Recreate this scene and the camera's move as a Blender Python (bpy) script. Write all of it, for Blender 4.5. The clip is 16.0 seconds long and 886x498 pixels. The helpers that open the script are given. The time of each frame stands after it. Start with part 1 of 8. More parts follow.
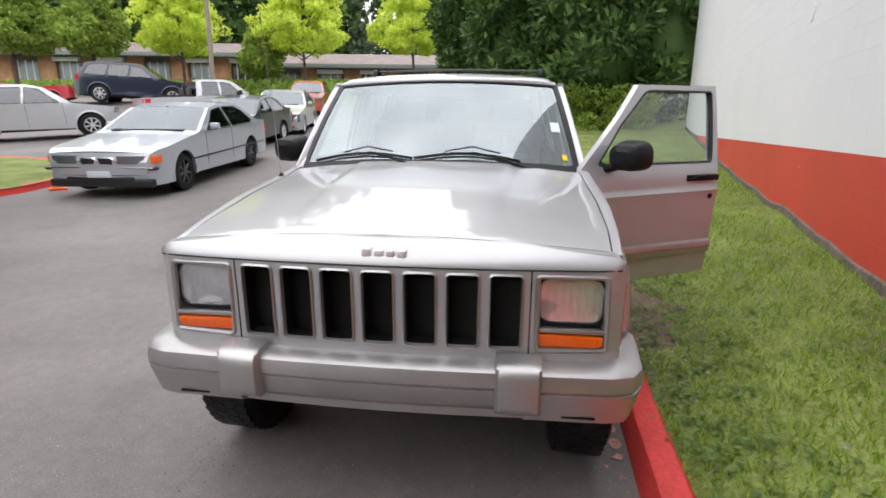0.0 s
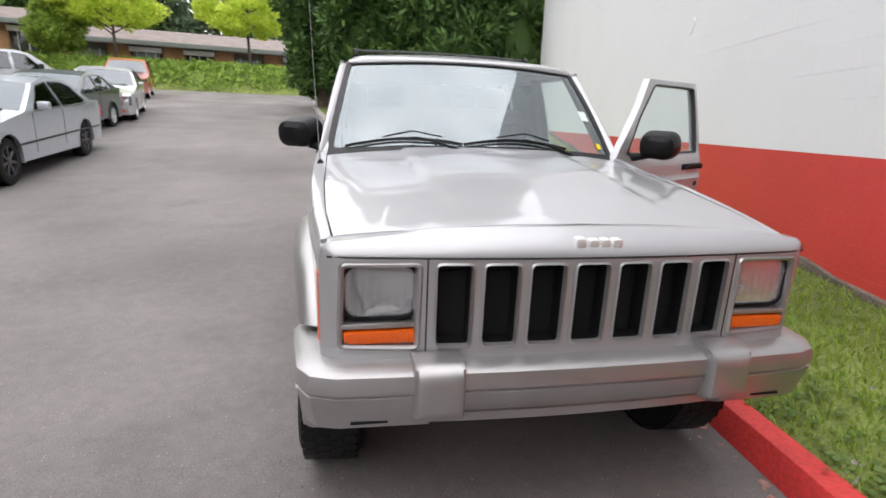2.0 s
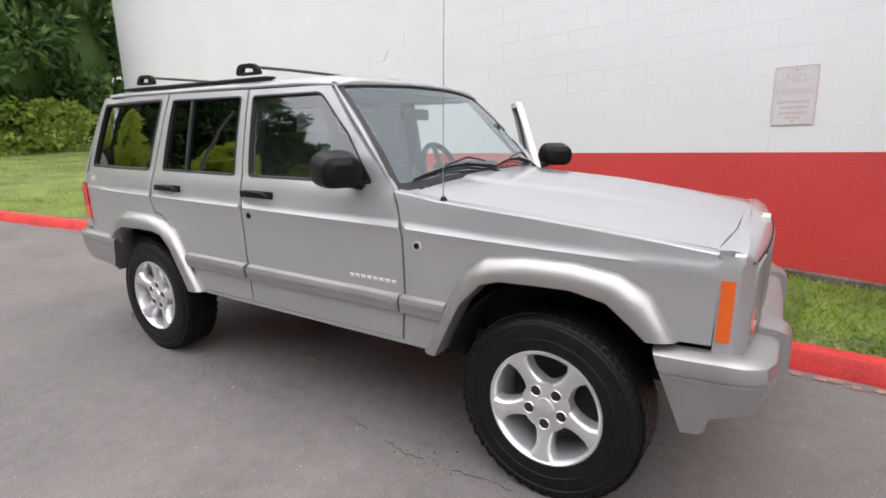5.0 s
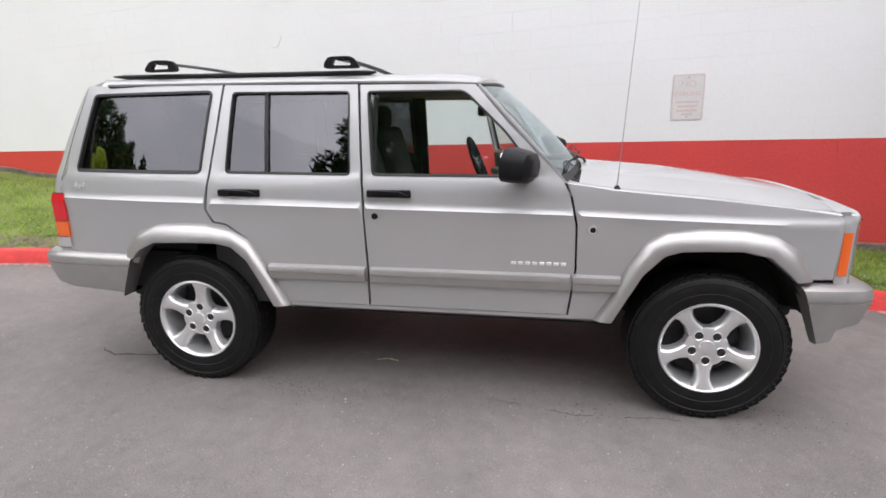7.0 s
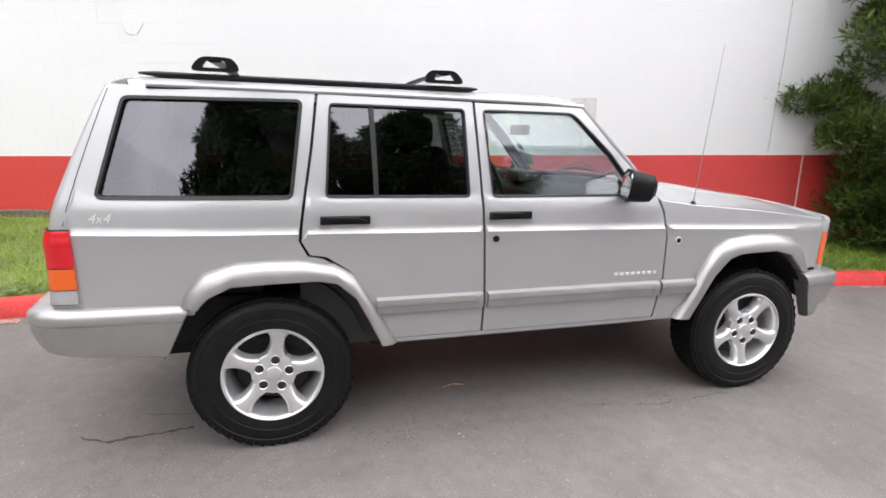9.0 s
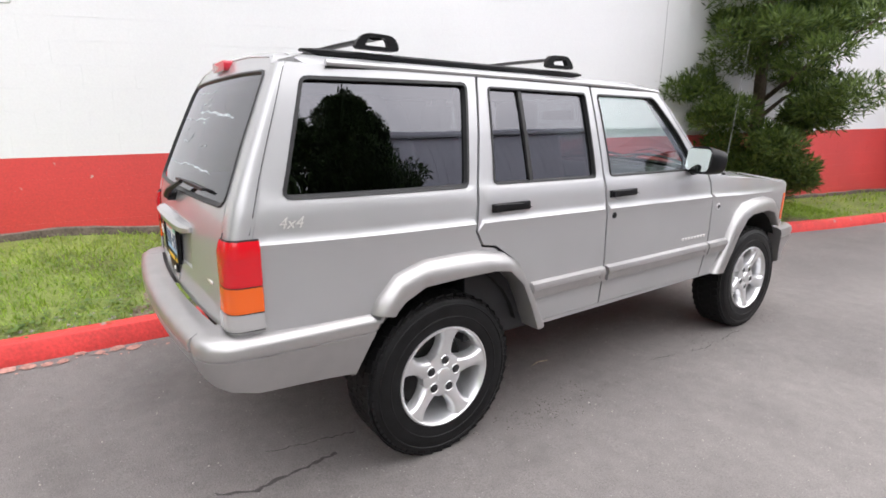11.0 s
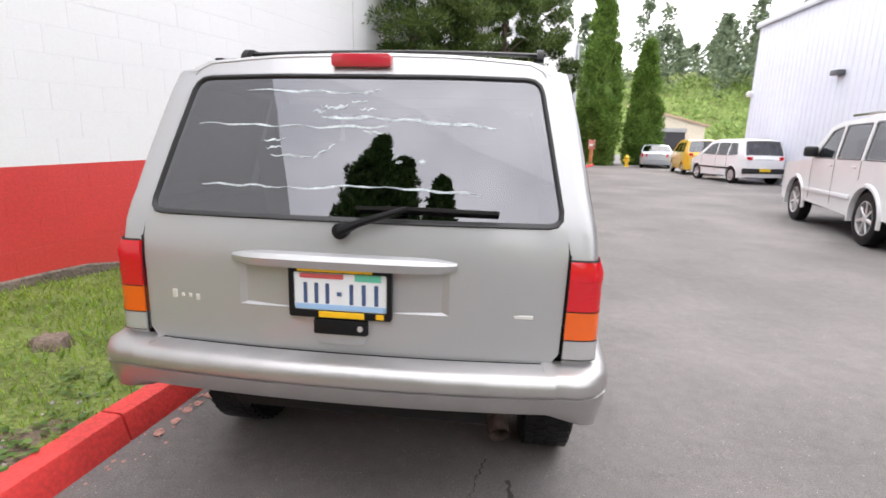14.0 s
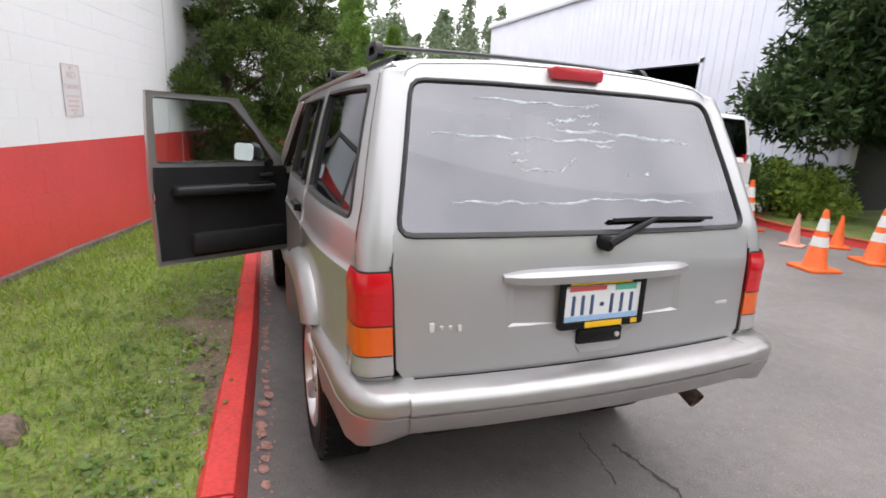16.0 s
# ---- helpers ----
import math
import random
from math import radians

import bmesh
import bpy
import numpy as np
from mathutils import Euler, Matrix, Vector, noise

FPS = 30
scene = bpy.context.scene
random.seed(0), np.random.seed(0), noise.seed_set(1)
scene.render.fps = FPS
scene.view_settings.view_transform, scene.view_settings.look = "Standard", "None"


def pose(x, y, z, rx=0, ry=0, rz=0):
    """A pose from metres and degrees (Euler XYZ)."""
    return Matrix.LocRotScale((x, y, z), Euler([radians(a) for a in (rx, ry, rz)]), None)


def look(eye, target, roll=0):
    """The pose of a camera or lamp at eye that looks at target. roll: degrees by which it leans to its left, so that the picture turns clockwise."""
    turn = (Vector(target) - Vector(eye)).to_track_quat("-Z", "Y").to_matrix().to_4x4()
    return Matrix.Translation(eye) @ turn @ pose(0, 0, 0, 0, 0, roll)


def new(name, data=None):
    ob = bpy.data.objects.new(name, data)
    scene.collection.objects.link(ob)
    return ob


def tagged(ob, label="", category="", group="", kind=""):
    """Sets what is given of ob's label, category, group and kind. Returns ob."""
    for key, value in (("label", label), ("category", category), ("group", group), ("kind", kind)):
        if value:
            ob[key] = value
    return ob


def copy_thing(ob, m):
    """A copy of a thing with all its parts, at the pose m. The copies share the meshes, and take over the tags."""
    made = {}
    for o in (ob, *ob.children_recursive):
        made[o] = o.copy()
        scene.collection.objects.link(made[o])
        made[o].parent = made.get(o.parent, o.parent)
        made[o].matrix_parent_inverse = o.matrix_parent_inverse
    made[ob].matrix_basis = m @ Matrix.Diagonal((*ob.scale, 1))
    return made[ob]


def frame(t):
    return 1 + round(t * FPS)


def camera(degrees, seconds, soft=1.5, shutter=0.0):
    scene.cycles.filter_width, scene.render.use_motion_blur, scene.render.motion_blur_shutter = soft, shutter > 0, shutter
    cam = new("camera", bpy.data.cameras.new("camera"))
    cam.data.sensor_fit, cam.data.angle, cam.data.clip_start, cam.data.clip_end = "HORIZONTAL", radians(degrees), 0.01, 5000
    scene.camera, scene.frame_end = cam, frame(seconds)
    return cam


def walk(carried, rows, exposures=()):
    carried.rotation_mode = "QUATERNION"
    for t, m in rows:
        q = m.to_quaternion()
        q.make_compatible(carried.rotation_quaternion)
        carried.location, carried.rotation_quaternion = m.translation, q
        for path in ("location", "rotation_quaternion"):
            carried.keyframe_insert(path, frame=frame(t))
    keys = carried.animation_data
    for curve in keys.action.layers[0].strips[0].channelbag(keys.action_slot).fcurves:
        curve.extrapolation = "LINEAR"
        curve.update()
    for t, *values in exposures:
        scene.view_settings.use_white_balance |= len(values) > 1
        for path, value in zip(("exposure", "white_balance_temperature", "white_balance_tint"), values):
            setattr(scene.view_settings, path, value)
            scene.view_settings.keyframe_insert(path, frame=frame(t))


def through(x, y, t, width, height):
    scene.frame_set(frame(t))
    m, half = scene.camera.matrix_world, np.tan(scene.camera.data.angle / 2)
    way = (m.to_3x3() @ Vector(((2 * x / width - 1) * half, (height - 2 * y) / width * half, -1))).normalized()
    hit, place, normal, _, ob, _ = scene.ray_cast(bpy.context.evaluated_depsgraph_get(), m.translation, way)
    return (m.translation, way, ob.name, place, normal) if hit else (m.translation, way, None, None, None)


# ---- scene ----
cam = camera(81.4, 16.0, soft=1.7, shutter=0.25)
PATH = [
    (0, (0.383, -2.095, 1.345), (0.146, -0.163, 0.881), 0.4),
    (0.5, (0.161, -2.135, 1.326), (0.025, -0.196, 0.86), -0.7),
    (1, (-0.093, -2.118, 1.317), (-0.028, -0.174, 0.851), 1.6),
    (1.5, (-0.377, -2.009, 1.323), (-0.151, -0.076, 0.862), 1.4),
    (2, (-0.667, -1.91, 1.283), (-0.284, -0.006, 0.807), 2.1),
    (2.5, (-0.972, -1.841, 1.293), (-0.329, -0.013, 0.803), 0.6),
    (3, (-1.28, -1.69, 1.286), (-0.45, 0.073, 0.836), 0.0),
    (3.2, (-1.395, -1.608, 1.292), (-0.493, 0.119, 0.843), -0.1),
    (5.3, (-2.575, -0.419, 1.318), (-0.857, 0.518, 0.901), -1.0),
    (5.5, (-2.665, -0.28, 1.317), (-0.918, 0.595, 0.893), -0.5),
    (6, (-2.825, 0.033, 1.357), (-1.013, 0.751, 0.908), -1.0),
    (6.5, (-3.052, 0.468, 1.396), (-1.17, 0.975, 0.946), -0.8),
    (7, (-3.141, 0.836, 1.399), (-1.222, 1.143, 0.926), -1.8),
    (7.5, (-3.137, 1.229, 1.427), (-1.189, 1.29, 0.977), -1.6),
    (8, (-3.162, 1.656, 1.443), (-1.218, 1.556, 0.981), -2.0),
    (8.5, (-3.087, 2.039, 1.445), (-1.165, 1.721, 0.992), -1.0),
    (9, (-2.973, 2.402, 1.49), (-1.101, 1.875, 1.023), 0.1),
    (9.5, (-2.898, 2.792, 1.505), (-1.107, 2.051, 1.009), 1.0),
    (9.7, (-2.847, 2.93, 1.488), (-1.079, 2.135, 0.998), 0.7),
    (11.8, (-1.921, 4.164, 1.447), (-0.642, 2.686, 1.022), 0.9),
    (12, (-1.795, 4.299, 1.427), (-0.631, 2.722, 1.032), 1.3),
    (12.5, (-1.502, 4.493, 1.455), (-0.503, 2.813, 1.033), 0.5),
    (13, (-1.155, 4.619, 1.479), (-0.413, 2.825, 1.002), 0.7),
    (13.5, (-0.814, 4.723, 1.465), (-0.344, 2.831, 1.021), 1.3),
    (14, (-0.475, 4.805, 1.462), (-0.233, 2.871, 1.013), 1.2),
    (14.5, (-0.097, 4.826, 1.452), (-0.073, 2.874, 1.014), 3.0),
    (15, (0.352, 4.829, 1.473), (0.111, 2.901, 1.0), 3.3),
    (15.5, (0.693, 4.755, 1.492), (0.226, 2.873, 1.003), 1.6),
    (16, (1.042, 4.619, 1.509), (0.326, 2.817, 1.022), 3.2),
]
import mathutils.geometry
SLOPE = radians(1.5)                      # the lane climbs behind the parked car
walk(cam, [(t, look(e, g, r)) for t, e, g, r in PATH],
     exposures=[(0, 0.42), (1, 0.50), (2.0, 0.42), (3.0, 0.28), (5.3, 0.52), (6.0, 0.43), (6.5, 0.40), (7.0, 0.58), (8.5, 0.82), (9.5, 0.80), (13, 0.80), (15, 0.74), (16, 0.66)])

# ---- light: an even overcast sky ----
world = bpy.data.worlds.new("sky")
scene.world = world
world.use_nodes = True
wn = world.node_tree
wn.nodes.clear()
w_out = wn.nodes.new("ShaderNodeOutputWorld")
w_bg = wn.nodes.new("ShaderNodeBackground")
w_sky = wn.nodes.new("ShaderNodeTexSky")
w_sky.sky_type, w_sky.sun_disc = "NISHITA", False
w_sky.sun_elevation, w_sky.sun_rotation = radians(58), radians(200)
w_sky.air_density, w_sky.dust_density, w_sky.ozone_density = 1.0, 6.0, 1.0
w_mix = wn.nodes.new("ShaderNodeMix")
w_mix.data_type = "RGBA"
w_mix.inputs[0].default_value = 0.9
# cloud deck: soft grey folds, the same all round
w_co = wn.nodes.new("ShaderNodeTexCoord")
w_ns = wn.nodes.new("ShaderNodeTexNoise")
w_ns.inputs["Scale"].default_value = 3.0
w_ns.inputs["Detail"].default_value = 5.0
w_rp = wn.nodes.new("ShaderNodeValToRGB")
w_rp.color_ramp.elements[0].position, w_rp.color_ramp.elements[0].color = 0.3, (15.0, 15.0, 16.1, 1)
w_rp.color_ramp.elements[1].position, w_rp.color_ramp.elements[1].color = 0.75, (24.2, 23.6, 24.3, 1)
wn.links.new(w_co.outputs["Generated"], w_ns.inputs["Vector"])
wn.links.new(w_ns.outputs[0], w_rp.inputs[0])
wn.links.new(w_sky.outputs[0], w_mix.inputs[6])
wn.links.new(w_rp.outputs[0], w_mix.inputs[7])
# an overcast sky is brighter overhead
w_sep, w_up, w_mul = wn.nodes.new("ShaderNodeSeparateXYZ"), wn.nodes.new("ShaderNodeMapRange"), wn.nodes.new("ShaderNodeVectorMath")
w_up.inputs["From Min"].default_value, w_up.inputs["From Max"].default_value = 0.0, 1.0
w_up.inputs["To Min"].default_value, w_up.inputs["To Max"].default_value = 0.80, 1.15
w_mul.operation = "MULTIPLY"
wn.links.new(w_co.outputs["Generated"], w_sep.inputs[0])
wn.links.new(w_sep.outputs[2], w_up.inputs[0])
wn.links.new(w_mix.outputs[2], w_mul.inputs[0])
wn.links.new(w_up.outputs[0], w_mul.inputs[1])
wn.links.new(w_mul.outputs[0], w_bg.inputs["Color"])
w_bg.inputs["Strength"].default_value = 0.10
wn.links.new(w_bg.outputs[0], w_out.inputs[0])

sun_data = bpy.data.lights.new("sun", "SUN")
sun_data.energy, sun_data.angle, sun_data.color = 0.6, radians(110), (1.0, 0.97, 0.92)
sun = new("sun", sun_data)
sun.matrix_world = look((-12, -6, 30), (0, 1, 0))


# ---- materials ----
def material(name, color, rough=0.6, metal=0.0, var=0.12, scale=6.0, fine=60.0, bump=0.1, spec=0.5, coat=0.0, hue=None, bump_dist=0.01, fixed=False):
    """A procedural surface: two scales of noise on colour, fine relief."""
    m = bpy.data.materials.new(name)
    m.use_nodes = True
    nt = m.node_tree
    b = nt.nodes["Principled BSDF"]
    b.inputs["Roughness"].default_value, b.inputs["Metallic"].default_value = rough, metal
    b.inputs["Specular IOR Level"].default_value = spec
    b.inputs["Coat Weight"].default_value, b.inputs["Coat Roughness"].default_value = coat, 0.04
    co = nt.nodes.new("ShaderNodeNewGeometry" if fixed else "ShaderNodeTexCoord")
    n1, n2 = nt.nodes.new("ShaderNodeTexNoise"), nt.nodes.new("ShaderNodeTexNoise")
    n1.inputs["Scale"].default_value, n2.inputs["Scale"].default_value = scale, fine
    n1.inputs["Detail"].default_value, n2.inputs["Detail"].default_value = 5, 3
    ad = nt.nodes.new("ShaderNodeMath")
    ad.operation = "ADD"
    ramp = nt.nodes.new("ShaderNodeValToRGB")
    c2 = hue or tuple(min(1, c * (1 + 2 * var)) for c in color)
    ramp.color_ramp.elements[0].position, ramp.color_ramp.elements[1].position = 0.7, 1.0
    ramp.color_ramp.elements[0].color = (*[c * (1 - var) for c in color], 1)
    ramp.color_ramp.elements[1].color = (*c2, 1)
    half = nt.nodes.new("ShaderNodeMath")
    half.operation, half.inputs[1].default_value = "MULTIPLY_ADD", 0.55
    half.inputs[2].default_value = 0.3
    for n in (n1, n2):
        nt.links.new(co.outputs["Position" if fixed else "Object"], n.inputs["Vector"])
    nt.links.new(n1.outputs[0], ad.inputs[0])
    nt.links.new(n2.outputs[0], ad.inputs[1])
    nt.links.new(ad.outputs[0], half.inputs[0])
    nt.links.new(half.outputs[0], ramp.inputs[0])
    nt.links.new(ramp.outputs[0], b.inputs["Base Color"])
    if bump:
        bp = nt.nodes.new("ShaderNodeBump")
        bp.inputs["Strength"].default_value, bp.inputs["Distance"].default_value = bump, bump_dist
        nt.links.new(n2.outputs[0], bp.inputs["Height"])
        nt.links.new(bp.outputs[0], b.inputs["Normal"])
    return m


def plain(name, color, rough=0.4, metal=0.0, spec=0.5, coat=0.0, emit=0.0):
    m = bpy.data.materials.new(name)
    m.use_nodes = True
    b = m.node_tree.nodes["Principled BSDF"]
    b.inputs["Base Color"].default_value = (*color, 1)
    b.inputs["Roughness"].default_value, b.inputs["Metallic"].default_value = rough, metal
    b.inputs["Specular IOR Level"].default_value, b.inputs["Coat Weight"].default_value = spec, coat
    b.inputs["Coat Roughness"].default_value = 0.03
    return m


def glass(name, tint, rough=0.0, ior=2.1, shine=(0.95, 0.97, 1.0)):
    """Thin tinted pane: part mirror by angle, the rest lets tinted light through."""
    m = bpy.data.materials.new(name)
    m.use_nodes = True
    nt = m.node_tree
    nt.nodes.clear()
    out, mix = nt.nodes.new("ShaderNodeOutputMaterial"), nt.nodes.new("ShaderNodeMixShader")
    tr, gl, fr = nt.nodes.new("ShaderNodeBsdfTransparent"), nt.nodes.new("ShaderNodeBsdfGlossy"), nt.nodes.new("ShaderNodeLayerWeight")
    tr.inputs[0].default_value = (*tint, 1)
    gl.inputs["Roughness"].default_value = rough
    gl.inputs["Color"].default_value = (*shine, 1)
    f0 = ((ior - 1) / (ior + 1)) ** 2
    fr.inputs["Blend"].default_value = 0.5
    p5, amt = nt.nodes.new("ShaderNodeMath"), nt.nodes.new("ShaderNodeMath")
    p5.operation, p5.inputs[1].default_value = "POWER", 5.0
    amt.operation, amt.inputs[1].default_value, amt.inputs[2].default_value = "MULTIPLY_ADD", 1 - f0, f0
    nt.links.new(fr.outputs["Facing"], p5.inputs[0])
    nt.links.new(p5.outputs[0], amt.inputs[0])
    nt.links.new(amt.outputs[0], mix.inputs[0])
    nt.links.new(tr.outputs[0], mix.inputs[1])
    nt.links.new(gl.outputs[0], mix.inputs[2])
    nt.links.new(mix.outputs[0], out.inputs[0])
    return m


# ---- mesh helpers ----
def finish(name, bm, mat, parent=None, label="", smooth=35.0):
    bmesh.ops.recalc_face_normals(bm, faces=bm.faces)
    me = bpy.data.meshes.new(name)
    bm.to_mesh(me)
    bm.free()
    if mat:
        me.materials.append(mat)
    if smooth:
        me.polygons.foreach_set("use_smooth", [True] * len(me.polygons))
        me.set_sharp_from_angle(angle=radians(smooth))
    ob = new(name, me)
    if parent:
        ob.parent = parent
    if label:
        ob["label"] = label
    return ob


def part(name, bm, mat, parent, label="", smooth=35.0):
    """One mesh under a thing or a part."""
    return finish(name, bm, mat, parent, label, smooth)


def thing(name, label, category, m=Matrix(), group="", kind=""):
    ob = new(name)
    ob.empty_display_size = 0.1
    ob.matrix_world = m
    return tagged(ob, label, category, group, kind)


def box(x0, x1, y0, y1, z0, z1, bevel=0.0, seg=2, bm=None, m=None):
    b = bmesh.new()
    vs = [b.verts.new((x, y, z)) for x in (x0, x1) for y in (y0, y1) for z in (z0, z1)]
    for f in ((0, 1, 3, 2), (4, 6, 7, 5), (0, 4, 5, 1), (2, 3, 7, 6), (0, 2, 6, 4), (1, 5, 7, 3)):
        b.faces.new([vs[i] for i in f])
    if bevel:
        bmesh.ops.bevel(b, geom=b.edges[:], offset=bevel, segments=seg, profile=0.5, affect="EDGES")
    if m:
        b.transform(m)
    return into(bm, b)


def into(bm, b):
    """Adds b to bm, if there is one."""
    if bm is None:
        return b
    me = bpy.data.meshes.new("scratch")
    b.to_mesh(me)
    b.free()
    bm.from_mesh(me)
    bpy.data.meshes.remove(me)
    return bm


def loft(rings, closed=True, caps=True, bm=None, m=None):
    """Skin over rings of equal length."""
    b = bmesh.new()
    rows = [[b.verts.new(p) for p in r] for r in rings]
    n = len(rows[0])
    for a, c in zip(rows, rows[1:]):
        for i in range(n if closed else n - 1):
            j = (i + 1) % n
            b.faces.new((a[i], a[j], c[j], c[i]))
    if caps and closed:
        b.faces.new(rows[0])
        b.faces.new(rows[-1][::-1])
    if m:
        b.transform(m)
    return into(bm, b)


def prism(outline, d0, d1, axis="x", bevel=0.0, seg=2, bm=None, m=None):
    """A flat outline drawn out along an axis."""
    def at(u, v, d):
        return {"x": (d, u, v), "y": (u, d, v), "z": (u, v, d)}[axis]
    b = bmesh.new()
    lo, hi = [b.verts.new(at(u, v, d0)) for u, v in outline], [b.verts.new(at(u, v, d1)) for u, v in outline]
    n = len(lo)
    for i in range(n):
        b.faces.new((lo[i], lo[(i + 1) % n], hi[(i + 1) % n], hi[i]))
    b.faces.new(lo)
    b.faces.new(hi[::-1])
    bmesh.ops.recalc_face_normals(b, faces=b.faces)
    if bevel:
        bmesh.ops.bevel(b, geom=b.edges[:], offset=bevel, segments=seg, profile=0.5, affect="EDGES", clamp_overlap=True)
    if m:
        b.transform(m)
    return into(bm, b)


def ring_prism(outer, inner, d0, d1, axis="x", bm=None, m=None):
    """A frame: outer outline less inner outline (same number of points), drawn out along an axis."""
    def at(u, v, d):
        return {"x": (d, u, v), "y": (u, d, v), "z": (u, v, d)}[axis]
    b = bmesh.new()
    n = len(outer)
    g = [[b.verts.new(at(u, v, d)) for u, v in o] for o, d in ((outer, d0), (outer, d1), (inner, d1), (inner, d0))]
    for k in range(4):
        a, c = g[k], g[(k + 1) % 4]
        for i in range(n):
            b.faces.new((a[i], a[(i + 1) % n], c[(i + 1) % n], c[i]))
    if m:
        b.transform(m)
    return into(bm, b)


def tube(points, r, seg=8, bm=None, caps=True, m=None):
    """A round bar along points; r a number or one per point."""
    pts = [Vector(p) for p in points]
    rs = r if isinstance(r, (list, tuple)) else [r] * len(pts)
    rings, up = [], None
    for i, p in enumerate(pts):
        d = (pts[min(i + 1, len(pts) - 1)] - pts[max(i - 1, 0)]).normalized()
        if up is None:
            up = d.orthogonal().normalized()
        up = (up - d * up.dot(d)).normalized()
        sd = d.cross(up)
        rings.append([p + rs[i] * (up * math.cos(2 * math.pi * k / seg) + sd * math.sin(2 * math.pi * k / seg)) for k in range(seg)])
    return loft(rings, caps=caps, bm=bm, m=m)


def lathe(profile, seg=32, axis="x", bm=None, m=None, close=False):
    """Turns (along, radius) pairs round an axis."""
    rings = []
    for k in range(seg):
        a = 2 * math.pi * k / seg
        row = []
        for d, r in profile:
            u, v = r * math.cos(a), r * math.sin(a)
            row.append({"x": (d, u, v), "y": (u, d, v), "z": (u, v, d)}[axis])
        rings.append(row)
    b = bmesh.new()
    rows = [[b.verts.new(p) for p in r] for r in rings]
    n = len(profile)
    for k in range(seg):
        a, c = rows[k], rows[(k + 1) % seg]
        for i in range(n if close else n - 1):
            j = (i + 1) % n
            b.faces.new((a[i], a[j], c[j], c[i]))
    bmesh.ops.remove_doubles(b, verts=b.verts, dist=1e-5)
    if m:
        b.transform(m)
    return into(bm, b)


def rounded(u0, u1, v0, v1, r, n=5):
    """Outline of a rectangle with round corners."""
    out = []
    for cu, cv, a0 in ((u1 - r, v1 - r, 0), (u0 + r, v1 - r, 90), (u0 + r, v0 + r, 180), (u1 - r, v0 + r, 270)):
        for k in range(n):
            a = radians(a0 + 90 * k / (n - 1))
            out.append((cu + r * math.cos(a), cv + r * math.sin(a)))
    return out


def smoothed(poly, r, n=4):
    """Rounds the corners of an outline by about r."""
    out, k = [], len(poly)
    for i in range(k):
        p, a, b = Vector(poly[i]), Vector(poly[i - 1]), Vector(poly[(i + 1) % k])
        ra = min(r, (a - p).length * 0.45)
        rb = min(r, (b - p).length * 0.45)
        s, e = p + (a - p).normalized() * ra, p + (b - p).normalized() * rb
        for j in range(n):
            t = j / (n - 1)
            q = s * (1 - t) ** 2 + p * 2 * t * (1 - t) + e * t * t
            out.append((q.x, q.y))
    return out


def lerp_table(table, v):
    if v <= table[0][0]:
        return table[0][1]
    for (a, p), (b, q) in zip(table, table[1:]):
        if v <= b:
            s = (v - a) / (b - a)
            return p + (q - p) * s
    return table[-1][1]


def land(x, y):
    """Height of the ground: the gutter is filled up against the kerb."""
    return lane(x, y) + silt(y) * max(0.0, min(1.0, (x - kerb_x(y) + 0.28) / 0.28))


def silt(y):
    return lerp_table([(-5, 0.0), (-3, 0.02), (0, 0.03), (2.5, 0.06), (4.5, 0.06), (8, 0.0)], y)


def lane(x, y):
    if y < -5:
        return -0.131 + 0.018 * (max(y, -60) + 5)
    if y < 4:
        return 0.0262 * y
    if y < 9:
        return 0.105 + 0.026 * (y - 4) + 0.0064 * (y - 4) ** 2
    rise = max(0.0, min(1.0, (-x - 12.5) / 2.5)) * max(0.0, min(1.0, (y - 17.5) / 2.0)) * max(0.0, min(1.0, (31 - y) / 3.0))
    return 0.395 + 0.09 * (min(y, 60) - 9) + 0.9 * rise      # the upper row of the car park stands higher


KERB = [(-60, -15.0), (-29, -5.6), (-22, -3.5), (-12.7, -1.2), (-6.5, -0.12), (-3, 0.62), (-1.5, 0.86), (0, 0.93), (1.5, 0.99),
        (2.8, 1.065), (3.4, 1.10), (4.2, 1.115), (5.6, 1.04), (7.2, 0.75), (10.5, -0.12), (12.5, -0.48), (16.2, -1.05), (20.2, -1.53), (24, -1.95), (28, -2.1)]


def kerb_x(y):
    return lerp_table(KERB, y)


def wall_x(y):
    return 2.385 + 0.2217 * (y + 0.6)


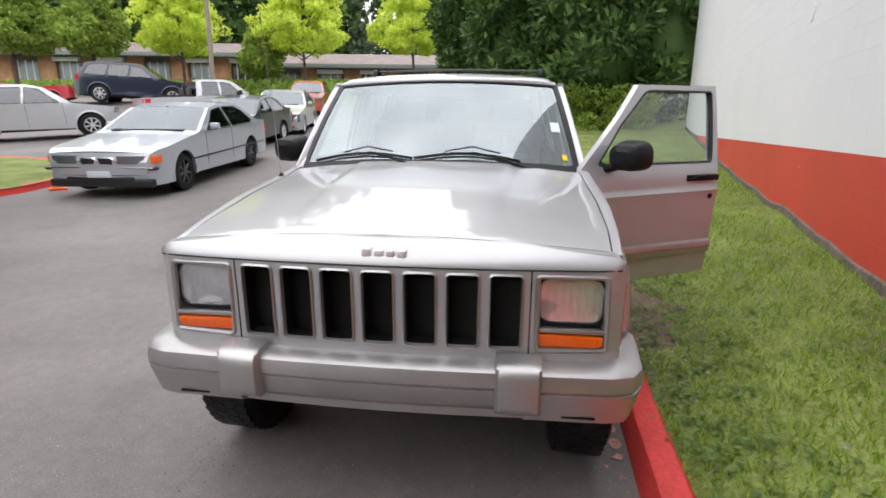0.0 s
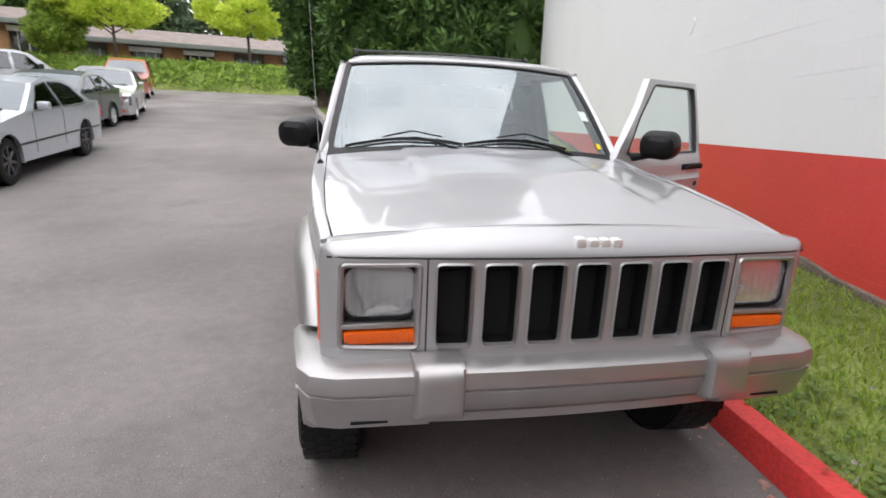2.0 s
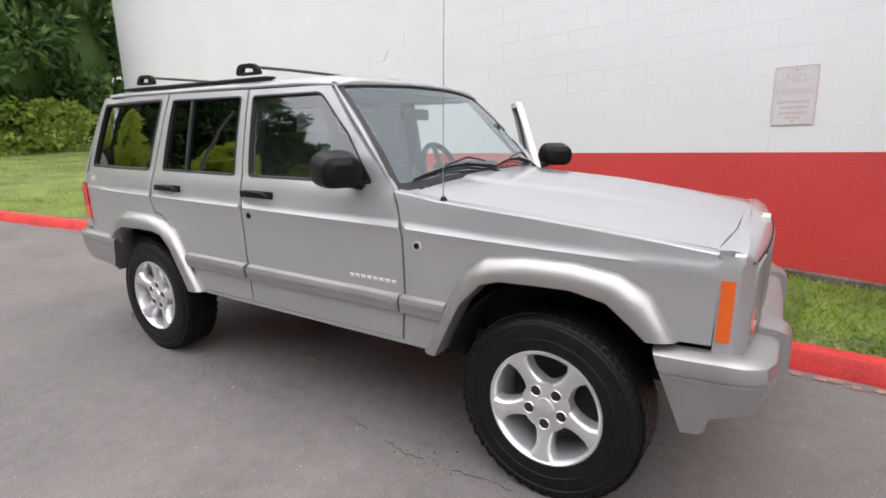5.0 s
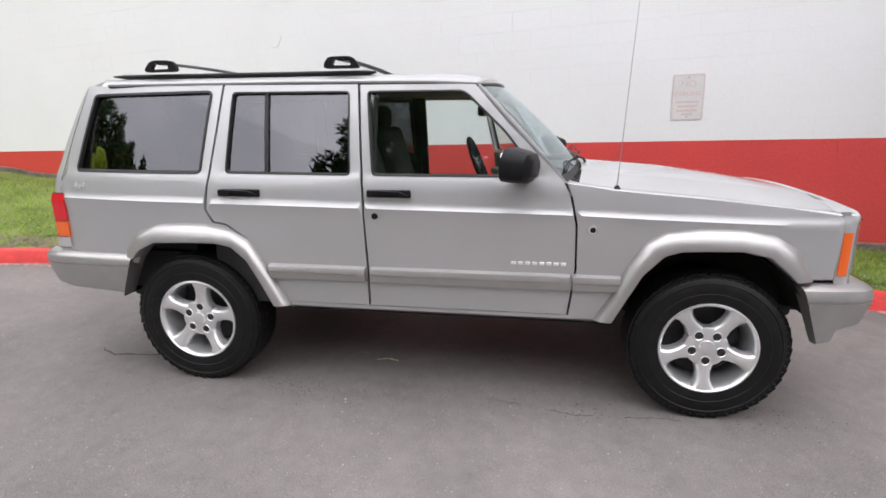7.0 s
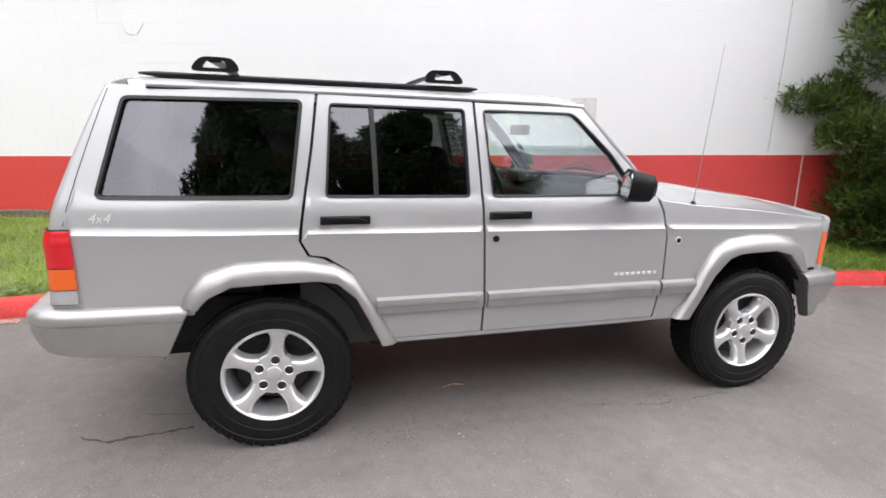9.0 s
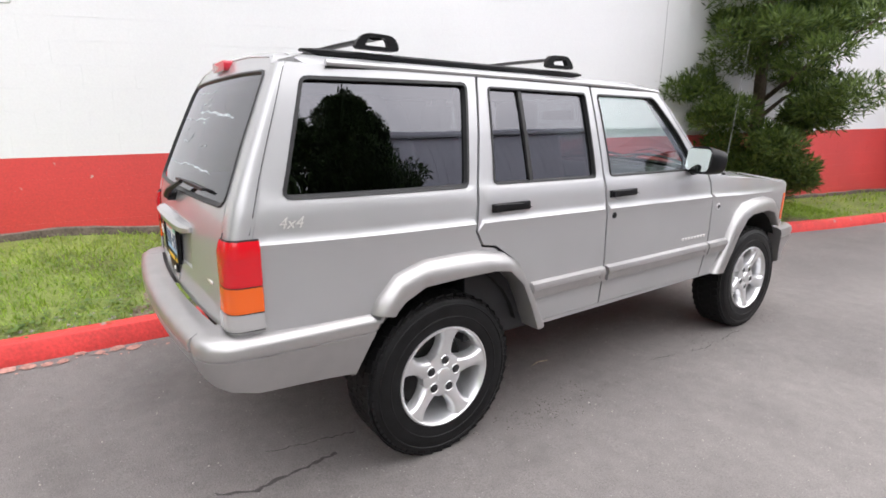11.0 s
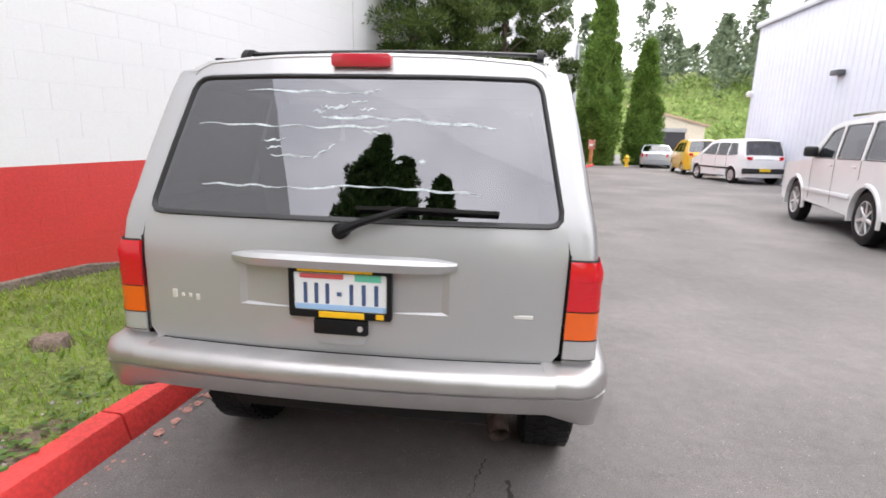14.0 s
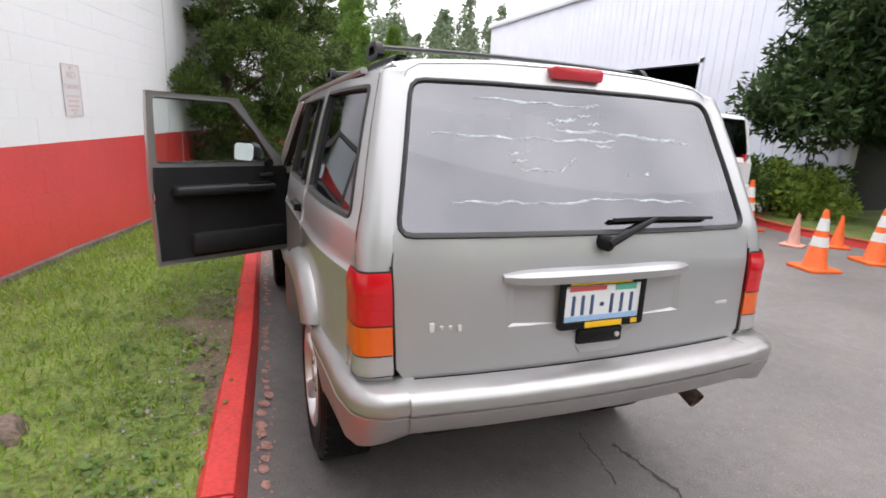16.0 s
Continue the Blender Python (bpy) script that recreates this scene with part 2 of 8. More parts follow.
# ---- setting ----
def asphalt_paint():
    """Worn asphalt: broad tyre-polished bands and stains, grit, pale chips."""
    m = material("asphalt", (0.146, 0.134, 0.128), 0.80, var=0.24, scale=0.55, fine=170, bump=0.6, bump_dist=0.005, fixed=True)
    nt = m.node_tree
    b = nt.nodes["Principled BSDF"]
    src = b.inputs["Base Color"].links[0].from_socket
    geo = nt.nodes.new("ShaderNodeNewGeometry")
    vor = nt.nodes.new("ShaderNodeTexVoronoi")
    vor.inputs["Scale"].default_value = 42.0
    less = nt.nodes.new("ShaderNodeMath")
    less.operation, less.inputs[1].default_value = "LESS_THAN", 0.13
    pick = nt.nodes.new("ShaderNodeTexNoise")
    pick.inputs["Scale"].default_value = 9.0
    gate = nt.nodes.new("ShaderNodeMath")
    gate.operation, gate.inputs[1].default_value = "GREATER_THAN", 0.53
    both = nt.nodes.new("ShaderNodeMath")
    both.operation = "MULTIPLY"
    mix = nt.nodes.new("ShaderNodeMix")
    mix.data_type = "RGBA"
    mix.inputs[7].default_value = (0.27, 0.255, 0.24, 1)
    oil = nt.nodes.new("ShaderNodeTexNoise")
    oil.inputs["Scale"].default_value, oil.inputs["Detail"].default_value = 1.6, 6
    orp = nt.nodes.new("ShaderNodeValToRGB")
    orp.color_ramp.elements[0].position, orp.color_ramp.elements[1].position = 0.55, 0.72
    om = nt.nodes.new("ShaderNodeMix")
    om.data_type = "RGBA"
    om.inputs[7].default_value = (0.095, 0.088, 0.084, 1)
    half = nt.nodes.new("ShaderNodeMath")
    half.operation, half.inputs[1].default_value = "MULTIPLY", 0.40
    mot, mr_, mm = nt.nodes.new("ShaderNodeTexNoise"), nt.nodes.new("ShaderNodeMapRange"), nt.nodes.new("ShaderNodeVectorMath")
    mot.inputs["Scale"].default_value, mot.inputs["Detail"].default_value = 14.0, 7
    mr_.inputs["From Min"].default_value, mr_.inputs["From Max"].default_value = 0.32, 0.68
    mr_.inputs["To Min"].default_value, mr_.inputs["To Max"].default_value = 0.92, 1.08
    mm.operation = "MULTIPLY"
    for n in (vor, pick, oil, mot):
        nt.links.new(geo.outputs["Position"], n.inputs["Vector"])
    nt.links.new(vor.outputs["Distance"], less.inputs[0])
    nt.links.new(pick.outputs[0], gate.inputs[0])
    nt.links.new(less.outputs[0], both.inputs[0])
    nt.links.new(gate.outputs[0], both.inputs[1])
    nt.links.new(both.outputs[0], mix.inputs[0])
    nt.links.new(oil.outputs[0], orp.inputs[0])
    nt.links.new(orp.outputs[0], half.inputs[0])
    nt.links.new(half.outputs[0], om.inputs[0])
    nt.links.new(src, om.inputs[6])
    nt.links.new(om.outputs[2], mix.inputs[6])
    nt.links.new(mot.outputs[0], mr_.inputs[0])
    nt.links.new(mix.outputs[2], mm.inputs[0])
    nt.links.new(mr_.outputs[0], mm.inputs[1])
    nt.links.new(mm.outputs[0], b.inputs["Base Color"])
    return m


def flaking(m, under, scale=7.0, cut=0.66, width=0.03):
    """Chips through paint to what lies under it."""
    nt = m.node_tree
    b = nt.nodes["Principled BSDF"]
    src = b.inputs["Base Color"].links[0].from_socket
    geo = nt.nodes.new("ShaderNodeNewGeometry")
    n = nt.nodes.new("ShaderNodeTexNoise")
    n.inputs["Scale"].default_value, n.inputs["Detail"].default_value = scale, 8
    rp = nt.nodes.new("ShaderNodeValToRGB")
    rp.color_ramp.elements[0].position, rp.color_ramp.elements[1].position = cut, cut + width
    mix = nt.nodes.new("ShaderNodeMix")
    mix.data_type = "RGBA"
    mix.inputs[7].default_value = (*under, 1)
    nt.links.new(geo.outputs["Position"], n.inputs["Vector"])
    nt.links.new(n.outputs[0], rp.inputs[0])
    nt.links.new(rp.outputs[0], mix.inputs[0])
    nt.links.new(src, mix.inputs[6])
    nt.links.new(mix.outputs[2], b.inputs["Base Color"])
    return m


ASPHALT = asphalt_paint()
GRASS_SOIL = material("grass_soil", (0.115, 0.14, 0.035), 0.95, var=0.35, scale=1.8, fine=45, bump=0.6, hue=(0.22, 0.28, 0.065), bump_dist=0.03, fixed=True)
SOIL = material("bare_soil", (0.13, 0.10, 0.068), 0.95, var=0.35, scale=6, fine=60, bump=0.7, bump_dist=0.02, fixed=True)
WALL_WHITE = material("white_wall_paint", (0.735, 0.737, 0.752), 0.55, var=0.02, scale=0.9, fine=60, bump=0.05, bump_dist=0.004, fixed=True)
WALL_RED = flaking(material("red_wall_paint", (0.56, 0.042, 0.040), 0.42, spec=0.9, var=0.10, scale=0.9, fine=60, bump=0.18, bump_dist=0.004, fixed=True), (0.55, 0.42, 0.40), 5.0, 0.735, 0.02)
KERB_RED = flaking(material("red_kerb_paint", (0.56, 0.040, 0.036), 0.6, var=0.16, scale=4, fine=55, bump=0.4, bump_dist=0.008, fixed=True), (0.30, 0.27, 0.25), 6.0, 0.70, 0.03)
CONCRETE = material("concrete", (0.33, 0.31, 0.29), 0.9, var=0.2, scale=3, fine=60, bump=0.4, fixed=True)
FOOTING = material("old_concrete_footing", (0.12, 0.095, 0.078), 0.95, var=0.35, scale=4, fine=40, bump=0.6, bump_dist=0.02, fixed=True)


def grid_sheet(xs, ys, zf):
    bm = bmesh.new()
    rows = [[bm.verts.new((x, y, zf(x, y))) for x in xs] for y in ys]
    for a, c in zip(rows, rows[1:]):
        for i in range(len(xs) - 1):
            bm.faces.new((a[i], a[i + 1], c[i + 1], c[i]))
    return bm


def steps(*spans):
    out = []
    for a, b, n in spans:
        out += [a + (b - a) * k / n for k in range(n)]
    return out + [spans[-1][1]]


xs = steps((-900, -60, 8), (-60, -12, 16), (-12, -1, 22), (-1, 2.4, 40), (2.4, 8, 11), (8, 60, 10), (60, 900, 8))
ys = steps((-900, -60, 8), (-60, -10, 20), (-10, 12, 88), (12, 60, 24), (60, 900, 8))
tagged(finish("ground", grid_sheet(xs, ys, land), ASPHALT), "worn grey asphalt lane and car park", "ground", kind="structure")

# the wall, in its own frame: v runs along it towards the rear of the car, z up
WALL_TURN = math.atan(0.2217)
WALL_POSE = Matrix.Translation((2.385, -0.6, 0)) @ Matrix.Rotation(-WALL_TURN, 4, "Z")
WALL_U0, WALL_U1, WALL_TOP, RED_TOP = -31.4, 16.6, 7.4, 1.16
COURSE, BLOCK = 0.1933, 0.40
wall = thing("wall_east", "long painted block wall, white above a red band", "wall", WALL_POSE, kind="structure")
core = part("wall_core", box(0.0018, 0.30, WALL_U0, WALL_U1, -1.2, WALL_TOP), WALL_WHITE, wall)
part("lower_core", box(0.0008, 0.298, WALL_U0 + 0.002, WALL_U1 - 0.002, -1.2, RED_TOP - 0.004), WALL_RED, wall, "red painted block")


def verge_z(x, y):
    k, w = kerb_x(y) + 0.15, wall_x(y)
    s = max(0.0, min(1.0, (x - k) / max(0.3, w - k)))
    return lane(x, y) + silt(y) * (1 - s) + 0.108 + (0.115 + 0.03 * max(0.0, min(y, 4.0))) * s + 0.03 * noise.noise(Vector((x * 1.3, y * 1.3, 0)))


bm = bmesh.new()
vy = steps((-33, -4, 56), (-4, 8, 80), (8, 30, 40))
rows = []
for y in vy:
    x0, x1 = kerb_x(y) + 0.14, max(wall_x(y) + 0.05, kerb_x(y) + 1.2)
    if y > 15.8:
        x1 = 6.6 + (y - 15.8) * 1.5
    rows.append([bm.verts.new((x0 + (x1 - x0) * k / 30, y, verge_z(x0 + (x1 - x0) * k / 30, y))) for k in range(31)])
for a, c in zip(rows, rows[1:]):
    for i in range(30):
        bm.faces.new((a[i], a[i + 1], c[i + 1], c[i]))
tagged(finish("verge", bm, GRASS_SOIL), "mown grass verge along the painted wall", "grass", kind="structure")


def kerb_run(name, pts, mat, label, w=0.155, h=0.118):
    bm = bmesh.new()
    prof = [(-0.004, -0.15), (0.0, 0.0), (0.026, h - 0.016), (0.033, h - 0.004), (0.046, h), (w - 0.02, h), (w, h - 0.02), (w, -0.15)]
    rings = []
    for i, (x, y) in enumerate(pts):
        a, b = Vector(pts[max(i - 1, 0)]), Vector(pts[min(i + 1, len(pts) - 1)])
        d = (b - a).normalized()
        nrm = Vector((d.y, -d.x))
        rings.append([(x + nrm.x * u, y + nrm.y * u, land(x, y) + v + 0.007 * noise.noise(Vector((x * 3, y * 3, v * 9)))) for u, v in prof])
    return tagged(finish(name, loft(rings), mat), label, "kerb", kind="structure")


# cast in lengths, with an open joint between them
lengths = [-30, -24, -18, -12, -9, -6, -3.2, 0.45, 3.02, 5.9, 8.6, 12.4]
for a, b in zip(lengths, lengths[1:]):
    n = max(4, int((b - a) / 0.2))
    kerb_run("kerb", [(kerb_x(y), y) for y in steps((a + 0.006, b - 0.006, n))], KERB_RED, "red-painted concrete kerb, scuffed and chipped")
kerb_run("kerb_far", [(kerb_x(y), y) for y in steps((12.412, 28, 38))], CONCRETE, "bare concrete kerb")


# ---- the silver car: its own frame has y = 0 at the front axle, the nose towards -y, z = 0 on the road ----
SILVER = material("silver_metallic_paint", (0.425, 0.425, 0.432), 0.43, 0.50, var=0.03, scale=3, fine=900, bump=0.0, coat=0.85)
TRIM_SILVER = material("silver_painted_plastic", (0.40, 0.39, 0.387), 0.38, 0.78, var=0.06, scale=8, fine=500, bump=0.04, coat=0.15)
BLACK_PLASTIC = material("black_plastic", (0.009, 0.009, 0.010), 0.40, var=0.2, scale=20, fine=300, bump=0.06, spec=0.16)
RUBBER = material("black_rubber", (0.010, 0.010, 0.011), 0.5, var=0.2, scale=20, fine=200, bump=0.1)
TYRE = material("tyre_rubber", (0.006, 0.006, 0.0065), 0.46, var=0.35, scale=15, fine=160, bump=0.1, spec=0.22)
# near-black: underside parts, and gaps and insides whose shade is in the colour
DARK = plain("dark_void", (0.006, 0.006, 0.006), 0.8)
ALLOY = material("bright_alloy", (0.72, 0.72, 0.73), 0.30, 0.75, var=0.04, scale=10, fine=200, bump=0.02)
CHROME = plain("chrome", (0.85, 0.85, 0.86), 0.08, 1.0)
GLASS_CLEAR = glass("clear_car_glass", (0.80, 0.88, 0.86), ior=2.15)
GLASS_SCREEN = glass("windscreen_glass", (0.72, 0.82, 0.80), ior=2.9, shine=(0.88, 0.97, 1.0))
GLASS_TAIL = glass("tinted_tailgate_glass", (0.075, 0.078, 0.085), ior=2.3, shine=(0.95, 0.95, 1.0))
GLASS_DARK = glass("privacy_glass", (0.075, 0.078, 0.085), ior=2.0, shine=(0.93, 0.93, 1.0))
AMBER = plain("amber_lens", (0.74, 0.115, 0.008), 0.12, coat=0.5)
RED_LENS = plain("red_lens", (0.58, 0.008, 0.016), 0.16, coat=0.3)
CLEAR_LENS = plain("clear_lens", (0.42, 0.41, 0.41), 0.1, 0.2, coat=1.0)
LAMP_GLASS = glass("headlamp_glass", (0.95, 0.96, 0.97), ior=1.5)
REFLECTOR = material("lamp_reflector", (0.95, 0.95, 0.96), 0.20, 0.78, var=0.04, scale=30, fine=120, bump=0.10, bump_dist=0.004)
CLOTH = material("dark_grey_cloth", (0.035, 0.036, 0.04), 0.95, var=0.3, scale=12, fine=400, bump=0.2)
VINYL = material("charcoal_vinyl", (0.014, 0.014, 0.016), 0.6, var=0.2, scale=12, fine=300, bump=0.1)
HEADLINER = material("grey_headliner", (0.28, 0.28, 0.28), 0.95, var=0.1)
STAIN = material("dried_film_glue", (0.46, 0.50, 0.52), 0.8, var=0.35, scale=25, fine=120, bump=0.0)
STAIN.node_tree.nodes["Principled BSDF"].inputs["Alpha"].default_value = 0.85
STAIN.node_tree.nodes["Principled BSDF"].inputs["Specular IOR Level"].default_value = 0.1
BADGE = plain("pale_badge", (0.80, 0.79, 0.77), 0.3, 0.5)


def inside(p, poly):
    x, y, c = p[0], p[1], False
    for (x0, y0), (x1, y1) in zip(poly, poly[1:] + poly[:1]):
        if (y0 > y) != (y1 > y) and x < (x1 - x0) * (y - y0) / (y1 - y0) + x0:
            c = not c
    return c


def dense(poly, step):
    out = []
    for (a, b), (c, d) in zip(poly, poly[1:] + poly[:1]):
        n = max(1, int(math.hypot(c - a, d - b) / step))
        out += [(a + (c - a) * k / n, b + (d - b) * k / n) for k in range(n)]
    return out


def grown(poly, d):
    """An outline moved out by d."""
    area = sum(a[0] * b[1] - b[0] * a[1] for a, b in zip(poly, poly[1:] + poly[:1]))
    sgn, out, n = (1 if area > 0 else -1), [], len(poly)
    for i in range(n):
        p, q, r = Vector(poly[i - 1]), Vector(poly[i]), Vector(poly[(i + 1) % n])
        e, f = (q - p), (r - q)
        e = e.normalized() if e.length > 1e-9 else f.normalized()
        f = f.normalized() if f.length > 1e-9 else e
        ne, nf = Vector((e.y, -e.x)) * sgn, Vector((f.y, -f.x)) * sgn
        m = (ne + nf)
        m = m.normalized() / max(0.5, math.sqrt(max(0.25, (1 + ne.dot(nf)) / 2))) if m.length > 1e-6 else ne
        out.append((q.x + m.x * d, q.y + m.y * d))
    return out


def sheet(outline, surf, inward, holes=(), step=0.06, bm=None, lines=()):
    """A pressed panel: outline and holes in (u, v) laid onto surf(u, v), its edges folded inwards by inward(u, v)."""
    loops = [dense(list(outline), step)] + [dense(list(h), step) for h in holes]
    pts, edges = [], []
    for lp in loops:
        k = len(pts)
        pts += lp
        edges += [(k + i, k + (i + 1) % len(lp)) for i in range(len(lp))]
    us, vs = [p[0] for p in loops[0]], [p[1] for p in loops[0]]
    rim_n = len(pts)
    nu, nv = max(2, int((max(us) - min(us)) / step)), max(2, int((max(vs) - min(vs)) / step))
    for i in range(1, nu):
        for j in range(1, nv):
            p = (min(us) + (max(us) - min(us)) * i / nu, min(vs) + (max(vs) - min(vs)) * j / nv)
            near = min((p[0] - q[0]) ** 2 + (p[1] - q[1]) ** 2 for q in pts[:rim_n])
            if any(abs(p[1] - lerp_table(ln, p[0])) < 0.012 for ln in lines):
                continue
            if near > (step * 0.45) ** 2 and inside(p, loops[0]) and not any(inside(p, h) for h in loops[1:]):
                pts.append(p)
    for ln in lines:                     # pressed creases
        last = None
        for p in ln:
            free = inside(p, loops[0]) and not any(inside(p, h) for h in loops[1:]) and min((p[0] - q[0]) ** 2 + (p[1] - q[1]) ** 2 for q in pts[:rim_n]) > 4e-5
            if free:
                pts.append(p)
                if last is not None:
                    edges.append((last, len(pts) - 1))
                last = len(pts) - 1
            else:
                last = None
    r = mathutils.geometry.delaunay_2d_cdt([Vector(p) for p in pts], edges, [], 0, 1e-6)
    b = bmesh.new()
    verts = [b.verts.new(surf(p.x, p.y)) for p in r[0]]
    for f in r[2]:
        c = (sum(r[0][i].x for i in f) / len(f), sum(r[0][i].y for i in f) / len(f))
        if inside(c, loops[0]) and not any(inside(c, h) for h in loops[1:]):
            b.faces.new([verts[i] for i in f])
    rim = [e for e in b.edges if len(e.link_faces) == 1]
    inn = {}
    for e in rim:
        for v in e.verts:
            if v not in inn:
                p = r[0][verts.index(v)]
                inn[v] = b.verts.new(v.co + Vector(inward(p.x, p.y)))
    for e in rim:
        a, c = e.verts
        b.faces.new((a, c, inn[c], inn[a]))
    bmesh.ops.delete(b, geom=[v for v in b.verts if not v.link_faces], context="VERTS")
    return into(bm, b)


WAIST = [(-0.6, 0.932), (-0.43, 0.934), (0.65, 0.97), (3.3, 1.002)]
WIDTH = [(0.38, 0.770), (0.47, 0.788), (0.60, 0.800), (0.72, 0.806), (0.93, 0.808), (0.954, 0.8105), (0.975, 0.8140), (0.989, 0.8025), (1.01, 0.7995), (1.06, 0.797), (1.11, 0.788),
         (1.135, 0.776), (1.22, 0.7600), (1.30, 0.7410), (1.41, 0.7140), (1.52, 0.6830), (1.56, 0.6705), (1.60, 0.655)]


def half_width(y, z):
    """Half the width of the body at a place along it and a height."""
    zz = z - (lerp_table(WAIST, y) - 0.98) * max(0.0, 1 - abs(z - 0.98) / 0.25)
    w = lerp_table(WIDTH, zz)
    if y < 0.5:
        w -= 0.065 * ((0.5 - y) / 1.0) ** 2
    if y > 2.7:
        w -= 0.050 * ((y - 2.7) / 0.6) ** 2
    return w


def creases():
    ys = [-0.48 + 0.04 * k for k in range(97)]
    return [[(y, lerp_table(WAIST, y) + d) for y in ys] for d in (-0.026, -0.005, 0.011, 0.030)] + [[(y, z) for y in ys] for z in (1.108, 1.128)]


def side_surf(s, off=0.0):
    return lambda u, v: (s * (half_width(u, v) + off), u, v)


def side_in(s, d=0.03):
    return lambda u, v: (-s * d, 0, 0)


CAR = Matrix.Translation((0.008, 0, 0)) @ Matrix.Rotation(SLOPE, 4, "X")
car = thing("parked_car", "silver four-door off-road estate car, driver's door open, parked by the kerb", "car", CAR)

# outlines on the side of the car, as (y, z)
ARCH_F = [(0.455, 0.47), (0.40, 0.585), (0.335, 0.715), (0.245, 0.815), (0.17, 0.835), (-0.08, 0.838), (-0.21, 0.812), (-0.285, 0.745), (-0.33, 0.69)]
ARCH_R = [(2.075, 0.47), (2.185, 0.695), (2.27, 0.785), (2.36, 0.803), (2.71, 0.797), (2.80, 0.755), (2.845, 0.69), (2.86, 0.66)]
FENDER = [(0.672, 1.108), (0.645, 1.050), (0.617, 0.92), (0.610, 0.71), (0.637, 0.47)] + ARCH_F + [(-0.50, 0.69), (-0.505, 0.955), (-0.49, 0.975),
          (-0.27, 1.008), (0.075, 1.046), (0.457, 1.078)]
FRONT_DOOR = [(1.098, 1.545), (0.945, 1.372), (0.690, 1.118), (0.657, 1.052), (0.627, 0.92), (0.620, 0.71), (0.645, 0.485), (1.600, 0.485), (1.598, 0.67),
              (1.617, 1.081), (1.645, 1.548)]
REAR_DOOR = [(1.658, 1.550), (1.628, 1.081), (1.609, 0.67), (1.610, 0.485), (2.065, 0.485), (2.15, 0.66), (2.225, 0.815), (2.33, 0.885), (2.395, 0.895),
             (2.428, 0.955), (2.414, 1.07), (2.368, 1.343), (2.340, 1.556)]
QUARTER = [(2.352, 1.558), (2.380, 1.343), (2.426, 1.07), (2.440, 0.955), (2.405, 0.888), (2.34, 0.877), (2.24, 0.81)] + ARCH_R[1:] + [(3.29, 0.66), (3.295, 1.00),
           (3.228, 1.229), (3.125, 1.53), (3.113, 1.562)]
WIN_F = smoothed([(1.603, 1.512), (1.570, 1.135), (0.800, 1.135), (0.955, 1.33), (1.130, 1.495), (1.160, 1.512)], 0.016)
WIN_R = smoothed([(2.290, 1.515), (1.703, 1.513), (1.690, 1.136), (2.318, 1.140)], 0.014)
WIN_Q = smoothed([(3.066, 1.510), (2.414, 1.520), (2.466, 1.140), (3.172, 1.142)], 0.018)

mirror_glass = plain("mirror_glass", (0.9, 0.92, 0.93), 0.02, 1.0)


def seal(parent, poly, s, w=0.0075, off=0.004, name="window_seal"):
    """Black rubber round a window."""
    inner, outer = dense(list(poly), 0.08), None
    outer = grown(inner, w)
    b = bmesh.new()
    ra = [b.verts.new((s * (half_width(u, v) + off), u, v)) for u, v in outer]
    rb = [b.verts.new((s * (half_width(u, v) + off), u, v)) for u, v in inner]
    rc = [b.verts.new((s * (half_width(u, v) - 0.02), u, v)) for u, v in grown(inner, -0.004)]
    rd = [b.verts.new((s * (half_width(u, v) - 0.012), u, v)) for u, v in outer]
    n = len(ra)
    for p, q in ((ra, rb), (rb, rc), (rd, ra)):
        for i in range(n):
            j = (i + 1) % n
            b.faces.new((p[i], p[j], q[j], q[i]))
    return part(name, b, RUBBER, parent)


def pane(parent, poly, s, mat, name="window_glass", depth=0.014, label=""):
    ob = part(name, sheet(grown(list(poly), 0.006), side_surf(s, -depth), side_in(s, 0.004), step=0.055), mat, parent, label)
    ob.visible_shadow = False
    return ob


def pull(parent, y0, y1, z, s):
    """A black pull handle on a painted door."""
    x = s * half_width((y0 + y1) / 2, z)
    hb = box(x - 0.004 * s, x + 0.012 * s, y0, y1, z - 0.018, z + 0.018, 0.005)
    h = part("door_handle", hb, BLACK_PLASTIC, parent, "black plastic pull handle")
    part("handle_cup", prism(smoothed([(y0 + 0.055, z - 0.016), (y1 - 0.035, z - 0.016), (y1 - 0.055, z - 0.031), (y0 + 0.075, z - 0.031)], 0.008, 4), min(x - 0.004 * s, x + 0.006 * s), max(x - 0.004 * s, x + 0.006 * s), bevel=0.003), SILVER, h, "pressed silver finger cup")
    part("grip", prism(smoothed([(y0 + 0.005, z - 0.008), (y0 + 0.05, z + 0.012), (y1 - 0.06, z + 0.016), (y1 - 0.004, z + 0.017), (y1 - 0.004, z - 0.014), (y1 - 0.03, z - 0.014),
                                (y1 - 0.06, z + 0.003), (y0 + 0.06, z + 0.0)], 0.006, 3), min(x, x + 0.03 * s), max(x, x + 0.03 * s)), BLACK_PLASTIC, h)


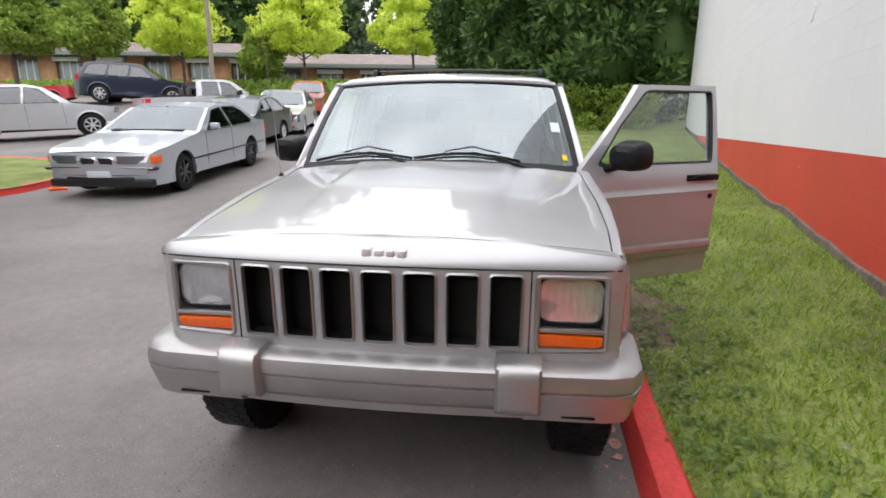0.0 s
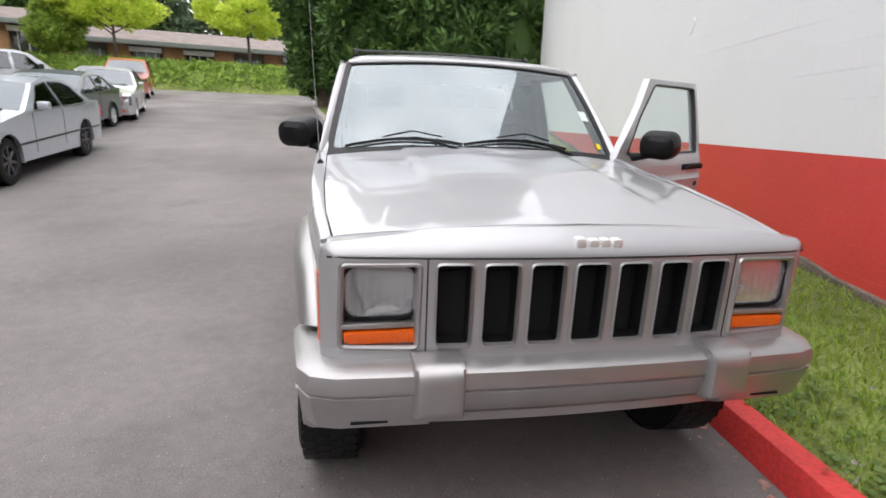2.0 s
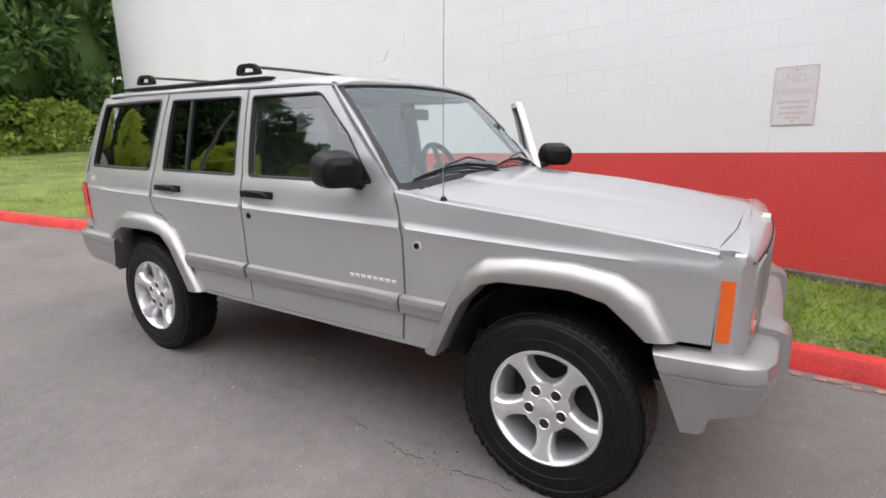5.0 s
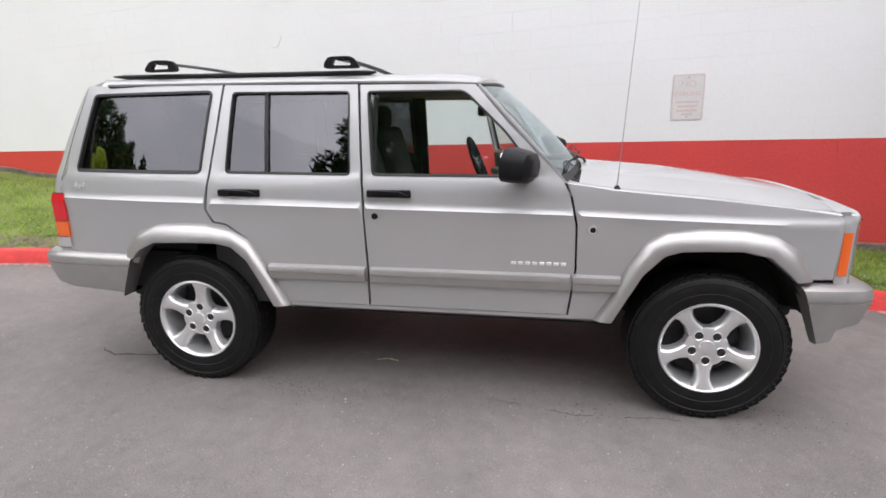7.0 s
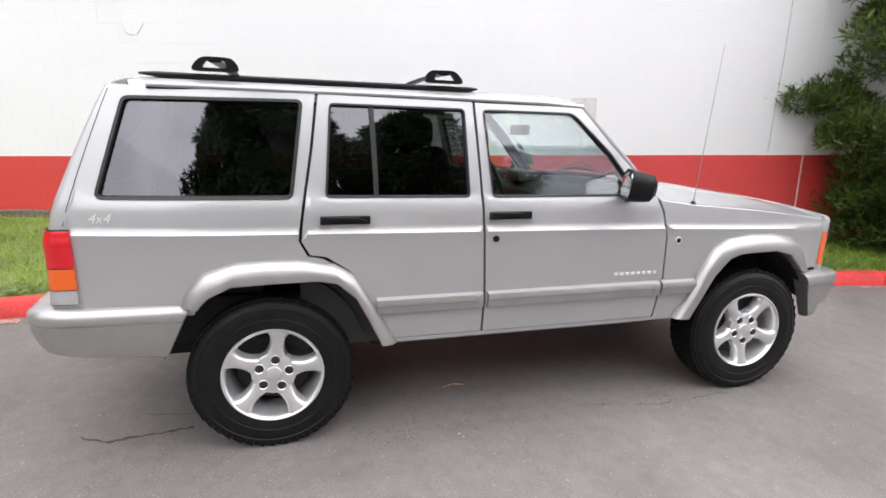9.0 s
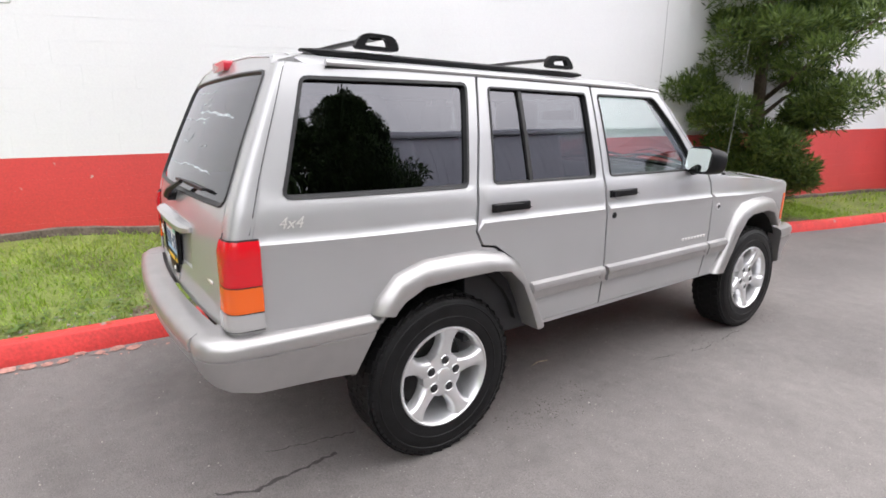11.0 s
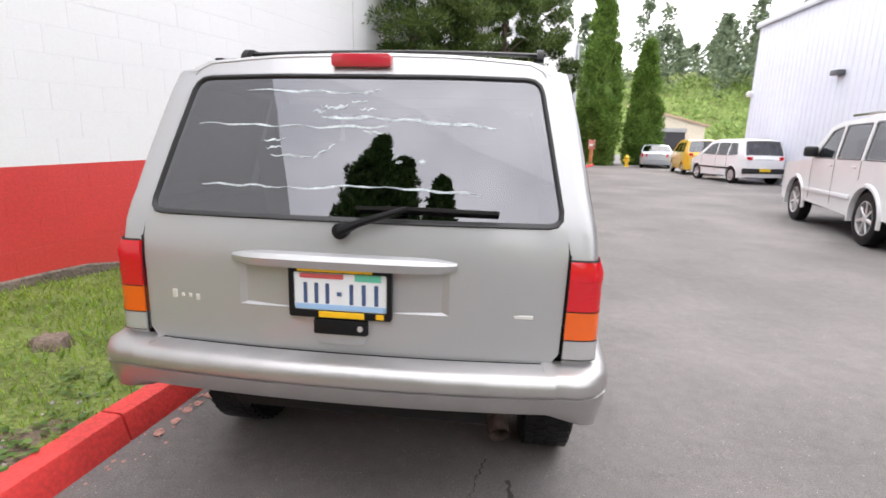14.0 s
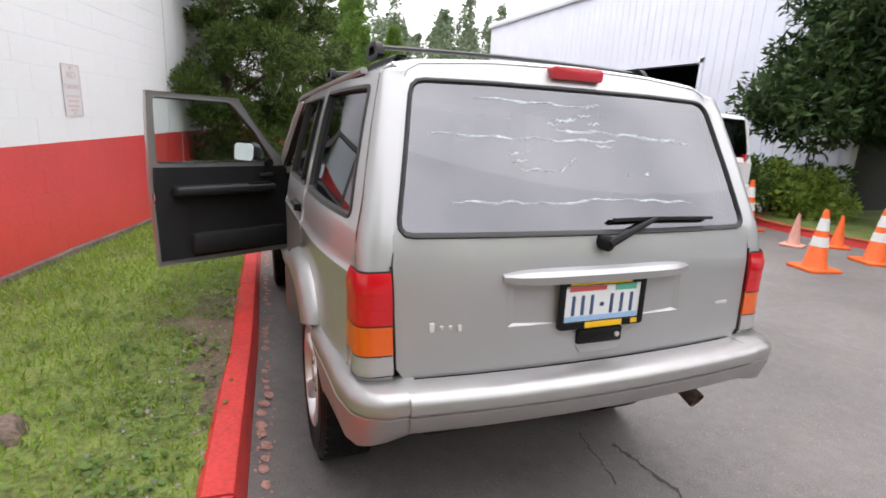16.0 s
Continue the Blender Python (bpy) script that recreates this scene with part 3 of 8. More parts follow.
def moulding(parent, y0, y1, s, z0=0.612, z1=0.69, rib=None, name="side_moulding"):
    """The rubbing strip along the flank: flat below, rounded and shining above."""
    prof = [(-0.004, z0 + 0.004), (0.018, z0), (0.023, z0 + 0.004), (0.026, z0 + 0.036), (0.030, z0 + 0.040), (0.030, z1 - 0.030), (0.022, z1 - 0.010), (-0.004, z1)]
    rings = []
    n = max(2, int(abs(y1 - y0) / 0.1))
    for k in range(n + 1):
        y = y0 + (y1 - y0) * k / n
        rings.append([(s * (half_width(y, v) + o), y, v) for o, v in prof])
    m = part(name, loft(rings), TRIM_SILVER, parent)
    if rib is not None:
        x = s * (half_width(rib, 0.65) + 0.022)
        part("moulding_cap", lathe([(0.0, 0.0), (0.0, 0.024), (0.006 * s, 0.022), (0.009 * s, 0.012), (0.009 * s, 0.0)], 20,
                                   m=Matrix.Translation((x, rib, 0.655))), TRIM_SILVER, m)
    return m


def mirror(parent, s, x, y, z, aim=0.0, tilt=0.0):
    """Door mirror: a black shell on a short arm, glass towards the rear."""
    b = bmesh.new()
    for k in range(7):
        t = k / 6
        w, h = 0.5 * (0.205 - 0.05 * t * t - 0.05 * (t > 0.9)), 0.5 * (0.146 - 0.035 * t * t - 0.04 * (t > 0.9))
        yy = 0.07 - 0.125 * t
        ring = [(u + 0.008 * t * s, yy, v) for u, v in rounded(-w, w, -h, h, min(w, h) * 0.8, 6)]
        if k == 0:
            rings = [[(u * 0.93, yy, v * 0.93) for u, _, v in ring]]
        rings.append(ring)
    b = loft(rings)
    m = Matrix.Translation((x, y, z)) @ Matrix.Rotation(radians(aim), 4, "Z") @ Matrix.Rotation(radians(tilt), 4, "X")
    b.transform(m)
    shell = part("door_mirror", b, BLACK_PLASTIC, parent, "black door mirror")
    part("mirror_glass", prism(rounded(-0.094, 0.094, -0.06, 0.06, 0.03), 0.068, 0.074, "y", m=m), mirror_glass, shell, "silvered glass")
    part("mirror_arm", tube([(x - s * 0.05, y + 0.0, z - 0.05), (x - s * 0.12, y - 0.02, z - 0.068), (x - s * 0.19, y - 0.03, z - 0.06)], [0.02, 0.022, 0.03], 10), BLACK_PLASTIC, shell)


def side_door(name, s, outline, window, pulls, hinge=None, turn=0.0, dark=False, label=""):
    """A door with its window, handle, moulding and trim; hinge and turn swing it open."""
    hx, hy = hinge or (0, 0)
    root = new(name)
    root.parent = car
    root.matrix_local = Matrix.Translation((hx, hy, 0)) @ Matrix.Rotation(radians(turn), 4, "Z") @ Matrix.Translation((-hx, -hy, 0))
    if label:
        root["label"] = label
    part("door_skin", sheet(outline, side_surf(s), side_in(s, 0.035), [grown(list(window), 0.006)], lines=creases()), SILVER, root)
    seal(root, window, s)
    pane(root, window, s, GLASS_DARK if dark else GLASS_CLEAR)
    pull(root, *pulls, s)
    return root


for s in (-1, 1):
    who = "passenger's" if s < 0 else "driver's"
    # fender, quarter, flares
    part("front_fender", sheet(FENDER, side_surf(s), side_in(s, 0.03), lines=creases()[:4]), SILVER, car)
    q = part("rear_quarter_panel", sheet(QUARTER, side_surf(s), side_in(s, 0.03), [grown(list(WIN_Q), 0.006)], lines=creases()), SILVER, car)
    seal(q, WIN_Q, s, 0.012)
    pane(q, WIN_Q, s, GLASS_DARK, label="dark privacy glass")
    # doors
    if s < 0:
        fd = side_door("front_door", s, FRONT_DOOR, WIN_F, (1.385, 1.594, 1.047), label="closed silver front door")
    else:
        fd = side_door("front_door", s, FRONT_DOOR, WIN_F, (1.385, 1.594, 1.047), (0.74, 0.70), -62, label="driver's door standing wide open")
    moulding(fd, 0.640, 1.590, s, rib=0.668)
    part("key_lock", lathe([(0.0, 0.0), (0.0, 0.016), (0.004, 0.015), (0.004, 0.0)], 16, m=Matrix.Translation((s * half_width(1.56, 0.94), 1.56, 0.94)) @ Matrix.Rotation(0 if s > 0 else math.pi, 4, "Z")), BLACK_PLASTIC, fd)
    mirror(fd, s, 0.905 if s > 0 else -0.885, 0.865, 1.185, 14 if s > 0 else -24, 7)
    rd = side_door("rear_door", s, REAR_DOOR, WIN_R, (2.14, 2.35, 1.04), dark=True, label="closed silver rear door with dark glass")
    moulding(rd, 1.615, 2.115, s, rib=1.642)
    part("window_divider", loft([[(s * (half_width(yy, z) - o), yy + w, z) for o, w in ((0.018, -0.010), (0.002, -0.010), (0.002, 0.010), (0.018, 0.010))] for yy, z in ((2.108, 1.136), (2.113, 1.33), (2.119, 1.516))]), RUBBER, rd)
    moulding(car, 0.415, 0.628, s, name="fender_moulding")

    # flares: a rounded lip round each arch, from outline to opening
    for outer, inner, nm in (([(0.520, 0.470), (0.443, 0.598), (0.392, 0.732), (0.318, 0.850), (0.240, 0.897), (0.092, 0.915), (-0.086, 0.913), (-0.225, 0.890), (-0.322, 0.832), (-0.410, 0.690)],
                              [(0.443, 0.474), (0.389, 0.587), (0.327, 0.709), (0.241, 0.798), (0.173, 0.819), (0.06, 0.823), (-0.075, 0.824), (-0.195, 0.797), (-0.272, 0.732), (-0.318, 0.690)], "front_flare"),
                             ([(2.020, 0.470), (2.112, 0.635), (2.214, 0.805), (2.298, 0.855), (2.446, 0.880), (2.56, 0.881), (2.692, 0.877), (2.812, 0.839), (2.890, 0.754), (2.908, 0.705)],
                              [(2.097, 0.473), (2.150, 0.59), (2.210, 0.705), (2.287, 0.776), (2.366, 0.791), (2.54, 0.790), (2.707, 0.784), (2.793, 0.743), (2.825, 0.712), (2.834, 0.697)], "rear_flare")):
        rings = []
        for (a, b_), (c, d) in zip(outer, inner):
            ring = []
            for t, o in ((0.0, -0.01), (0.0, 0.006), (0.12, 0.030), (0.40, 0.048), (0.75, 0.056), (0.95, 0.056), (1.0, 0.050), (1.0, -0.05)):
                y, z = a + (c - a) * t, b_ + (d - b_) * t
                ring.append((s * (half_width(y, max(z, 0.5)) + o), y, z))
            rings.append(ring)
        part(nm, loft(rings, closed=False), TRIM_SILVER, car)
    # sill below the doors
    part("rocker_panel", loft([[(s * (half_width(y, 0.47) + o), y, z) for o, z in ((-0.03, 0.483), (-0.002, 0.481), (-0.004, 0.462), (-0.03, 0.445), (-0.10, 0.44), (-0.10, 0.483))] for y in steps((0.50, 2.04, 8))]), SILVER, car)

# ---- nose ----
def nose_y(x, z):
    a = abs(x)
    y = -0.632 + 0.040 * (a / 0.7) ** 2
    if z > 0.955:
        y += 0.085 * ((z - 0.955) / 0.075) ** 1.8
    if a > 0.695:
        y += 0.042 - math.sqrt(max(0.0, 0.042 ** 2 - min(a - 0.695, 0.042) ** 2))
    return y


LAMP_BAY = smoothed([(0.468, 0.948), (0.686, 0.944), (0.694, 0.70), (0.472, 0.697)], 0.022)
SLOT_X = [-0.3846 + 0.1282 * k for k in range(7)]
slots = [smoothed([(x - 0.046, 0.938), (x + 0.046, 0.938), (x + 0.046, 0.712), (x - 0.046, 0.712)], 0.012) for x in SLOT_X]
bays = [LAMP_BAY, [(-u, v) for u, v in LAMP_BAY]]
edge = [(-0.735, 0.648), (0.735, 0.648), (0.735, 0.945), (0.728, 0.975), (0.70, 0.992), (0.45, 1.017), (0.0, 1.030), (-0.45, 1.017), (-0.70, 0.992), (-0.728, 0.975), (-0.735, 0.945)]
nose = part("grille_header_panel", sheet(edge, lambda u, v: (u, nose_y(u, v), v), lambda u, v: (0, 0.03, 0), slots + bays, step=0.04, lines=[[(-0.70 + 0.04 * k, z) for k in range(36)] for z in (0.958, 0.970, 0.982, 0.994)]), SILVER, car)
for x, poly in zip(SLOT_X, slots):
    # each slot has a deep rim
    b = bmesh.new()
    rings = [[(u, nose_y(u, v) - 0.004, v) for u, v in grown(poly, 0.008)], [(u, nose_y(u, v) - 0.008, v) for u, v in grown(poly, 0.002)], [(u, nose_y(u, v) + 0.006, v) for u, v in grown(poly, -0.002)]]
    slot = part("grille_slot", loft(rings, caps=False), TRIM_SILVER, nose)
    part("slot_sleeve", loft([[(u, nose_y(u, v) + d, v) for u, v in grown(poly, -0.002)] for d in (0.006, 0.055)], caps=False), BLACK_PLASTIC, slot)
part("radiator", box(-0.47, 0.47, -0.545, -0.535, 0.68, 0.96), DARK, nose, "black mesh behind the grille")
part("panel_seam", tube([(x, nose_y(x, 0.957) - 0.0005, 0.957) for x in steps((-0.715, 0.715, 24))], 0.0028, 5), DARK, nose)
for s in (-1, 1):
    part("panel_seam", tube([(s * 0.457, nose_y(0.457, z) - 0.0005, z) for z in (0.692, 0.80, 0.957)], 0.0022, 5), DARK, nose)

for s in (-1, 1):
    hl = part("headlight_surround", loft([[(s * u, nose_y(u, v) + 0.002, v) for u, v in LAMP_BAY], [(s * u, nose_y(u, v) - 0.006, v) for u, v in grown(LAMP_BAY, -0.006)],
                                          [(s * u, nose_y(u, v) - 0.002, v) for u, v in grown(LAMP_BAY, -0.014)], [(s * u, nose_y(0.57, v) + 0.075, v) for u, v in grown(LAMP_BAY, -0.026)]], caps=False), TRIM_SILVER, nose)
    shelf = part("lamp_shelf", box(min(s * 0.476, s * 0.686), max(s * 0.476, s * 0.686), -0.598, -0.54, 0.757, 0.772, 0.004), TRIM_SILVER, hl)
    lens = rounded(0.484, 0.671, 0.788, 0.926, 0.034)
    part("lamp_rim", ring_prism([(s * u, v) for u, v in grown(lens, 0.009)], [(s * u, v) for u, v in lens], -0.586, -0.53, "y"), BLACK_PLASTIC, hl)
    bowl = []
    for k in range(7):
        t = 0.93 * k / 6
        row, e = [], min(1.0, 3.2 * t)
        for u, v in dense(lens, 0.022):
            a = math.atan2((v - 0.858) / 0.072, (u - 0.5775) / 0.096)
            x, z = (u - 0.5775) * (1 - e) + 0.091 * math.cos(a) * e, (v - 0.858) * (1 - e) + 0.068 * math.sin(a) * e
            row.append((s * (0.5775 + x * (1 - t)), -0.578 + 0.085 * (1 - (1 - t) ** 2), 0.858 + z * (1 - t)))
        bowl.append(row)
    part("reflector", loft(bowl), REFLECTOR, hl, "bright faceted reflector", smooth=0)
    part("bulb", lathe([(-0.02, 0.0), (-0.02, 0.010), (0.02, 0.012), (0.035, 0.0)], 12, "y", m=Matrix.Translation((s * 0.5775, -0.54, 0.858))), CLEAR_LENS, hl)
    lg = part("headlight_lens", loft([[(s * u, -0.578, v) for u, v in lens], [(s * (0.5775 + (u - 0.5775) * 0.95), -0.588, 0.858 + (v - 0.858) * 0.95) for u, v in lens]]), LAMP_GLASS, hl, "clear headlamp glass")
    lg.visible_shadow = False
    for k in range(7):
        u = 0.510 + 0.0225 * k
        part("lens_flute", tube([(s * u, -0.5875, 0.812), (s * u, -0.5895, 0.858), (s * u, -0.5875, 0.904)], 0.0035, 5), LAMP_GLASS, lg).visible_shadow = False
    turn = smoothed([(0.474, 0.752), (0.678, 0.750), (0.672, 0.729), (0.661, 0.718), (0.474, 0.716)], 0.008)
    tl = part("turn_signal", prism([(s * u, v) for u, v in turn], -0.604, -0.57, "y", 0.004), AMBER, hl, "amber turn signal")
    for k in range(12):
        u = 0.485 + 0.0165 * k
        part("lens_rib", box(min(s * u, s * (u + 0.007)), max(s * u, s * (u + 0.007)), -0.605, -0.60, 0.722, 0.746, 0.002, 1), AMBER, tl)
    # side face of the nose and the marker lamp set in it
    rows_ = []
    for z in steps((0.648, 0.945, 8), (0.945, 0.976, 3)):
        xe = 0.735 - 0.23 * max(0.0, z - 0.945)
        ye = nose_y(xe, z)
        rows_.append([(s * xe, ye, z), (s * (xe + 0.0045), ye + 0.012, z), (s * (xe + 0.007), ye + 0.030, z), (s * (half_width(-0.505, z) - 0.001), -0.503, z)])
    part("nose_corner", loft(rows_, closed=False), SILVER, nose)
    mk = []
    for z in steps((0.708, 0.902, 6)):
        row = [(s * x, y, z) for x, y in ((0.7450, -0.510), (0.7455, -0.525), (0.7445, -0.537), (0.7410, -0.548))]
        mk.append(row + [(p[0] - s * 0.02, p[1] + (0.006 if k == 0 else 0.0), p[2]) for k, p in enumerate(row[::-1])])
    part("side_marker", loft(mk), AMBER, car, "amber side marker lamp")

# badge on the nose: a plain pale shape
for x0, x1, zb, zt in ((-0.050, -0.020, 0.976, 1.008), (-0.012, 0.018, 0.981, 1.004), (0.024, 0.052, 0.981, 1.004), (0.058, 0.088, 0.974, 1.004)):
    part("nose_badge", box(x0, x1, nose_y(0, 0.985) - 0.004, nose_y(0, 0.995) + 0.02, zb, zt, 0.006), BADGE, nose, "raised pale badge shape")

# ---- bonnet ----
EDGE_Z = [(-0.53, 0.975), (-0.49, 0.984), (-0.27, 1.013), (0.075, 1.051), (0.457, 1.083), (0.68, 1.113)]
CROWN = [(-0.53, 0.054), (-0.3, 0.057), (0.0, 0.06), (0.66, 0.052)]


def bonnet_z(x, y):
    a = abs(x)
    z = lerp_table(EDGE_Z, y) + lerp_table(CROWN, y) * (1 - (a / 0.72) ** 2.2)
    z += 0.010 * max(0.0, min(1.0, (0.385 - a + 0.05 * (y - 0.2)) / 0.02)) * min(1.0, max(0.0, (y + 0.45) / 0.5))
    return z


BONNET = [(-0.700, -0.488), (-0.45, -0.520), (0, -0.532), (0.45, -0.520), (0.700, -0.488), (0.723, -0.27), (0.737, 0.075), (0.739, 0.40), (0.739, 0.615), (0.45, 0.575), (0.0, 0.545), (-0.45, 0.575), (-0.739, 0.615),
          (-0.739, 0.40), (-0.737, 0.075), (-0.723, -0.27)]
hood = part("bonnet", sheet(BONNET, lambda u, v: (u, v, bonnet_z(u, v)), lambda u, v: (0, 0, -0.03), step=0.022), SILVER, car, "long ribbed bonnet")
for s in (-1, 1):
    # rounded shoulder from the bonnet's edge down to the fender
    rings = []
    for y in steps((-0.495, 0.665, 12)):
        ex, ez = half_width(y, lerp_table(EDGE_Z, y) - 0.012), lerp_table(EDGE_Z, y)
        ix = lerp_table([(-0.495, 0.704), (-0.27, 0.727), (0.075, 0.741), (0.70, 0.743)], y)
        rings.append([(s * (ex + 0.0005), y, ez - 0.008), (s * (ex - 0.003), y, ez - 0.003), (s * (ix + 0.004), y, ez + 0.0015), (s * ix, y, ez + 0.001), (s * ix, y, ez - 0.03), (s * (ex - 0.02), y, ez - 0.04)])
    part("fender_top", loft(rings), SILVER, car)

cap = []
for x in steps((-0.715, 0.715, 26)):
    zt = lerp_table([(-0.735, 0.945), (-0.728, 0.975), (-0.70, 0.992), (-0.45, 1.017), (0.0, 1.030), (0.45, 1.017), (0.70, 0.992), (0.728, 0.975), (0.735, 0.945)], x)
    yb = lerp_table([(-0.72, -0.470), (-0.700, -0.488), (-0.45, -0.520), (0, -0.532), (0.45, -0.520), (0.700, -0.488), (0.72, -0.470)], x) - 0.003
    zb = bonnet_z(x, yb) - 0.001
    ya = nose_y(x, zt) - 0.001
    ym, zm = (ya + yb) / 2 - 0.006, max(zt, zb) * 0.6 + min(zt, zb) * 0.4 + 0.005
    cap.append([(x, ya, zt - 0.002), (x, ym, zm), (x, yb, zb), (x, yb, zb - 0.03), (x, ya + 0.02, zt - 0.03)])
part("nose_cap", loft(cap), SILVER, nose)

# cowl, washer jets and vents
def screen_base(x):
    return 0.555 + 0.125 * (abs(x) / 0.70) ** 2, 1.148 - 0.034 * (abs(x) / 0.70) ** 2


def screen_top(x):
    return 1.000 + 0.085 * (abs(x) / 0.61) ** 2, 1.568 - 0.024 * (abs(x) / 0.61) ** 2


rings = []
for k in range(13):
    x = -0.73 + 1.46 * k / 12
    yb, zb = screen_base(x)
    yf = 0.548 + 0.065 * (abs(x) / 0.73) ** 2
    rings.append([(x, yf, bonnet_z(x, 0.56) - 0.012), (x, yb - 0.01, zb - 0.010), (x, yb + 0.03, zb - 0.012), (x, yb + 0.03, zb - 0.06), (x, yf, bonnet_z(x, 0.56) - 0.06)])
cowl = part("cowl", loft(rings), SILVER, car)
for k in range(7):
    for j in range(3):
        x = -0.40 - 0.040 * k
        yf, (yb, zb) = 0.548 + 0.065 * (abs(x) / 0.73) ** 2, screen_base(x)
        f = 0.22 + 0.26 * j
        y, z = yf + (yb - 0.01 - yf) * f, bonnet_z(x, 0.56) - 0.012 + (zb - bonnet_z(x, 0.56) + 0.002) * f
        part("cowl_vent", box(x - 0.014, x + 0.014, y - 0.006, y + 0.006, z - 0.006, z + 0.004, 0.002, 1), DARK, cowl)

# ---- windscreen, roof ----
def screen(u, v):
    """u across (-1..1), v up (0..1)."""
    x0, x1 = 0.732 * u, 0.626 * u
    (yb, zb), (yt, zt) = screen_base(x0), screen_top(x1)
    bow = -0.012 * math.sin(math.pi * v)
    return (x0 + (x1 - x0) * v, yb + (yt - yb) * v + bow, zb + (zt - zb) * v - bow)


ws = part("windscreen", sheet([(-1, 0), (1, 0), (1, 1), (-1, 1)], screen, lambda u, v: (0, 0.004, -0.004), step=0.12), GLASS_SCREEN, car, "bowed clear windscreen")
ws.visible_shadow = False
band = part("windscreen_seal", sheet([(-1.03, -0.045), (1.03, -0.045), (1.03, 1.004), (-1.03, 1.004)], lambda u, v: tuple(Vector(screen(u, v)) + Vector((0, -0.003, 0.003))), lambda u, v: (0, 0.01, -0.01),
                                  [smoothed([(-0.985, 0.03), (0.985, 0.03), (0.985, 0.985), (-0.985, 0.985)], 0.04)], step=0.12), RUBBER, ws)
for s in (-1, 1):
    rings = []
    for k in range(11):
        v = k / 10
        p = Vector(screen(1.02 * s, v))
        z = p.z
        o = half_width(0.9, z) - 0.006
        yo = 0.692 + (1.098 - 0.692) * max(0, min(1, (z - 1.118) / (1.545 - 1.118))) - 0.012
        q = Vector((s * o, yo, z - 0.004))
        bulge = Vector((s * 0.013, -0.013, 0.004))
        rings.append([p] + [p.lerp(q, f) + bulge * math.sin(math.pi * f) ** 0.8 for f in (0.14, 0.32, 0.5, 0.68, 0.86)] + [q, q + Vector((-s * 0.03, 0.03, 0)), p + Vector((-s * 0.005, 0.04, -0.02))])
    part("windscreen_pillar", loft(rings), SILVER, car)


def roof_z(x, y):
    a = abs(x)
    z = 1.626 - 0.030 * (a / 0.62) ** 2
    if a > 0.56:
        z -= 0.035 * ((a - 0.56) / 0.09) ** 2
    if y < 1.25:
        z -= 0.045 * ((1.25 - y) / 0.27) ** 2
    if y > 2.9:
        z -= 0.006 * ((y - 2.9) / 0.25) ** 2
    return z


roof = part("roof", sheet([(-0.615, 1.095), (-0.3, 1.030), (0, 1.008), (0.3, 1.030), (0.615, 1.095), (0.655, 1.20), (0.656, 3.00), (0.642, 3.05), (0.57, 3.080), (0.3, 3.104), (0, 3.112), (-0.3, 3.104), (-0.57, 3.080), (-0.642, 3.05), (-0.656, 3.00), (-0.655, 1.20)],
                          lambda u, v: (u, v, roof_z(u, v)), lambda u, v: (0, 0, -0.03), step=0.06), SILVER, car)
head = []
for x in steps((-0.63, 0.63, 18)):
    (yt, zt), yr = screen_top(x), lerp_table([(0.0, 1.008), (0.3, 1.030), (0.615, 1.095), (0.64, 1.14)], abs(x))
    zr = roof_z(x, yr)
    head.append([(x, yt - 0.006, zt + 0.001), (x, yt - 0.010, zt + 0.006), (x, yt - 0.008, zt * 0.45 + zr * 0.55), (x, (yt + yr) / 2, zr * 0.9 + zt * 0.1 + 0.0015), (x, yr + 0.015, zr + 0.003), (x, yr + 0.02, zr - 0.02), (x, yt + 0.01, zt - 0.01)])
part("roof_header", loft(head), SILVER, car)
part("headliner", box(-0.60, 0.60, 1.15, 3.05, 1.535, 1.55, 0.005), HEADLINER, car, "grey cloth roof lining")
for s in (-1, 1):
    rail = [(s * 0.667, y, z) for y, z in ((1.085, 1.549), (1.3, 1.561), (2.0, 1.567), (2.7, 1.567), (2.985, 1.566))]
    part("drip_rail", tube(rail, 0.012, 8), SILVER, car)
    part("rail_gap", tube([(p[0] + s * 0.0, p[1], p[2] - 0.012) for p in rail], 0.004, 6), DARK, car)

# ---- rear ----
TAIL_Y = [(0.60, 3.405), (0.72, 3.412), (1.0, 3.400), (1.10, 3.378), (1.30, 3.292), (1.50, 3.198), (1.57, 3.157), (1.61, 3.130)]
TAIL_X = [(0.60, 0.655), (0.72, 0.658), (1.03, 0.668), (1.037, 0.6645), (1.10, 0.6600), (1.53, 0.5900), (1.60, 0.56)]


def tail_y(x, z):
    y = lerp_table(TAIL_Y, z) - 0.042 * (abs(x) / 0.7) ** 2.2
    return y


GLASS_H = smoothed([(-0.643, 1.112), (0.643, 1.112), (0.562, 1.533), (0.30, 1.539), (-0.30, 1.539), (-0.562, 1.533)], 0.04)
HATCH = [(-0.63, 0.704), (0.63, 0.704), (0.652, 0.735), (0.664, 1.03), (0.660, 1.10), (0.590, 1.53), (0.555, 1.588), (0.3, 1.610), (0, 1.616), (-0.3, 1.610), (-0.555, 1.588), (-0.590, 1.53), (-0.660, 1.10), (-0.664, 1.03), (-0.652, 0.735)]
hatch = new("tailgate")
hatch.parent = car
hatch["label"] = "closed silver tailgate"
RECESS = [(-0.325, 0.838), (0.325, 0.838), (0.325, 0.968), (-0.325, 0.968)]
part("tailgate_skin", sheet(HATCH, lambda u, v: (u, tail_y(u, v), v), lambda u, v: (0, -0.03, 0), [GLASS_H, RECESS], step=0.05), SILVER, hatch)
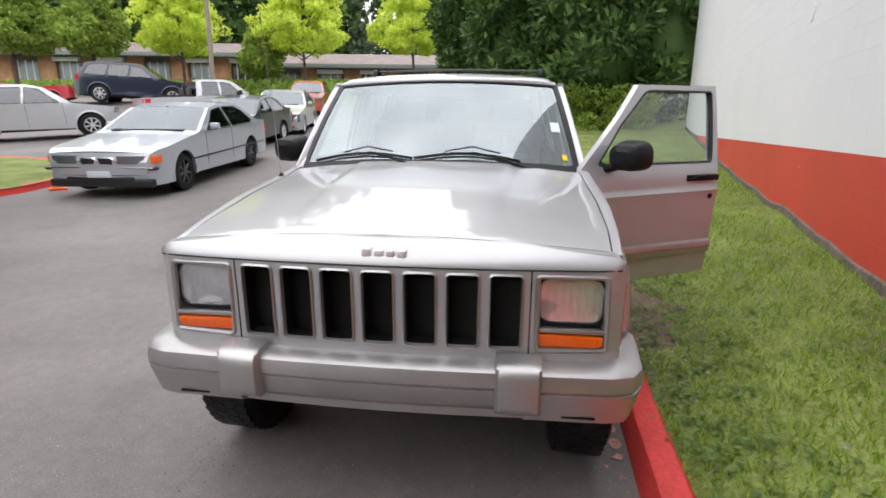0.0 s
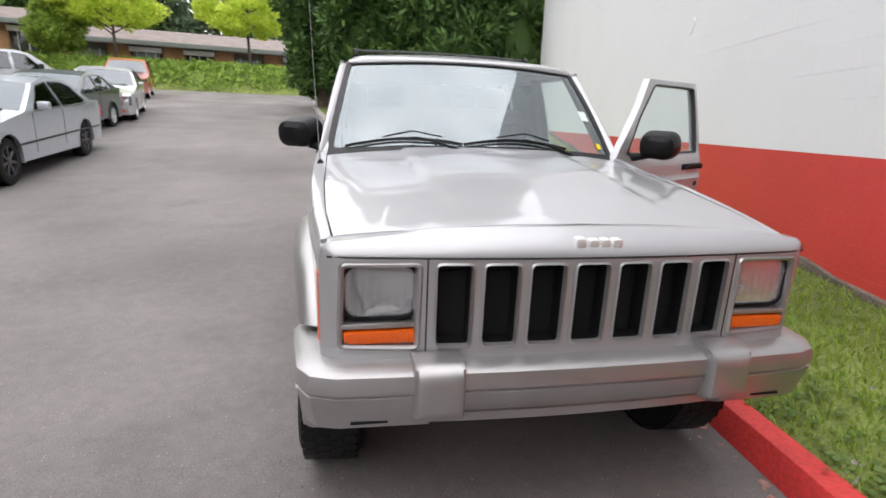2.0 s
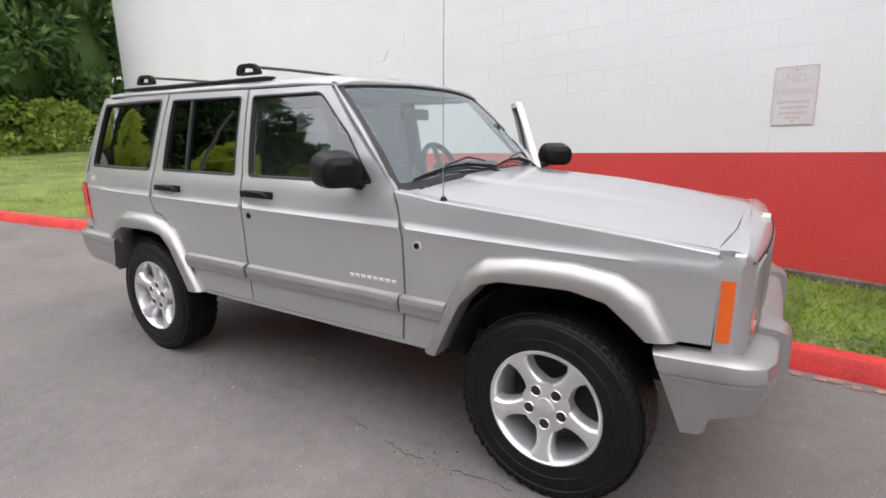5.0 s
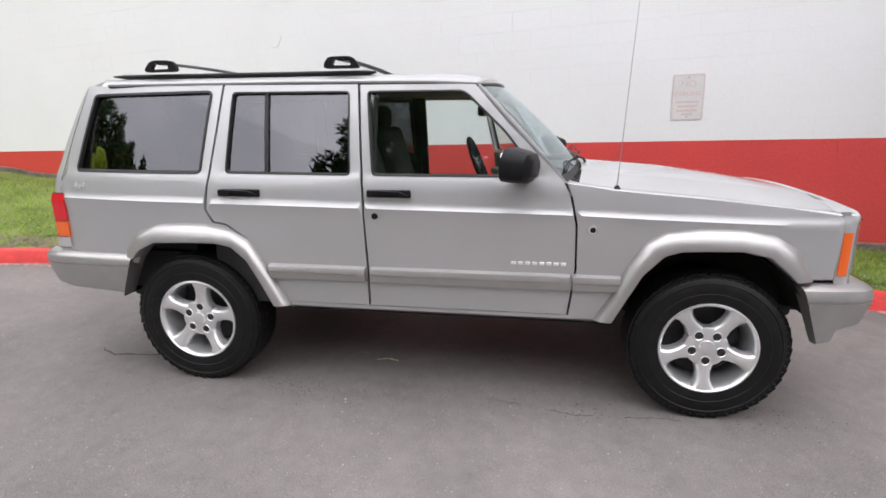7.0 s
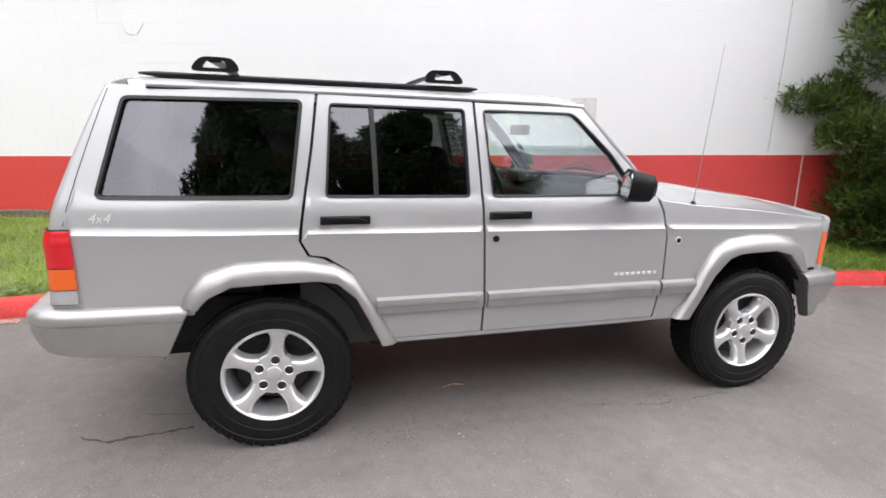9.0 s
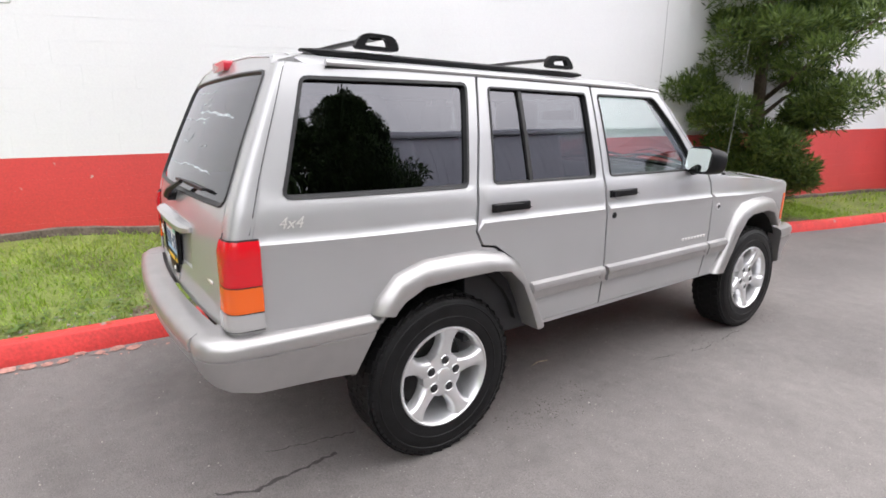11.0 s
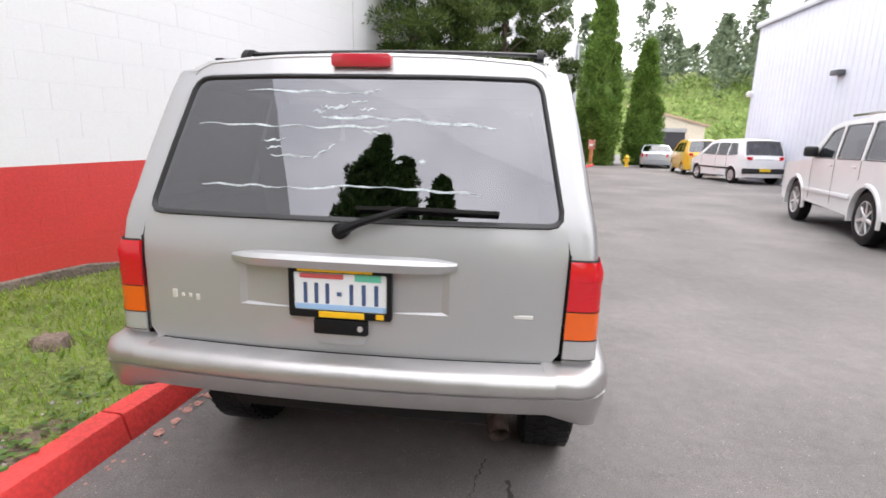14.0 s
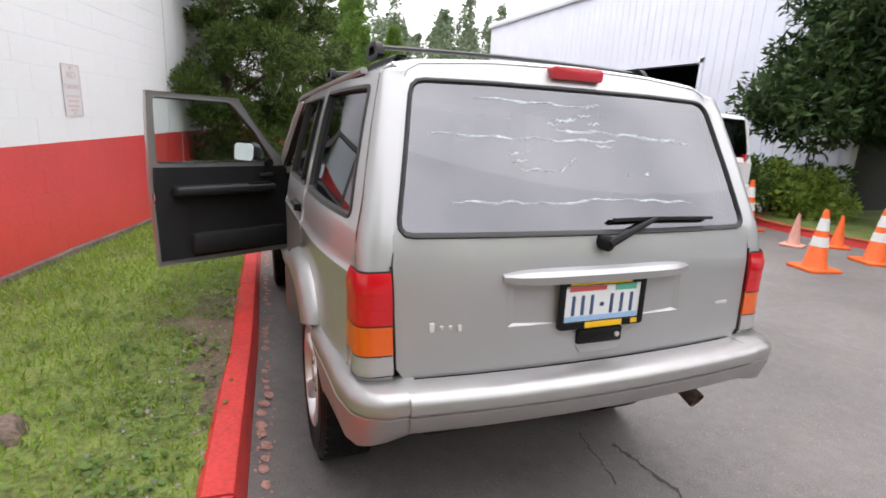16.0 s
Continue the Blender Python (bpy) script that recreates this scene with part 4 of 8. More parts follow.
part("plate_recess", loft([[(u, lerp_table(TAIL_Y, v) - 0.042 * (abs(u) / 0.7) ** 2.2 + 0.001, v) for u, v in RECESS], [(u * 0.93, lerp_table(TAIL_Y, v) - 0.042 * (abs(u) / 0.7) ** 2.2 - 0.0055, 0.903 + (v - 0.903) * 0.86) for u, v in RECESS]], caps=False), SILVER, hatch)
part("recess_back", sheet(RECESS, lambda u, v: (u, lerp_table(TAIL_Y, v) - 0.042 * (abs(u) / 0.7) ** 2.2 - 0.006, v), lambda u, v: (0, -0.01, 0), step=0.06), SILVER, hatch)
hg = part("tailgate_glass", sheet(grown(GLASS_H, 0.004), lambda u, v: (u, tail_y(u, v) - 0.004, v), lambda u, v: (0, -0.004, 0), step=0.05), GLASS_TAIL, hatch, "tinted rear window with peeling film marks")
hg.visible_shadow = False
b = bmesh.new()
gi, go = dense(GLASS_H, 0.06), None
go = grown(gi, 0.011)
rings = [[(u, tail_y(u, v) + 0.001, v) for u, v in go], [(u, tail_y(u, v) + 0.006, v) for u, v in grown(gi, 0.007)], [(u, tail_y(u, v) + 0.005, v) for u, v in grown(gi, 0.002)], [(u, tail_y(u, v) - 0.006, v) for u, v in grown(gi, -0.006)]]
part("glass_seal", loft(rings, caps=False), RUBBER, hatch)
# heating wires
for k in range(11):
    z = 1.145 + 0.033 * k
    w = 0.60 - 0.07 * (z - 1.11) / 0.41
    part("heater_wire", loft([[(x, tail_y(x, z) - 0.0055 + o, z + h) for o, h in ((0, -0.0004), (0.0003, 0), (0, 0.0004))] for x in steps((-w, w, 10))]), VINYL, hg)


def streak(u0, v0, u1, v1, w, seed):
    """A wavy line of dried glue on the rear glass."""
    rng = random.Random(seed)
    ph, fr = rng.uniform(0, 6), rng.uniform(8, 16)
    rings = []
    n = max(6, int(abs(u1 - u0) / 0.02))
    for k in range(n + 1):
        t = k / n
        u, v = u0 + (u1 - u0) * t, v0 + (v1 - v0) * t + 0.0028 * math.sin(ph + fr * t) + rng.uniform(-0.0015, 0.0015)
        ww = w * 0.85 * (0.25 + 0.75 * math.sin(math.pi * min(1, max(0, t * 0.96 + 0.02)))) * rng.uniform(0.6, 1.2)
        rings.append([(u, tail_y(u, v + h) - 0.0030 + o, v + h) for h, o in ((-ww, 0), (0, 0.0001), (ww, 0))])
    part("film_mark", loft(rings, closed=False), STAIN, hg, "pale dried glue streak")


for k, (u0, v0, u1, v1, w) in enumerate([(0.36, 1.462, -0.02, 1.452, 0.004), (-0.02, 1.452, -0.09, 1.462, 0.006), (0.51, 1.352, 0.15, 1.345, 0.004), (0.15, 1.345, -0.13, 1.348, 0.005), (0.09, 1.375, -0.10, 1.375, 0.007),
                                         (-0.10, 1.376, -0.46, 1.352, 0.007), (0.46, 1.165, 0.18, 1.160, 0.004), (0.18, 1.160, -0.13, 1.172, 0.004), (-0.13, 1.172, -0.42, 1.158, 0.0045), (0.24, 1.258, 0.10, 1.252, 0.004),
                                         (0.10, 1.252, 0.035, 1.292, 0.005), (0.27, 1.300, 0.20, 1.306, 0.004), (0.26, 1.278, 0.21, 1.283, 0.004), (0.10, 1.41, 0.06, 1.405, 0.006), (0.06, 1.405, 0.01, 1.412, 0.007),
                                         (0.12, 1.395, 0.08, 1.392, 0.005), (0.0, 1.425, -0.05, 1.425, 0.004), (-0.03, 1.400, -0.08, 1.403, 0.004), (-0.05, 1.335, -0.12, 1.328, 0.004), (-0.16, 1.245, -0.18, 1.246, 0.006), (-0.23, 1.247, -0.25, 1.248, 0.006)]):
    streak(u0 + 0.02, v0 + 0.034, u1 + 0.02, v1 + 0.036, w, k)

tail = []
for x in steps((-0.60, 0.60, 18)):
    zt = lerp_table([(0.0, 1.616), (0.3, 1.610), (0.555, 1.588), (0.61, 1.545)], abs(x))
    yt, yr = tail_y(x, zt), lerp_table([(0.0, 3.112), (0.3, 3.104), (0.57, 3.080), (0.642, 3.05)], abs(x))
    zr = max(roof_z(x, yr), zt + 0.002)
    tail.append([(x, yt + 0.002, zt - 0.012), (x, yt + 0.006, zt - 0.004), (x, yt * 0.7 + yr * 0.3 + 0.002, zt * 0.5 + zr * 0.5 + 0.002), (x, yr - 0.012, zr + 0.003), (x, yr - 0.03, zr + 0.001), (x, yr - 0.03, zr - 0.02), (x, yt - 0.01, zt - 0.02)])
part("roof_tail", loft(tail), SILVER, car)

# wiper on the rear glass
wp = part("rear_wiper", tube([(0.0, tail_y(0, 1.08) + 0.03, 1.080), (-0.06, tail_y(0, 1.1) + 0.035, 1.108), (-0.19, tail_y(0, 1.15) + 0.03, 1.150)], [0.016, 0.012, 0.008], 8), BLACK_PLASTIC, hatch, "black rear wiper arm")
part("wiper_pivot", lathe([(-0.02, 0.0), (-0.02, 0.026), (0.03, 0.024), (0.038, 0.012), (0.038, 0.0)], 16, "y", m=Matrix.Translation((0.0, tail_y(0, 1.08), 1.080))), BLACK_PLASTIC, wp)
part("wiper_blade", loft([[(x, tail_y(x, 1.145) + o, 1.150 - 0.02 * abs(x + 0.2) + h) for o, h in ((0.006, -0.006), (0.024, -0.004), (0.024, 0.006), (0.006, 0.004))] for x in steps((-0.04, -0.46, 10))]), RUBBER, wp)

# bar over the plate, plate with its frame, handle
rings = []
for k in range(17):
    u = -0.345 + 0.69 * k / 16
    e = 1 - (abs(u) / 0.345) ** 8
    h = 0.023 * (0.45 + 0.55 * e)
    y0 = lerp_table(TAIL_Y, 0.99) - 0.042 * (abs(u) / 0.7) ** 2.2
    rings.append([(u, y0 - 0.01, 0.988 - h), (u, y0 + 0.030 * (0.3 + 0.7 * e), 0.988 - h * 0.9), (u, y0 + 0.036 * (0.3 + 0.7 * e), 0.992), (u, y0 + 0.024 * (0.3 + 0.7 * e), 0.988 + h * 0.8), (u, y0 - 0.006, 0.988 + h)])
part("plate_bar", loft(rings), SILVER, hatch)
pl_white, pl_blue, pl_red, pl_yel = plain("plate_white", (0.78, 0.80, 0.82), 0.35), plain("plate_blue", (0.35, 0.55, 0.80), 0.35), plain("plate_red", (0.6, 0.10, 0.10), 0.4), plain("frame_yellow", (0.85, 0.50, 0.01), 0.35)
ink = plain("plate_ink", (0.05, 0.09, 0.20), 0.4)
PY = 3.409
lp = part("licence_plate", box(-0.148, 0.148, PY, PY + 0.004, 0.826, 0.962, 0.002, 1), pl_white, hatch, "white and pale blue licence plate with dark bars")
part("plate_frame", ring_prism(rounded(-0.158, 0.158, 0.816, 0.972, 0.008), rounded(-0.143, 0.143, 0.838, 0.955, 0.006), PY - 0.002, PY + 0.012, "y"), BLACK_PLASTIC, lp, "black dealer frame")
part("frame_tab", box(-0.075, 0.065, PY + 0.004, PY + 0.0135, 0.818, 0.837, 0.001, 1), pl_yel, lp, "yellow dealer strip")
part("frame_tab", box(-0.135, -0.110, PY + 0.004, PY + 0.0135, 0.820, 0.836, 0.001, 1), pl_yel, lp)
part("frame_tab", box(-0.10, 0.13, PY + 0.006, PY + 0.0135, 0.9575, 0.967, 0.001, 1), pl_yel, lp)
part("plate_band", box(-0.01, 0.125, PY + 0.003, PY + 0.0055, 0.936, 0.950), pl_red, lp)
part("plate_sticker", box(-0.125, -0.045, PY + 0.003, PY + 0.006, 0.932, 0.953), plain("sticker_green", (0.12, 0.5, 0.35), 0.4), lp)
part("plate_band", box(-0.14, 0.14, PY + 0.003, PY + 0.005, 0.840, 0.856), pl_blue, lp)
for x in (0.108, 0.074, 0.040, -0.034, -0.072, -0.110):
    part("plate_bar_mark", box(x - 0.006, x + 0.006, PY + 0.003, PY + 0.0062, 0.858, 0.922, 0.002, 1), ink, lp)
part("plate_dot", box(-0.004, 0.010, PY + 0.003, PY + 0.0062, 0.884, 0.896), ink, lp)
th = part("tailgate_handle", box(-0.085, 0.085, 3.395, 3.421, 0.762, 0.812, 0.008), BLACK_PLASTIC, hatch, "black tailgate handle")
part("handle_cup", prism(smoothed([(-0.09, 0.768), (0.09, 0.768), (0.07, 0.732), (-0.07, 0.732)], 0.012), 3.39, 3.416, "y", 0.004), SILVER, th)
part("tailgate_lock", lathe([(0, 0), (0, 0.009), (0.004, 0.008), (0.004, 0)], 12, "y", m=Matrix.Translation((-0.062, 3.421, 0.787))), ALLOY, th)
for x0, x1, zb, zt in ((0.540, 0.566, 0.836, 0.872), (0.514, 0.534, 0.842, 0.862), (0.488, 0.508, 0.842, 0.862), (0.460, 0.482, 0.834, 0.862)):
    part("tailgate_badge", box(x0 + 0.006, x1 - 0.004, 3.372, tail_y(x0, 0.85) + 0.0025, zb + 0.002, zt - 0.006, 0.002), BADGE, hatch, "raised pale badge shape")
part("tailgate_badge", box(-0.572, -0.462, 3.372, tail_y(0.56, 0.84) + 0.004, 0.838, 0.849, 0.002), BADGE, hatch, "narrow pale badge strip")
bl = part("brake_lamp", prism(rounded(-0.095, 0.100, 1.572, 1.612, 0.012), 3.10, 3.172, "y", 0.008, 2), plain("high_brake_lens", (0.55, 0.03, 0.05), 0.25, coat=0.5), hatch, "red high-level brake lamp")

# rear corners: quarter panel turning into the tail
for s in (-1, 1):
    def corner(z, t, off=0.0):
        """t 0: on the flank, 1: beside the tailgate."""
        y0 = 3.29 if z < 0.98 else lerp_table([(0.98, 3.29), (1.0, 3.295), (1.229, 3.228), (1.53, 3.125), (1.60, 3.10)], z)
        x0, x1 = half_width(y0, z) + off, lerp_table(TAIL_X, z) + (0.004 if z < 1.032 else -0.0005)
        y1 = tail_y(x1, min(z, 0.83) if 0.83 < z < 0.98 else z) + off
        a = min(t, 1.0) * math.pi / 2
        n = 0.5
        return (s * (x1 + (x0 - x1) * max(0.0, math.cos(a)) ** n), y0 + (y1 - y0) * math.sin(a) ** n, z)
    zs = steps((0.66, 1.02, 8), (1.02, 1.548, 10))
    rows_ = [[corner(z, k / 10) for k in range(11)] for z in zs]
    rows_ += [[(p[0] * 0.985, p[1] - 0.004, 1.560) for p in rows_[-1]], [(p[0] * 0.94, p[1] - 0.02, 1.568) for p in rows_[-1]]]
    part("rear_corner_panel", loft(rows_, closed=False), SILVER, car)
    def lamp_line(z, off):
        """From the flank round the corner to the tailgate."""
        p = corner(z, 0.0, off)
        ahead = (s * (half_width(3.271, z) + off), 3.271, z)
        return [ahead, ((p[0] + ahead[0]) / 2, (p[1] + ahead[1]) / 2, z)] + [corner(z, 0.03 + 0.99 * k / 8, off) for k in range(9)]
    lamp = new("tail_lamp")
    lamp.parent = car
    for nm, z0, z1, mt, lb in (("red_lens", 0.869, 1.013, RED_LENS, "red lens"), ("amber_lens", 0.783, 0.866, AMBER, "amber lens"), ("clear_lens", 0.724, 0.780, CLEAR_LENS, "clear lens")):
        n = 4
        outer = [lamp_line(z, 0.010) for z in steps((z0, z1, n))]
        inner = [lamp_line(z, -0.010) for z in steps((z0, z1, n))]
        part(nm, loft([a + c[::-1] for a, c in zip(outer, inner)]), mt, lamp, lb)
    for z in (0.915, 0.960):
        part("lens_rib", loft([[corner(z + h, 0.07 + 0.89 * k / 8, 0.0105 + o) for h, o in ((-0.004, 0), (0, 0.0008), (0.004, 0))] for k in range(9)], closed=False), RED_LENS, lamp)
    part("lamp_gasket", loft([lamp_line(z, 0.007) for z in (1.012, 1.019)], closed=False), RUBBER, lamp)
    for z in (0.8675, 0.7815, 0.7225):
        part("lens_joint", loft([lamp_line(z - 0.0015, 0.0112), lamp_line(z + 0.0015, 0.0112)], closed=False), DARK, lamp)
    part("seam", tube([(s * (lerp_table(TAIL_X, z) + 0.003), tail_y(lerp_table(TAIL_X, z), min(z, 0.83) if 0.83 < z < 0.98 else z) + 0.001, z) for z in (0.715, 0.80, 0.90, 1.03)], 0.0028, 5), DARK, lamp)
    part("tailgate_seam", tube([corner(z, 0.012, 0.0) for z in (1.03, 1.10, 1.20, 1.30, 1.40, 1.50, 1.548)], 0.0015, 5), DARK, hatch)


# ---- bumpers ----
def bumper_bar(name, x1, face, prof, mat, bow):
    rings = []
    for x in steps((-x1, x1, 20)):
        y0 = face + bow * (abs(x) / 0.7) ** 2
        rings.append([(x, y0 + d, z) for d, z in prof])
    return part(name, loft(rings), mat, car)


fb = bumper_bar("front_bumper", 0.48, -0.705, [(0.10, 0.678), (0.028, 0.675), (0.006, 0.662), (0.0, 0.640), (0.0, 0.618), (0.009, 0.615), (0.009, 0.609), (0.002, 0.606), (0.012, 0.56), (0.026, 0.540), (0.10, 0.536)], TRIM_SILVER, 0.028)
part("bumper_valance", loft([[(x, -0.660 + 0.04 * (abs(x) / 0.7) ** 2 + d, z) for d, z in ((0.012, 0.550), (0.008, 0.520), (0.013, 0.517), (0.008, 0.514), (0.010, 0.486), (0.035, 0.476), (0.08, 0.478), (0.08, 0.550))] for x in steps((-0.66, 0.66, 16))]), TRIM_SILVER, fb)
for s in (-1, 1):
    gd = [[(s * u, -0.735 + 0.03 * (abs(u) / 0.7) ** 2 + max(d, back), z) for d, z in ((0.10, 0.697), (0.045, 0.694), (0.018, 0.684), (0.005, 0.666), (0.0, 0.64), (0.0, 0.572), (0.006, 0.552), (0.022, 0.538), (0.10, 0.534))]
          for u, back in ((0.360, 0.045), (0.363, 0.018), (0.371, 0.005), (0.385, 0.0), (0.472, 0.0), (0.486, 0.005), (0.494, 0.018), (0.497, 0.045))]
    part("bumper_guard", loft(gd), TRIM_SILVER, fb, "moulded bumper guard")
    # end caps wrap round to the arch
    rings = []
    path = [(0.45, -0.694), (0.695, -0.682), (0.765, -0.658), (0.803, -0.60), (0.815, -0.51), (0.820, -0.465), (0.825, -0.42), (0.830, -0.345)]
    for i, (u, v) in enumerate(path):
        a, c = Vector(path[max(i - 1, 0)]), Vector(path[min(i + 1, len(path) - 1)])
        d = (c - a).normalized()
        n = Vector((d.y, -d.x))
        lo = (0.486, 0.484, 0.482, 0.478, 0.455, 0.410, 0.400, 0.396)[i]
        lean = (0, 0, 0, 0, 0.02, 0.05, 0.075, 0.105)[i]
        prof = [(-0.09, 0.672), (-0.025, 0.670), (-0.006, 0.658), (0.0, 0.636), (0.0, 0.612), (-0.008, 0.609), (-0.008, 0.603), (-0.001, 0.600), (-0.012, 0.560), (-0.030, lo + 0.014), (-0.055, lo), (-0.09, lo)]
        rings.append([(s * (u + n.x * o), v + n.y * o - lean * (0.672 - z) / 0.27, z) for o, z in prof])
    part("bumper_end", loft(rings), TRIM_SILVER, fb, "wrap-round bumper end")
    part("air_slot", box(min(s * 0.56, s * 0.66), max(s * 0.56, s * 0.66), -0.6655, -0.62, 0.513, 0.521, 0.002), BLACK_PLASTIC, fb)

rb = bumper_bar("rear_bumper", 0.64, 3.525, [(-0.10, 0.706), (-0.03, 0.704), (-0.008, 0.690), (0.0, 0.672), (0.0, 0.652), (-0.010, 0.649), (-0.010, 0.643), (-0.003, 0.640), (-0.009, 0.608), (-0.022, 0.586), (-0.10, 0.581)], TRIM_SILVER, -0.045)
for s in (-1, 1):
    rings = []
    path = [(0.615, 3.490), (0.70, 3.480), (0.757, 3.452), (0.792, 3.40), (0.810, 3.31), (0.815, 3.18), (0.822, 3.02), (0.828, 2.90), (0.828, 2.868)]
    for i, (u, v) in enumerate(path):
        a, c = Vector(path[max(i - 1, 0)]), Vector(path[min(i + 1, len(path) - 1)])
        d = (c - a).normalized()
        n = Vector((d.y, -d.x)) * -1
        lo = lerp_table([(0, 0.568), (2, 0.535), (4, 0.498), (8, 0.474)], i)
        prof = [(-0.12, 0.708), (-0.03, 0.706), (-0.008, 0.693), (0.0, 0.676), (0.0, 0.652), (-0.008, 0.649), (-0.008, 0.643), (-0.002, 0.640), (-0.010, 0.60), (-0.028, lo + 0.012), (-0.05, lo), (-0.12, lo)]
        if i == 0:
            prof = [(o - 0.012, z) for o, z in prof]
        lean = (0, 0, 0, 0, 0, 0.01, 0.04, 0.085, 0.105)[i]
        rings.append([(s * (u + n.x * o), v + n.y * o + lean * (0.708 - z) / 0.22, z) for o, z in prof])
    part("bumper_end", loft(rings), TRIM_SILVER, rb, "wrap-round bumper end")

# ---- underside and arches ----
under = part("underbody", box(-0.55, 0.55, -0.45, 3.22, 0.44, 0.50, 0.02), DARK, car, "black underbody")
part("engine_bay_floor", box(-0.50, 0.50, -0.55, 0.62, 0.46, 0.90), DARK, under)
part("cabin_floor", box(-0.70, 0.70, 0.56, 3.30, 0.50, 0.70), DARK, under)
for s in (-1, 1):
    part("bay_side", box(min(s * 0.50, s * 0.66), max(s * 0.50, s * 0.66), -0.50, 0.66, 0.86, 0.94), DARK, under)
    part("door_inner", box(min(s * 0.68, s * 0.745), max(s * 0.68, s * 0.745), 1.62 if s > 0 else 0.66, 2.44, 0.46, 1.10), VINYL, car, "charcoal door lining")
    part("side_lining", box(min(s * 0.66, s * 0.72), max(s * 0.66, s * 0.72), 2.44, 3.30, 0.80, 1.10), VINYL, car)
    for yc in (0.0, 2.576):
        arc = [(yc + 0.425 * math.cos(radians(a)), 0.40 + 0.425 * math.sin(radians(a))) for a in range(8, 175, 12)]
        part("wheel_well", loft([[(s * 0.775, y, z) for y, z in arc], [(s * 0.50, y, z) for y, z in arc], [(s * 0.49, yc, 0.40) for _ in arc]], closed=False), DARK, under)
    for y, z0, z1, d in ((1.62, 0.46, 1.56, 0.045), (2.385, 1.10, 1.56, 0.04)):
        rings = [[(s * (half_width(y, z) - o), y + w, z) for o, w in ((0.034, -d), (0.034, d), (0.075, d), (0.075, -d))] for z in steps((z0, z1, 6))]
        part("inner_pillar", loft(rings), VINYL, car)
    rings = [[(s * (half_width(0.9, z) - o), lerp_table([(1.1, 0.70), (1.54, 1.10)], z) + w, z) for o, w in ((0.034, -0.02), (0.034, 0.035), (0.08, 0.035), (0.08, -0.02))] for z in steps((1.10, 1.54, 5))]
    part("inner_pillar", loft(rings), VINYL, car)
part("tailpipe", tube([(-0.44, 2.95, 0.52), (-0.46, 3.20, 0.52), (-0.475, 3.33, 0.505), (-0.49, 3.40, 0.470)], [0.028, 0.028, 0.030, 0.032], 14, caps=False), material("rusty_steel", (0.09, 0.065, 0.055), 0.6, 0.6, var=0.4, scale=20), car, "rusty tailpipe")
part("floor_pan", box(-0.61, 0.61, 0.44, 2.12, 0.365, 0.49, 0.03), DARK, under)
part("front_crossmember", box(-0.46, 0.46, -0.46, -0.34, 0.36, 0.45, 0.03), DARK, under)
part("steering_link", tube([(-0.56, -0.20, 0.30), (0.56, -0.20, 0.34)], 0.018, 8), DARK, under)
part("differential", lathe([(-0.13, 0.0), (-0.11, 0.08), (-0.03, 0.115), (0.07, 0.09), (0.10, 0.0)], 18, "y", m=Matrix.Translation((0.20, 0, 0.33))), DARK, under)
part("fuel_tank", box(-0.5, 0.5, 2.80, 3.18, 0.36, 0.438, 0.03), DARK, under)
part("rear_axle", tube([(-0.62, 2.576, 0.355), (-0.1, 2.576, 0.355), (0.12, 2.576, 0.355), (0.62, 2.576, 0.355)], [0.045, 0.05, 0.05, 0.045], 12), DARK, under)
part("differential", lathe([(2.45, 0.0), (2.47, 0.09), (2.55, 0.125), (2.64, 0.10), (2.68, 0.0)], 20, "y", m=Matrix.Translation((0.08, 0, 0.355))), DARK, under)
part("front_axle", tube([(-0.62, 0, 0.355), (0.62, 0, 0.355)], 0.045, 10), DARK, under)

# ---- roof rack ----
rack = new("roof_rack")
rack.parent = car
rack["label"] = "black roof rack with two cross bars"
for s in (-1, 1):
    prof = [(-0.017, -0.014), (-0.017, 0.000), (-0.009, 0.007), (0.009, 0.007), (0.017, 0.000), (0.017, -0.014)]
    rings = []
    for y in (1.60, 1.63, 1.70, 2.2, 2.85, 2.97, 3.03):
        k = 0.35 if y in (1.60, 3.03) else 1.0
        rings.append([(s * 0.560 + u, y, roof_z(0.56, min(y, 2.9)) + 0.014 + v * k) for u, v in prof])
    part("side_rail", loft(rings), BLACK_PLASTIC, rack)
for yc in (1.765, 2.745):
    for s in (-1, 1):
        lean = -1 if yc < 2 else 1
        outer = smoothed([(yc - 0.10, 1.632), (yc - 0.075, 1.688), (yc + 0.055, 1.690), (yc + 0.10, 1.632)], 0.03)
        inner = smoothed([(yc - 0.050, 1.646), (yc - 0.038, 1.676), (yc + 0.030, 1.677), (yc + 0.052, 1.646)], 0.012)
        if lean < 0:
            outer, inner = [(2 * yc - u, v) for u, v in outer], [(2 * yc - u, v) for u, v in inner]
        part("bar_foot", ring_prism(outer, inner, s * 0.575 - 0.012, s * 0.575 + 0.012), BLACK_PLASTIC, rack)
    rings = []
    for k in range(13):
        x = -0.575 + 1.15 * k / 12
        z = 1.675 + 0.012 * (1 - (x / 0.575) ** 2)
        rings.append([(x, yc + u, z + v) for u, v in ((-0.030, -0.003), (-0.018, 0.005), (0.018, 0.005), (0.030, -0.002), (0.018, -0.007), (-0.018, -0.007))])
    part("cross_bar", loft(rings), BLACK_PLASTIC, rack)

